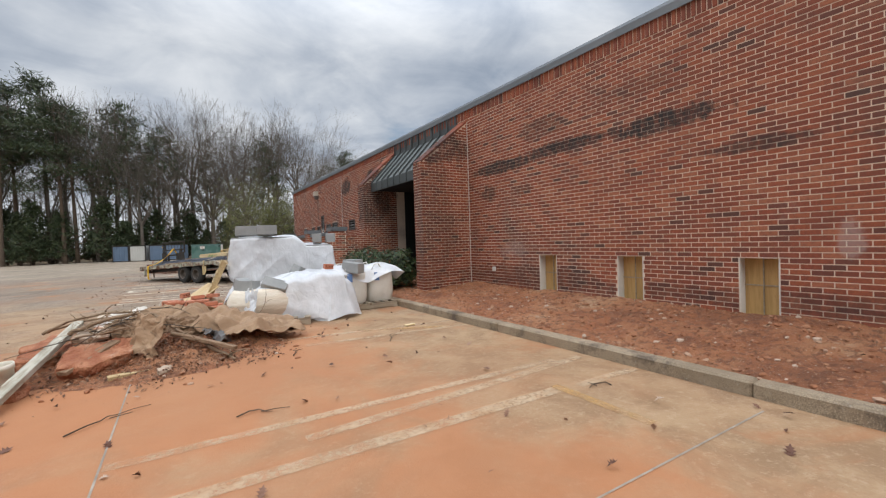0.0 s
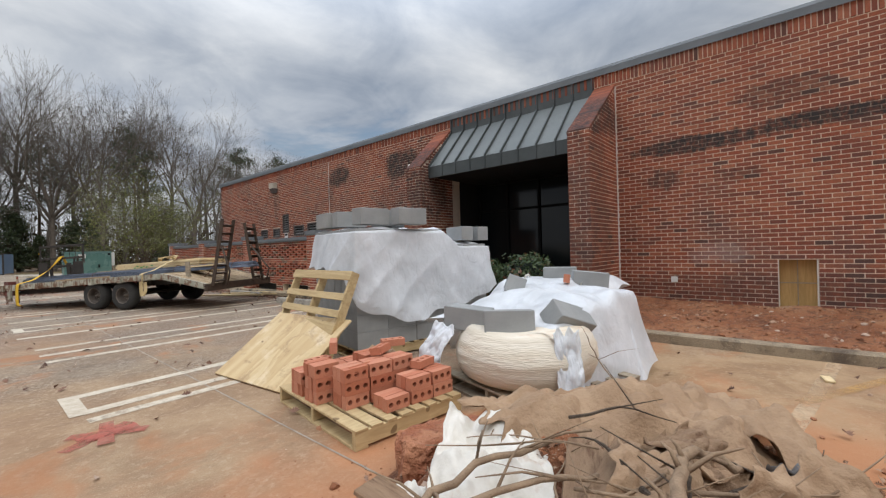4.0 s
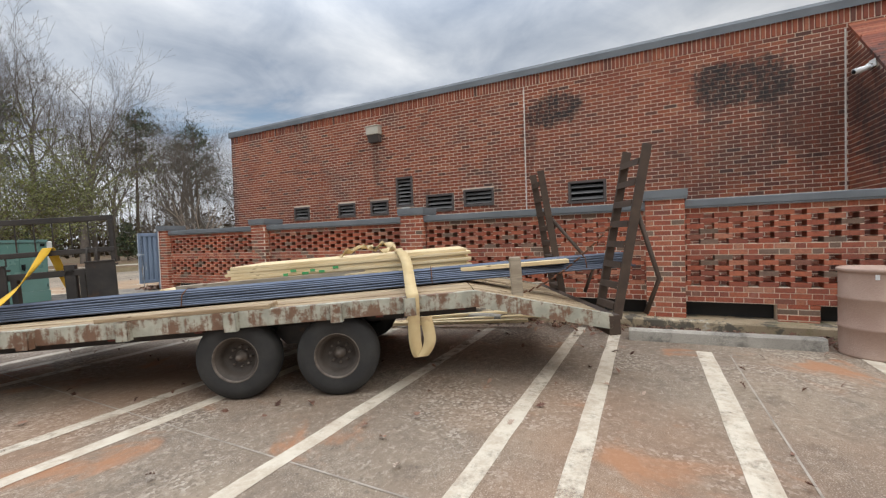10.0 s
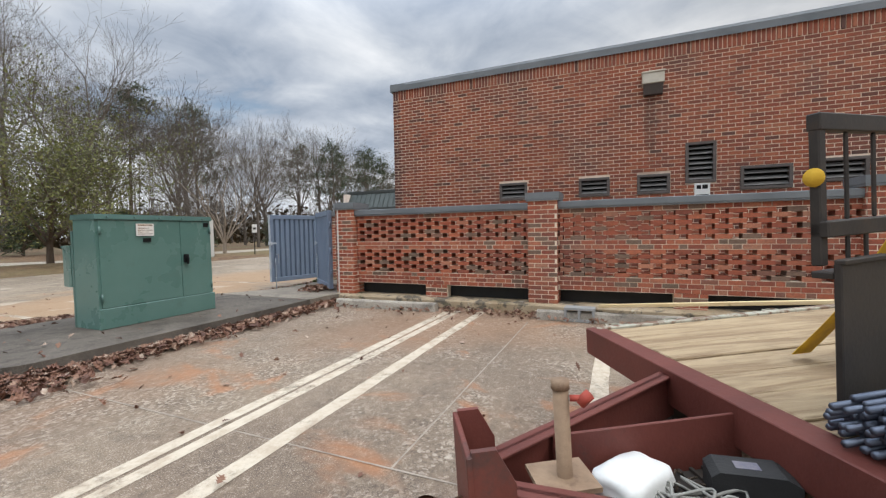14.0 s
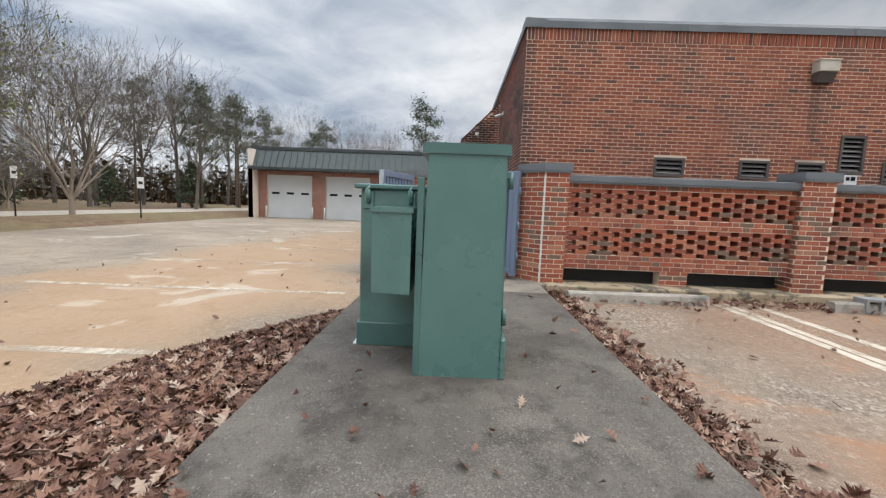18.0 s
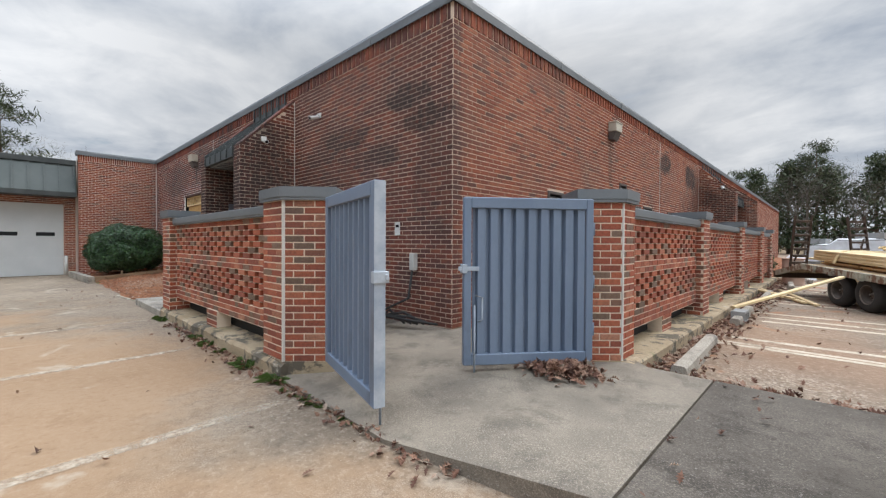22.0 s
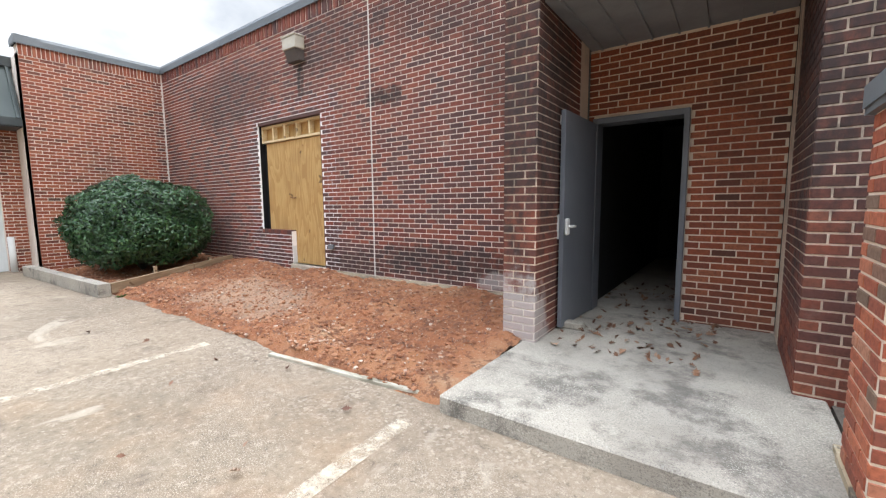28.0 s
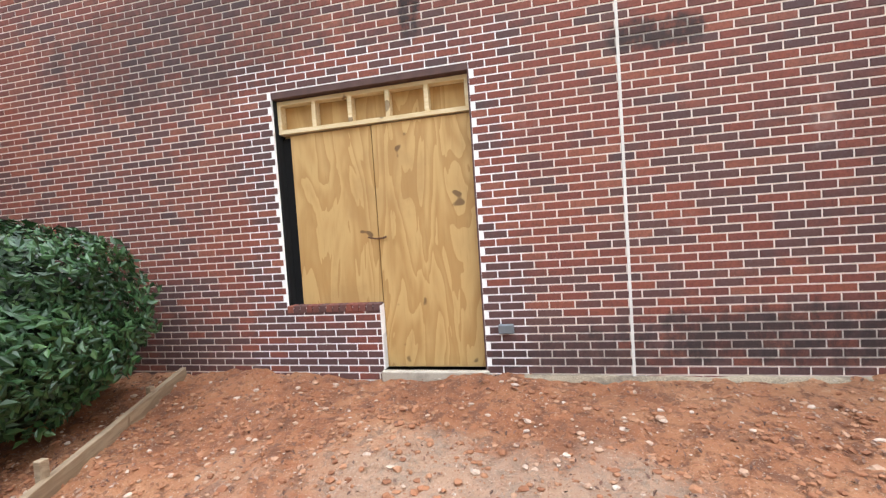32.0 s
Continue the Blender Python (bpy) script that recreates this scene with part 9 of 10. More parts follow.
# things in the tongue tray
def soft_pack(name, m, w, d, h, seed, mat, label, cat):
    """A pillow-like pack with creased ends."""
    mb = MB()
    n, r = 28, 12
    for k in range(r + 1):
        ph = -math.pi / 2 + math.pi * k / r
        for i in range(n):
            th = 2 * math.pi * i / n
            c, s, zz = math.cos(ph) * math.cos(th), math.cos(ph) * math.sin(th), math.sin(ph)
            q = (abs(c) ** 6 + abs(s) ** 6 + abs(zz) ** 3) ** (-1 / 5)
            x, y, z = c * q, s * q, zz * q
            cr = 1 + 0.10 * noise.noise((x * 2 + seed, y * 2, z * 2)) + 0.08 * abs(noise.noise((x * 5, y * 5 + seed, z * 3)))
            mb.v.append((x * w / 2 * cr, y * d / 2 * cr, h / 2 + z * h / 2 * cr))
    mb.f = [(k * n + i, k * n + (i + 1) % n, (k + 1) * n + (i + 1) % n, (k + 1) * n + i) for k in range(r) for i in range(n)]
    mb.s = [True] * len(mb.f)
    return solid(name, mb, mat, label, cat, m=m)


soft_pack("white_bag", TR @ pose(-0.54, 0.97, -0.205, 0, 5, 30), 0.27, 0.17, 0.11, 3, M["white"], "white plastic bag lying in the trailer tray", "bag")
jug = thing("oil_jug", "black plastic oil jug lying in the trailer tray", "jug", TR @ pose(-0.17, 0.90, -0.205, 0, 0, -25) @ Matrix.Diagonal((0.78, 0.62, 0.60, 1)))
mb = MB()
mb.extrude([(-0.16, 0.0), (0.10, 0.0), (0.15, 0.03), (0.15, 0.12), (0.10, 0.16), (-0.13, 0.16), (-0.16, 0.13)], 1, -0.09, 0.09)
part("body", mb, M["rubber"], jug)
mb = MB()
mb.tube([(0.15, 0.05, 0.10), (0.19, 0.05, 0.10)], 0.028, 12)
part("cap", mb, M["steel_dark"], jug, "dark screw cap")
mb = MB()
mb.box(-0.06, -0.03, 0.160, 0.03, 0.04, 0.163)
part("print", mb, M["cont_paper"] if "cont_paper" in M else M.setdefault("cont_paper", mottled("torn_dark_label", (0.08, 0.09, 0.16), (0.22, 0.20, 0.20), 20)), jug, "torn blue paper label")
rng = random.Random(5)
mb = MB()
for i in range(12):
    p = [(-0.42 + rng.gauss(0, 0.07), 0.80 + rng.gauss(0, 0.07), -0.20 + 0.07 * rng.random()) for k in range(5)]
    mb.tube(smooth_path(p, 5), 0.005, 5)
solid("cord_tangle", mb, M.setdefault("cord", mottled("pale_frayed_cord", (0.30, 0.30, 0.27), (0.16, 0.15, 0.13), 8)), "tangle of frayed pale cords in the tray", "cords", m=TR)
mb = MB()
for i in range(260):
    x = -rng.uniform(0.04, 0.70)
    y = rng.uniform(0.38 - 0.45 * x, 1.06)
    a = rng.uniform(0, 6.28)
    L = rng.uniform(0.015, 0.05)
    mb.tube([(x, y, -0.21 + 0.02 * rng.random()), (x + L * math.cos(a), y + L * math.sin(a), -0.205 + 0.02 * rng.random())], 0.004, 4)
solid("tray_litter", mb, M["bark"], "twigs and dead leaves gathered in the tray", "litter", kind="stuff", m=TR)

# ---------- trees ----------
M["twig"] = mottled("grey_twig_bark", (0.10, 0.083, 0.068), (0.17, 0.143, 0.118), 3, rough=0.95, obj=False)
M["pale_bark"] = mottled("pale_smooth_bark", (0.26, 0.21, 0.165), (0.36, 0.30, 0.24), 3, rough=0.85, obj=False, stretch=(2, 2, 0.6))


def leaf_mat(name, tones, rough=0.55, trans=0.25):
    m = material(name, make=lambda k: (k.mix(k.math("MULTIPLY", k.noise(k.pos(), 0.7, 3, 0.5), 0.4), k.ramp(k.node("ShaderNodeNewGeometry").outputs["Random Per Island"], tones), tuple(v * 0.5 for v in tones[0][1])), k.math("ADD", rough, 0.0)), rough=rough)
    return m


M["needle"] = leaf_mat("dark_pine_needles", [(0.0, (0.024, 0.040, 0.018)), (0.5, (0.052, 0.075, 0.032)), (1.0, (0.095, 0.115, 0.048))])
M["bud"] = leaf_mat("yellow_green_buds", [(0.0, (0.10, 0.115, 0.030)), (0.5, (0.17, 0.18, 0.05)), (1.0, (0.24, 0.23, 0.075))])
M["holly"] = leaf_mat("glossy_dark_green_leaves", [(0.0, (0.010, 0.032, 0.010)), (0.5, (0.026, 0.075, 0.022)), (0.88, (0.045, 0.105, 0.032)), (1.0, (0.085, 0.16, 0.055))], 0.38)
M["nandina"] = leaf_mat("green_and_reddish_leaves", [(0.0, (0.020, 0.040, 0.014)), (0.55, (0.050, 0.085, 0.026)), (0.85, (0.085, 0.11, 0.038)), (1.0, (0.22, 0.060, 0.035))], 0.45)
M["weed"] = leaf_mat("fresh_green_weeds", [(0.0, (0.045, 0.090, 0.018)), (0.6, (0.095, 0.16, 0.035)), (1.0, (0.16, 0.22, 0.07))], 0.5)
M["mulch"] = leaf_mat("shredded_bark_and_leaves", [(0.0, (0.10, 0.048, 0.028)), (0.5, (0.21, 0.105, 0.058)), (0.85, (0.31, 0.165, 0.095)), (1.0, (0.42, 0.28, 0.19))], 0.85)
M["dead_leaf"] = leaf_mat("dry_oak_leaves", [(0.0, (0.075, 0.034, 0.022)), (0.35, (0.17, 0.078, 0.050)), (0.7, (0.29, 0.155, 0.10)), (0.9, (0.40, 0.26, 0.18)), (1.0, (0.52, 0.41, 0.32))], 0.7)


def grow(wood, twigs, p, d, length, r, level, last, rng, spread, up, tips):
    """One branch and all that forks from it: two leaders at its end, one or two side shoots on the way."""
    n = 3 if level < 3 else 2
    pts, rad = [tuple(p)], [r]
    q, dd = Vector(p), Vector(d).normalized()
    for i in range(n):
        dd = (dd + Vector((rng.gauss(0, 0.10), rng.gauss(0, 0.10), rng.gauss(0, 0.05) + up * 0.22))).normalized()
        q = q + dd * length / n
        pts.append(tuple(q))
        rad.append(max(r * (1 - 0.38 * (i + 1) / n), 0.009))
    (wood if level < 2 else twigs).tube(pts, rad, (6, 5, 4, 3, 3, 3, 3)[level], caps=False)
    if level >= last:
        tips.append((q, dd))
        return
    side = dd.cross(Vector((rng.gauss(0, 1), rng.gauss(0, 1), rng.gauss(0, 1)))).normalized()
    for sgn in (1, -1):
        ang = sgn * rng.uniform(0.22, 0.50) * spread
        nd = dd * math.cos(ang) + side * math.sin(ang)
        grow(wood, twigs, q, nd, length * rng.uniform(0.66, 0.84), rad[-1] * rng.uniform(0.70, 0.86), level + 1, last, rng, spread, up, tips)
    for i in range(2 if level < last - 1 and rng.random() < 0.55 else 1):
        t = rng.uniform(0.35, 0.9)
        j = min(int(t * n), n - 1)
        a, b = Vector(pts[j]), Vector(pts[j + 1])
        axis = (b - a).normalized()
        out = axis.cross(Vector((rng.gauss(0, 1), rng.gauss(0, 1), rng.gauss(0, 1)))).normalized()
        ang = rng.uniform(0.6, 1.0) * spread
        grow(wood, twigs, a.lerp(b, t * n - j), axis * math.cos(ang) + out * math.sin(ang), length * rng.uniform(0.45, 0.66), rad[j] * rng.uniform(0.42, 0.55), level + 1, last, rng, spread, up, tips)


def sprays(mb, tips, rng, count, size, aspect=0.4, jitter=0.3, droop=0.0):
    """Small flat leaves or tufts round the twig tips."""
    for p, d in tips:
        for i in range(count):
            c = p + Vector((rng.gauss(0, jitter), rng.gauss(0, jitter), rng.gauss(0, jitter * 0.7)))
            a = Vector((rng.gauss(0, 1), rng.gauss(0, 1), rng.gauss(0, 1) - droop)).normalized()
            b = a.cross(Vector((rng.gauss(0, 1), rng.gauss(0, 1), rng.gauss(0, 1)))).normalized()
            s = size * rng.uniform(0.6, 1.3)
            mb.add([tuple(c - a * s), tuple(c + b * s * aspect), tuple(c + a * s), tuple(c - b * s * aspect)], [(0, 1, 2, 3)])


def bare_tree(name, seed, h, spread, label, fork=0.36, limbs=5, buds=None, up=0.22, r=0.0115, bark="twig", group="bare trees", last=5):
    """A leafless tree: a trunk up to fork * h, then rising limbs that fork into a rounded crown of fine twigs."""
    rng = random.Random(seed)
    wood, tw, tips = MB(), MB(), []
    lean = (rng.gauss(0, 0.03), rng.gauss(0, 0.03))
    top = h * fork
    wood.tube([(lean[0] * top * t, lean[1] * top * t, -0.1 + (top + 0.1) * t) for t in (0, 0.25, 0.5, 0.75, 1)], [h * r * (1.25 - 0.4 * t) for t in (0, 0.25, 0.5, 0.75, 1)], 8, caps=False)
    for i in range(limbs):
        az = 2 * math.pi * i / (limbs - 1) + rng.uniform(-0.4, 0.4)
        ang = (0.08 if i == 0 else rng.uniform(0.38, 0.72)) * spread
        z = top * (1.0 if i < 3 else rng.uniform(0.72, 0.98))
        p = (lean[0] * z, lean[1] * z, z - 0.05)
        d = Vector((math.sin(ang) * math.cos(az), math.sin(ang) * math.sin(az), math.cos(ang)))
        grow(wood, tw, p, d, h * (1 - fork) * rng.uniform(0.30, 0.40), h * r * (0.78 if i == 0 else rng.uniform(0.45, 0.62)), 0, last, rng, spread, up, tips)
    f = h / max(v[2] for v in tw.v)
    for mb in (wood, tw):
        mb.v = [(x * f, y * f, z * f) for x, y, z in mb.v]
    root = thing(name, label, "tree", group=group)
    part("trunk", wood, M[bark], root)
    part("crown", tw, M["twig"], root, "fine bare twigs")
    if buds:
        lv = MB()
        sprays(lv, [(Vector(p) * f, d) for p, d in tips], rng, buds[0], buds[1], 0.55, buds[2])
        part("foliage", lv, M[buds[3]], root, "sparse yellow-green new leaves")
    return root


def pine(name, seed, h, label, low=0.55, dense=1.0):
    rng = random.Random(seed)
    mb, lv = MB(), MB()
    mb.tube([(0.02 * h * math.sin(t * 2) * t, 0, h * t - 0.1) for t in [i / 8 for i in range(9)]], [0.013 * h * (1 - 0.8 * i / 8) for i in range(9)], 7, caps=False)
    n = int(26 * dense)
    tips = []
    for i in range(n):
        t = low + (1 - low) * (i + rng.random()) / n
        L = h * 0.17 * (1.15 - t) ** 0.6 * rng.uniform(0.6, 1.2) * 1.6
        a = rng.uniform(0, 2 * math.pi)
        p = Vector((0.02 * h * math.sin(t * 2) * t, 0, h * t))
        d = Vector((math.cos(a), math.sin(a), rng.uniform(0.0, 0.45)))
        e = p + d * L
        mb.tube([tuple(p), tuple(p + d * L * 0.5 + Vector((0, 0, -0.03 * L))), tuple(e)], [0.05, 0.03, 0.015], 4, caps=False)
        for k in range(4):
            tips.append((p.lerp(e, 0.45 + 0.18 * k) + Vector((rng.gauss(0, 0.25), rng.gauss(0, 0.25), rng.gauss(0.1, 0.2))), d))
    sprays(lv, tips, rng, 26, h * 0.020, 0.13, h * 0.026)
    root = thing(name, label, "tree", group="pine trees")
    part("trunk", mb, M["bark"], root)
    part("crown", lv, M["needle"], root, "dark green needle tufts")
    return root


def evergreen(name, seed, h, w, label, mat="needle", count=1500, size=0.16):
    """A broad evergreen from the ground up, ragged in outline."""
    rng = random.Random(seed)
    mb, lv, tips = MB(), MB(), []
    mb.tube([(0, 0, -0.1), (0.05, 0, h * 0.5), (0, 0.05, h * 0.92)], [0.02 * h, 0.012 * h, 0.004 * h], 6, caps=False)
    for i in range(int(count / 18)):
        t = rng.random() ** 0.85
        z = h * (0.06 + 0.94 * t)
        R = w / 2 * (1 - t) ** 0.65 * rng.uniform(0.35, 1.15)
        a = rng.uniform(0, 2 * math.pi)
        p = Vector((R * math.cos(a), R * math.sin(a), z))
        mb.tube([(0, 0, max(0.1, z - 0.3 * R)), tuple(p)], [0.008 * h * (1 - t) + 0.01, 0.006], 3, caps=False)
        tips.append((p, Vector((0, 0, 1))))
    sprays(lv, tips, rng, 18, size, 0.25, w * 0.065)
    root = thing(name, label, "tree", group="evergreens")
    part("trunk", mb, M["bark"], root)
    part("crown", lv, M[mat], root, "ragged dark evergreen foliage")
    return root


PROTO = [
    bare_tree("bare_tree", 1, 23, 1.0, "tall bare winter hardwood at the lot's edge", 0.34, 6),
    bare_tree("bare_tree", 2, 22.5, 1.1, "bare spreading winter hardwood in the woods", 0.30, 6),
    bare_tree("bare_tree", 3, 24, 0.80, "tall slender bare tree in the woods", 0.45, 5),
    bare_tree("bare_tree", 4, 19, 1.0, "bare young hardwood at the wood's edge", 0.28, 5),
    pine("pine_tree", 5, 22, "tall dark pine above the bare woods"),
    pine("pine_tree", 6, 20, "pine with a broken dark crown", 0.45),
    evergreen("evergreen_tree", 7, 7.5, 4.6, "dense dark evergreen under the tall trees", "needle", 2600, 0.24),
    evergreen("evergreen_tree", 8, 5.0, 3.8, "low dark evergreen thicket", "needle", 2200, 0.20),
]
SPOTS = {
    0: (8.5, 70), 1: (16, 63), 2: (-9, 72), 3: (-4, 68), 4: (-17, 74), 5: (-12, 70), 6: (-15, 70.5), 7: (-6, 69.5),
}
for i, p in enumerate(PROTO):
    p.matrix_basis = pose(*SPOTS[i], 0, 0, 0, 40 * i)
rng = random.Random(77)


def place(i, x, y, s=1.0):
    copy_thing(PROTO[i], pose(x, y, -0.05, 0, 0, rng.uniform(0, 360)) @ Matrix.Diagonal((s, s, s, 1)))


# the woods north-west of the lot
for n in range(30):
    x = -26 + 1.55 * n + rng.uniform(-1, 1)
    y = 74 + rng.uniform(-3, 16) - max(0, x) * 0.28
    place(rng.choice((0, 1, 2, 2, 3)), x, y, rng.uniform(0.8, 1.15))
for x, y, i, s in ((-20, 72, 4, 1.0), (-14.5, 76, 4, 1.1), (-11, 71, 5, 1.0), (-7.5, 77, 4, 1.0), (-5.5, 72, 5, 0.9), (-22, 78, 5, 1.1), (-2.5, 78, 5, 0.95), (4, 80, 5, 0.8), (13, 75, 5, 0.9), (24, 70, 4, 0.75), (30, 68, 5, 0.8), (-17.5, 70, 5, 0.9), (-24, 74, 4, 1.0)):
    place(i, x, y, s)
for n in range(22):
    place(6 if n % 3 else 7, -25 + 1.6 * n + rng.uniform(-0.8, 0.8), 71 + rng.uniform(-1.5, 6), rng.uniform(0.7, 1.1))
for x, y in ((14, 66), (20, 64), (27, 63), (33, 60), (8, 68), (38, 56)):
    place(7, x, y, rng.uniform(0.5, 0.9))
# beyond the road, and behind the garage
for x, y, i, s in ((20, 66, 0, 0.9), (24, 62, 1, 0.9), (27.5, 66, 2, 0.9), (31, 60, 3, 1.0), (29, 70, 0, 0.95), (35, 63, 1, 0.9), (39, 58, 2, 0.8), (42, 64, 0, 0.9), (38, 70, 3, 1.0), (22, 75, 2, 1.0), (34, 76, 2, 1.0), (45, 55, 5, 0.75), (41, 50, 5, 0.62), (47, 47, 4, 0.50), (44, 60, 3, 0.9), (52, 52, 1, 0.8), (56, 46, 0, 0.75), (54, 40, 3, 0.8), (60, 42, 1, 0.8), (58, 35, 2, 0.68), (62, 50, 5, 0.8), (50, 58, 5, 0.85), (64, 36, 3, 0.75), (66, 44, 0, 0.7), (46, 68, 5, 0.9), (55, 62, 2, 0.8), (37, 47.5, 3, 0.7), (34, 53, 1, 0.75), (57, 29, 3, 0.7), (63, 30, 1, 0.65)):
    place(i, x, y, s * 0.80)
# south end, seen past the long wall
for x, y, i, s in ((2, -52, 5, 0.9), (6, -48, 4, 0.85), (-1, -57, 0, 0.9), (9, -55, 5, 0.85), (12, -50, 6, 1.3), (4, -60, 4, 1.0), (-6, -55, 6, 1.5), (15, -58, 4, 0.9), (8, -44, 6, 1.1), (1, -46, 7, 1.3), (-5, -48, 7, 1.2), (3, -44, 6, 2.2), (-2, -46, 6, 2.4), (7, -47, 6, 2.5), (-7, -47, 6, 2.2), (11, -45, 6, 2.3), (0, -43, 3, 0.85), (5, -42, 0, 0.8), (-4, -44, 4, 0.95), (9, -50, 1, 0.9), (-9, -52, 5, 1.0), (4, -48, 4, 1.0)):
    place(i, x, y, s * 0.72)
t = bare_tree("budding_tree", 31, 9.2, 1.35, "round-crowned tree in yellow-green bud beyond the lot", 0.16, 8, (6, 0.055, 0.20, "bud"), 0.10, 0.016, "bark", last=5)
t.matrix_basis = pose(7.2, 46.2, -0.05, 0, 0, 20)
t = bare_tree("crape_myrtle", 33, 10.6, 0.85, "pale multi-stemmed bare crape myrtle on the verge", 0.10, 8, None, 0.25, 0.013, "pale_bark", "verge trees")
t.matrix_basis = pose(17.6, 48.6, 0)
copy_thing(t, pose(23.5, 58.5, 0, 0, 0, 70) @ Matrix.Diagonal((0.6, 0.6, 0.6, 1)))
copy_thing(t, pose(19.5, 55.5, 0, 0, 0, 190) @ Matrix.Diagonal((0.65, 0.65, 0.65, 1)))
place(5, 45, 33.4, 0.62)
place(5, 38, 55.0, 0.6)
place(5, 41, 57.0, 0.55)

# far thicket closing the view: thin stems
mb = MB()
rng = random.Random(3)
for i in range(1500):
    a = radians(rng.uniform(-32, 100))
    R = rng.uniform(88, 120)
    x, y = -2 + R * math.sin(a), 10 + R * math.cos(a)
    if x > 62:
        x = 62 + (x - 62) * 0.3
    h = rng.uniform(7, 15) * (0.5 if x > 40 else 1)
    lean = rng.gauss(0, 0.6)
    mb.tube([(x, y, -0.1), (x + lean * 0.5, y, h * 0.6), (x + lean, y, h)], [0.10, 0.06, 0.02], 3, caps=False)
    for k in range(9):
        z = h * rng.uniform(0.35, 0.98)
        b = rng.uniform(0, 6.28)
        L = rng.uniform(0.8, 2.2)
        mb.tube([(x + lean * z / h, y, z), (x + lean * z / h + L * math.cos(b), y + L * math.sin(b), z + L * 0.8)], [0.035, 0.01], 3, caps=False)
solid("far_woods", mb, M["twig"], "far thicket of thin grey winter trees", "woods", kind="stuff")
mb = MB()
for i in range(15000):
    a = radians(rng.uniform(-32, 100))
    R = rng.uniform(84, 122)
    c = Vector((-2 + R * math.sin(a), 10 + R * math.cos(a), abs(rng.gauss(0, 2.8))))
    if c.x > 62:
        c.x = 62 + (c.x - 62) * 0.3
    u = Vector((rng.gauss(0, 1), rng.gauss(0, 1), rng.gauss(0, 1))).normalized() * rng.uniform(0.3, 0.8)
    w = u.cross(Vector((0.3, 0.5, 0.8))).normalized() * 0.3
    mb.add([tuple(c - u), tuple(c + w), tuple(c + u), tuple(c - w)], [(0, 1, 2, 3)])
solid("undergrowth", mb, M["undergrowth"] if "undergrowth" in M else M.setdefault("undergrowth", leaf_mat("brown_undergrowth", [(0.0, (0.040, 0.034, 0.020)), (0.5, (0.085, 0.062, 0.038)), (1.0, (0.13, 0.10, 0.06))], 0.9)), "brown brush under the far trees", "brush", kind="stuff")

# ---------- shrubs ----------


def shrub(name, m, w, d, h, seed, mat, label, count=2600, size=0.035, stems=14, lumps=0.16):
    rng = random.Random(seed)
    root = thing(name, label, "shrub", m, group="shrubs")
    mb = MB()
    for i in range(stems):
        a = rng.uniform(0, 6.28)
        mb.tube([(0, 0, -0.02), (0.2 * w * math.cos(a), 0.2 * d * math.sin(a), h * 0.4), (0.42 * w * math.cos(a), 0.42 * d * math.sin(a), h * rng.uniform(0.5, 0.85))], [0.018, 0.012, 0.005], 5, caps=False)
    part("stems", mb, M["bark"], root, kind="stuff")
    lv = MB()
    for i in range(count):
        th, ph = rng.uniform(0, 6.28), math.acos(rng.uniform(-0.75, 1))
        n = Vector((math.sin(ph) * math.cos(th), math.sin(ph) * math.sin(th), math.cos(ph)))
        q = (abs(n.x) ** 2.6 + abs(n.y) ** 2.6 + abs(n.z) ** 2.6) ** (-1 / 2.6)
        rad = (1 - 0.22 * rng.random() ** 2) * (1 + lumps * noise.noise((n.x * 2.6 + seed, n.y * 2.6, n.z * 2.6)) + 0.07 * noise.noise((n.x * 8, n.y * 8 + seed, n.z * 8)))
        c = Vector((n.x * q * w / 2, n.y * q * d / 2, n.z * q * h / 2)) * rad + Vector((0, 0, h * 0.52))
        if c.z < 0.03:
            continue
        nn = (n + Vector((rng.gauss(0, 0.55), rng.gauss(0, 0.55), rng.gauss(0.25, 0.5)))).normalized()
        a = nn.cross(Vector((rng.gauss(0, 1), rng.gauss(0, 1), rng.gauss(0, 1)))).normalized()
        b = nn.cross(a)
        s = size * rng.uniform(0.7, 1.35)
        t2 = nn * s * 0.25
        lv.add([tuple(c - a * s), tuple(c + b * s * 0.5 - t2), tuple(c + a * s), tuple(c - b * s * 0.5 - t2)], [(0, 1, 2), (0, 2, 3)])
    part("foliage", lv, M[mat], root, "small dense leaves", kind="stuff")
    # added near-black solid stands in for the shade deep in the foliage
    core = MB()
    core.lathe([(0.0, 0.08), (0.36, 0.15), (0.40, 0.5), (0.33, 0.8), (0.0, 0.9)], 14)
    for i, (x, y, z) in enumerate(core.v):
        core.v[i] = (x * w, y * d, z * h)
    part("inner_shade", core, M["holly_core"] if "holly_core" in M else M.setdefault("holly_core", mottled("inner_shade_black", (0.006, 0.012, 0.006), (0.012, 0.022, 0.010), 8)), root, "near-black core for the shade between the leaves")
    return root


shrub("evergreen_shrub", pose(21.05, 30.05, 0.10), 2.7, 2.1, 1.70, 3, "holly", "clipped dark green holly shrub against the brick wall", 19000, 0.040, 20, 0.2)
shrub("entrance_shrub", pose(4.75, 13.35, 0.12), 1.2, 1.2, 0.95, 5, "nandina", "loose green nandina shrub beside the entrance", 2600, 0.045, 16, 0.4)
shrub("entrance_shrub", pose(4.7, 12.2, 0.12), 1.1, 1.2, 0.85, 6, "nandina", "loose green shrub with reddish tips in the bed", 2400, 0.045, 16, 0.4)
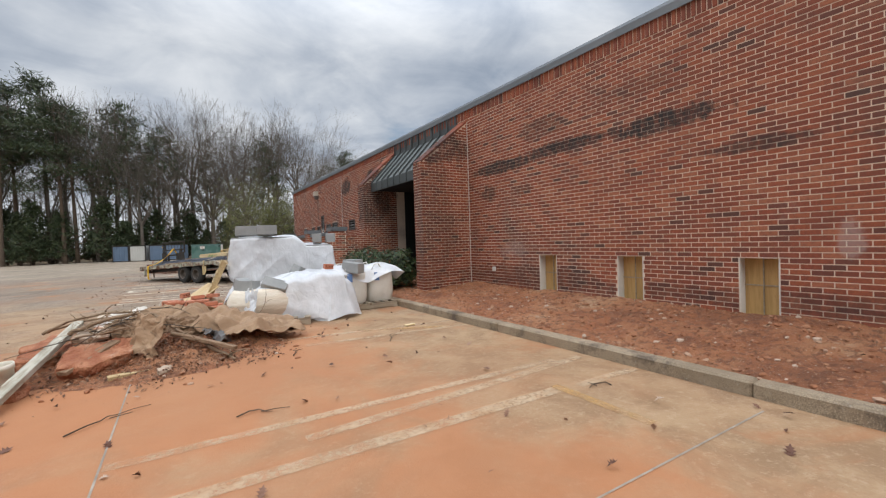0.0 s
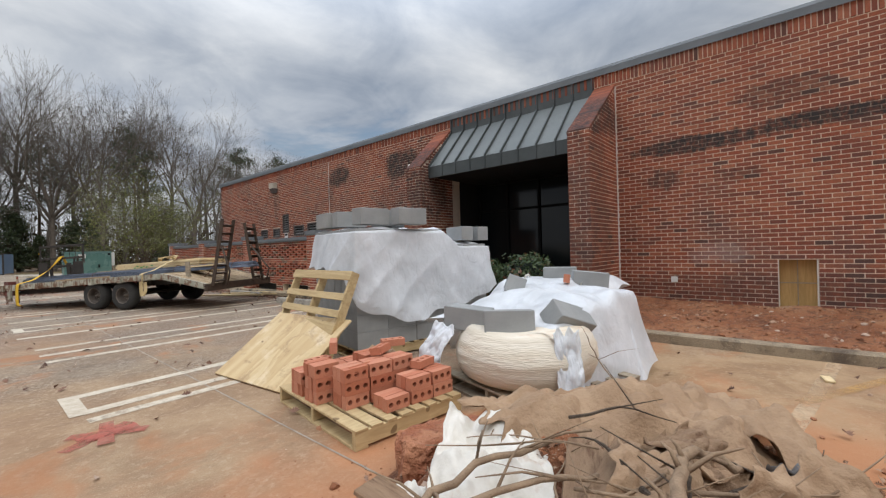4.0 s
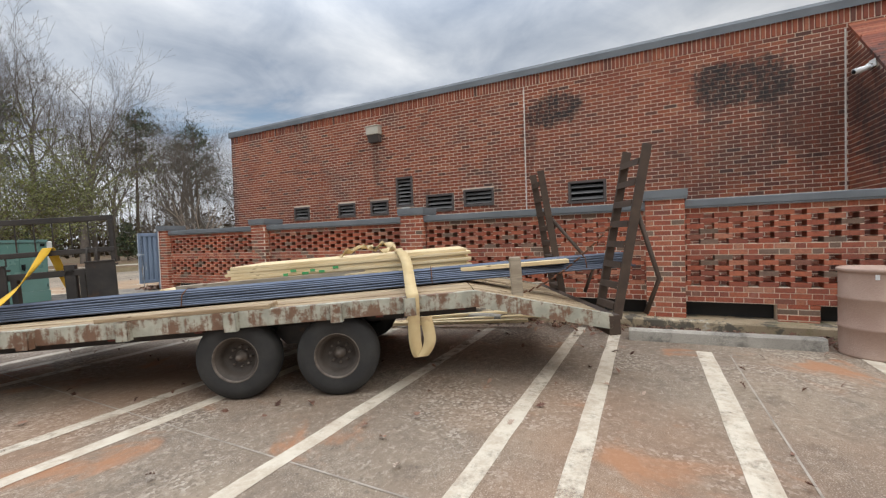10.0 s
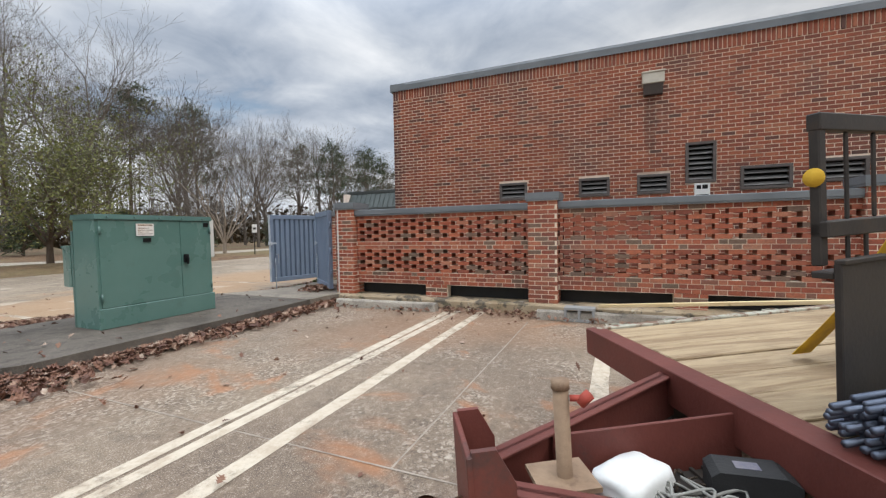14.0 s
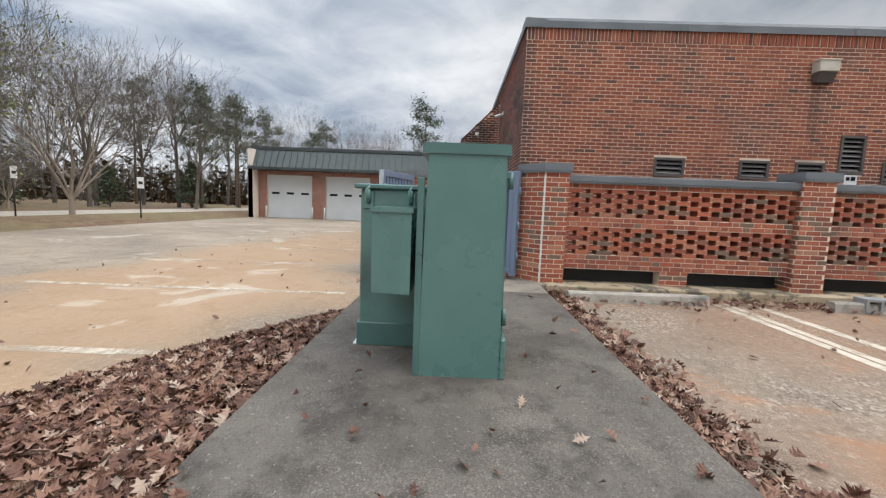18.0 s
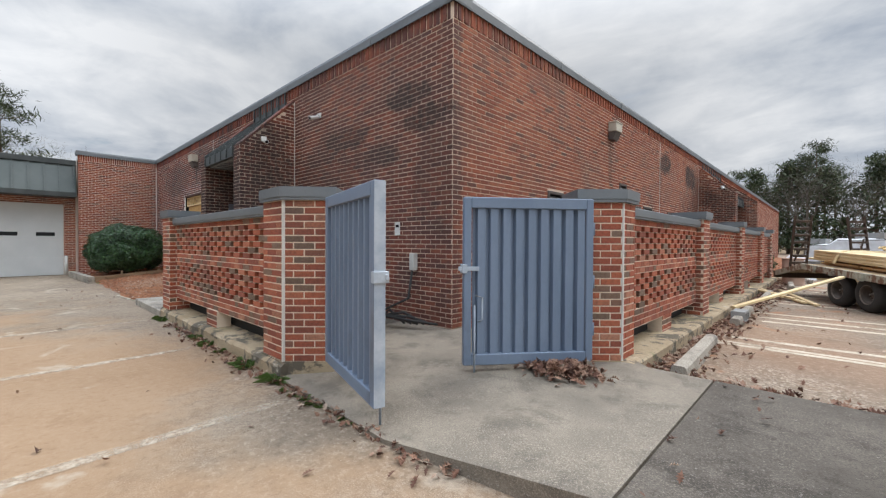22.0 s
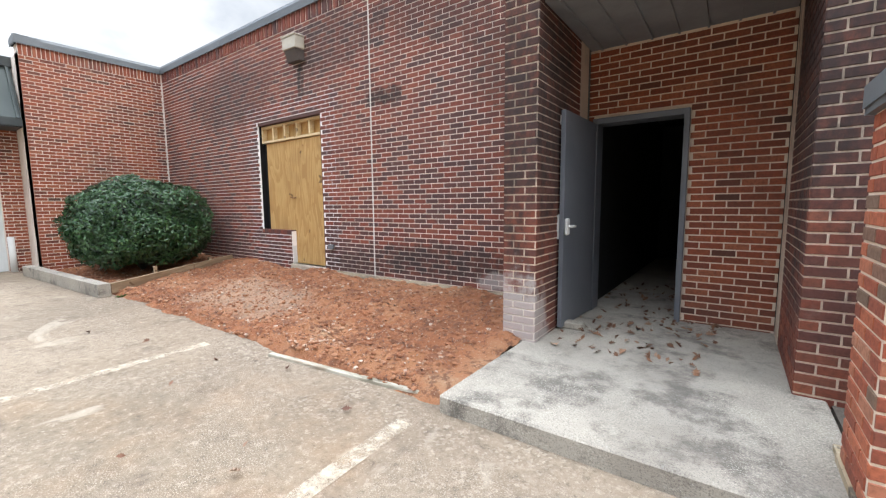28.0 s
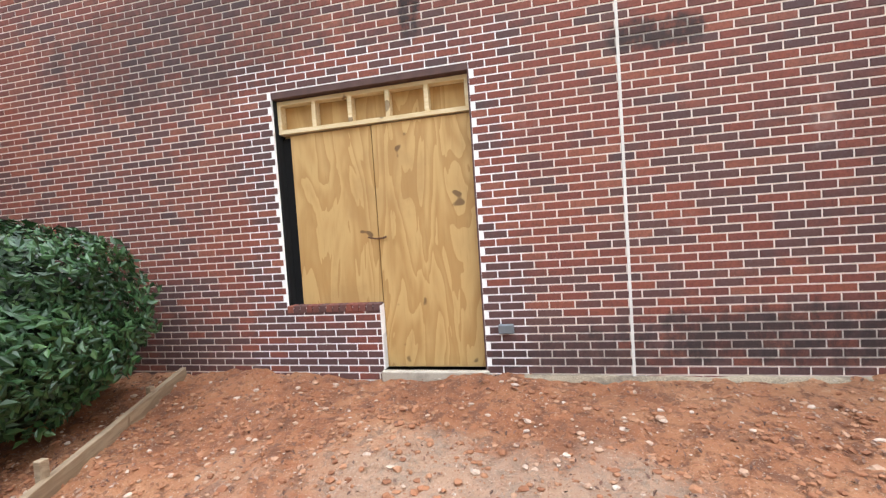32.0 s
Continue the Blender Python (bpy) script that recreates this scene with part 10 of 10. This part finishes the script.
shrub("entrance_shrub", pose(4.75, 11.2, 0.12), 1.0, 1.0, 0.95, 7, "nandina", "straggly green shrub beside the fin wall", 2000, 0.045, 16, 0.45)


def weed(x, y, s, seed, z=0.0):
    rng = random.Random(seed)
    mb = MB()
    for i in range(26):
        a = rng.uniform(0, 6.28)
        L = s * rng.uniform(0.5, 1.2)
        d = Vector((math.cos(a), math.sin(a), 0))
        n = Vector((-d.y, d.x, 0)) * L * 0.10
        rise = rng.uniform(0.3, 1.1)
        p0 = Vector((x + rng.gauss(0, s * 0.25), y + rng.gauss(0, s * 0.2), z))
        p1 = p0 + d * L * 0.5 + Vector((0, 0, L * 0.5 * rise))
        p2 = p0 + d * L + Vector((0, 0, L * 0.35 * rise))
        mb.add([tuple(p0), tuple(p1 - n), tuple(p2), tuple(p1 + n)], [(0, 1, 2), (0, 2, 3)])
    solid("weed", mb, M["weed"], "tuft of green weeds in the joint by the footing", "weed", "weeds", "stuff")


for i, (x, y, s) in enumerate(((10.57, 31.14, 0.13), (10.40, 31.14, 0.08), (8.78, 31.12, 0.09), (8.62, 31.13, 0.10), (8.30, 31.12, 0.09), (8.15, 31.13, 0.12), (7.72, 31.12, 0.09), (7.00, 31.12, 0.13), (6.90, 31.14, 0.14), (6.27, 31.10, 0.14), (6.22, 31.13, 0.10), (5.96, 31.17, 0.05), (5.80, 31.16, 0.05), (5.65, 31.15, 0.06), (5.52, 31.14, 0.06), (5.42, 31.13, 0.05), (5.10, 31.13, 0.05), (5.0, 31.12, 0.05), (9.5, 31.12, 0.05), (18.9, 31.05, 0.07), (19.9, 29.9, 0.12), (20.2, 30.9, 0.1))):
    weed(x, y, s, i)

# ---------- fallen leaves ----------


def leaves(name, count, where, label, size=0.055, seed=1, lift=0.03, mat="dead_leaf"):
    rng = random.Random(seed)
    mb = MB()
    for i in range(count):
        x, y, z = where(rng)
        a = rng.uniform(0, 6.28)
        n = Vector((rng.gauss(0, 0.6), rng.gauss(0, 0.6), 1)).normalized()
        u = n.cross(Vector((math.cos(a), math.sin(a), 0))).normalized()
        v = n.cross(u)
        s = size * rng.uniform(0.6, 1.3)
        c = Vector((x, y, z + rng.random() * lift + 0.006))
        cu = rng.uniform(0.1, 0.7)
        P = [c - u * s]
        for q, w in ((-0.45, 0.20), (-0.30, 0.55), (-0.12, 0.22), (0.10, 0.62), (0.30, 0.24), (0.55, 0.48), (0.62, 0.16)):
            P.append(c + u * s * q + v * s * w + n * s * cu * w * 1.6)
        P.append(c + u * s + n * s * cu * 0.5)
        for q, w in ((0.62, 0.16), (0.50, 0.44), (0.30, 0.22), (0.14, 0.60), (-0.12, 0.20), (-0.26, 0.50), (-0.45, 0.18)):
            P.append(c + u * s * q - v * s * w + n * s * cu * w * 1.6)
        mb.add([tuple(p) for p in P], [(0, 1, 2, 3, 13, 14, 15), (3, 4, 5, 11, 12, 13), (5, 6, 7, 8, 9, 10, 11)])
    solid(name, mb, M[mat], label, "fallen leaves", kind="stuff")


def drift(rng):
    """The deep drift along the pad's north edge."""
    t = rng.random()
    x = -1.3 + 3.6 * t
    w = 2.15 * (1 - t) ** 0.8 + 0.08
    q = rng.random() ** 1.3
    y = 30.97 + w * q
    if x < -0.35:
        y -= min(1.0, (-0.35 - x)) * 0.9
    h = 0.16 * (1 - q) * (1 - t * 0.8)
    return x, y, h * rng.random()


leaves("leaf_drift", 9000, drift, "deep drift of dry brown oak leaves beside the pad", 0.048, 5, 0.05)


def drift_w(rng):
    a = rng.uniform(-0.2, 3.3)
    r = 1 + abs(rng.gauss(0, 0.28))
    return -0.3 - 0.66 * math.sin(a) * r, 29.83 + 1.14 * math.cos(a) * r, 0.06 * rng.random()


leaves("leaf_drift", 1300, drift_w, "dry leaves blown round the pad's rounded end", 0.06, 6)


def band(rng):
    x = rng.uniform(-0.8, 3.9)
    return x, 28.66 - abs(rng.gauss(0, 0.16)), 0.05 * rng.random()


leaves("leaf_drift", 1700, band, "line of dry leaves along the pad's south edge", 0.055, 7)


def by_wall(rng):
    y = rng.uniform(14, 28.6)
    return 3.82 - abs(rng.gauss(0, 0.22)), y, 0.02


leaves("leaf_scatter", 1500, by_wall, "dry leaves and litter along the screen wall's foot", 0.045, 8)
leaves("leaf_scatter", 520, lambda r: (r.gauss(4.30, 0.17), r.gauss(29.38, 0.13), 0.15), "small heap of leaves by the closed gate", 0.05, 9, 0.06)
leaves("leaf_scatter", 130, lambda r: (r.uniform(-4, 18), r.uniform(31.2, 36), 0.0), "scattered dry leaves on the north lot", 0.036, 10)
leaves("leaf_scatter", 70, lambda r: (r.uniform(-0.8, 3.2), r.uniform(28.8, 30.9), 0.15), "scattered leaves on the dark pad", 0.038, 11)
leaves("leaf_scatter", 420, lambda r: (r.uniform(-3, 3.6), r.uniform(2, 28), 0.0), "scattered leaves and bark bits on the west lot", 0.04, 12)
leaves("leaf_scatter", 420, lambda r: (r.uniform(4.0, 10), 31.08 + abs(r.gauss(0, 0.09)), 0.0), "litter along the north footing", 0.035, 13)
leaves("leaf_scatter", 170, lambda r: (r.uniform(11.5, 12.75), 26.4 + 3.4 * r.random() ** 0.8, 0.12), "dark wet leaves on the side walk", 0.042, 14, 0.01, "mulch")


def over_heap(r):
    while True:
        x, y = r.uniform(-1.7, 1.9), r.uniform(6.2, 9.6)
        e = math.hypot((x + 0.15) / 1.40, (y - 7.75) / 1.35) + 0.30 * noise.noise((x * 1.7, y * 1.7, 3))
        if r.random() < max(0.0, min(1.0, (1.0 - e) * 2.0)) and not (x < -1.0 and y > 7.6):
            return x, y, heap(x, y)


leaves("soil_litter", 2600, on_north, "bark chips and dry leaf bits on the dug clay", 0.017, 19, 0.012)
leaves("soil_litter", 900, on_west, "bark chips and dry leaf bits beside the wall", 0.022, 20, 0.012, "mulch")
leaves("debris_litter", 3400, over_heap, "shredded bark and dead leaves over the debris heap", 0.020, 15, 0.02, "mulch")

# ---------- far containers and signs ----------
M["cont_blue"] = mottled("faded_blue_container_paint", (0.10, 0.155, 0.24), (0.15, 0.21, 0.30), 0.6, rough=0.6, bump_d=0.002)
M["cont_white"] = mottled("faded_white_container_paint", (0.50, 0.50, 0.47), (0.60, 0.60, 0.57), 0.6, rough=0.6, bump_d=0.002)


def container(m, w, d, h, mat, label):
    root = thing("storage_container", label, "container", m, group="storage containers")
    mb = MB()
    mb.box(0.04, 0.03, 0.12, w - 0.04, d, h - 0.04)
    part("body", mb, mat, root, "faded steel box")
    n = int(w / 0.28)
    for i in range(n):
        x = 0.08 + (w - 0.16) * i / n
        mb = MB()
        mb.box(x, 0.0, 0.16, x + 0.13, 0.04, h - 0.10)
        part("rib", mb, mat, root)
    for z in (0.0, h - 0.09):
        mb = MB()
        mb.box(0, -0.02, z, w, 0.06, z + 0.12)
        part("rail", mb, M["steel_dark"], root)
    for x in (0.0, w - 0.10):
        mb = MB()
        mb.box(x, -0.025, 0.12, x + 0.10, 0.07, h - 0.09)
        part("corner_post", mb, M["steel_dark"], root)


CM = pose(-6.8, 64.3, -0.02, 0, 0, -20)
container(CM, 1.75, 2.2, 1.95, M["cont_blue"], "faded blue storage container at the lot's far edge")
container(CM @ pose(1.80, 0, 0), 1.75, 2.2, 1.95, M["cont_white"], "faded white storage container between blue ones")
container(CM @ pose(3.9, 0, 0), 1.75, 2.2, 1.95, M["cont_blue"], "faded blue storage container beside a white one")
container(CM @ pose(5.7, 0, 0), 1.75, 2.2, 1.95, M["cont_blue"], "blue storage container with dented ribs")


def sign_post(x, y, h, a):
    root = thing("sign_post", "small white sign on a thin post in the verge", "sign", pose(x, y, 0, 0, 0, a), group="verge signs")
    mb = MB()
    mb.tube([(0, 0, -0.1), (0, 0, h)], 0.03, 8)
    part("post", mb, M["steel_dark"], root)
    mb = MB()
    mb.box(-0.16, -0.045, h - 0.48, 0.16, -0.033, h, 0.005)
    plate = part("plate", mb, M["white"], root)
    mb = MB()
    mb.box(-0.10, -0.05, h - 0.30, 0.10, -0.046, h - 0.18)
    part("print", mb, M["steel_dark"], plate, "dark unreadable print")


sign_post(14.3, 47.8, 2.1, 10)
sign_post(15.6, 43.6, 1.9, -10)

# ---------- pieces of walls ----------
_full = MB()
_full.box(0, -0.19, 0, LONG, 0, ROW - 0.01, 0.003)
FENCE_BRICK = _full.mesh("brick", M["brick_fence_piece"])
flush_pieces()
for core, m, pieces in LATER_FENCE:
    for u, z in pieces:
        part("brick", FENCE_BRICK, None, core, m=m @ Matrix.Translation((u, 0, z)))
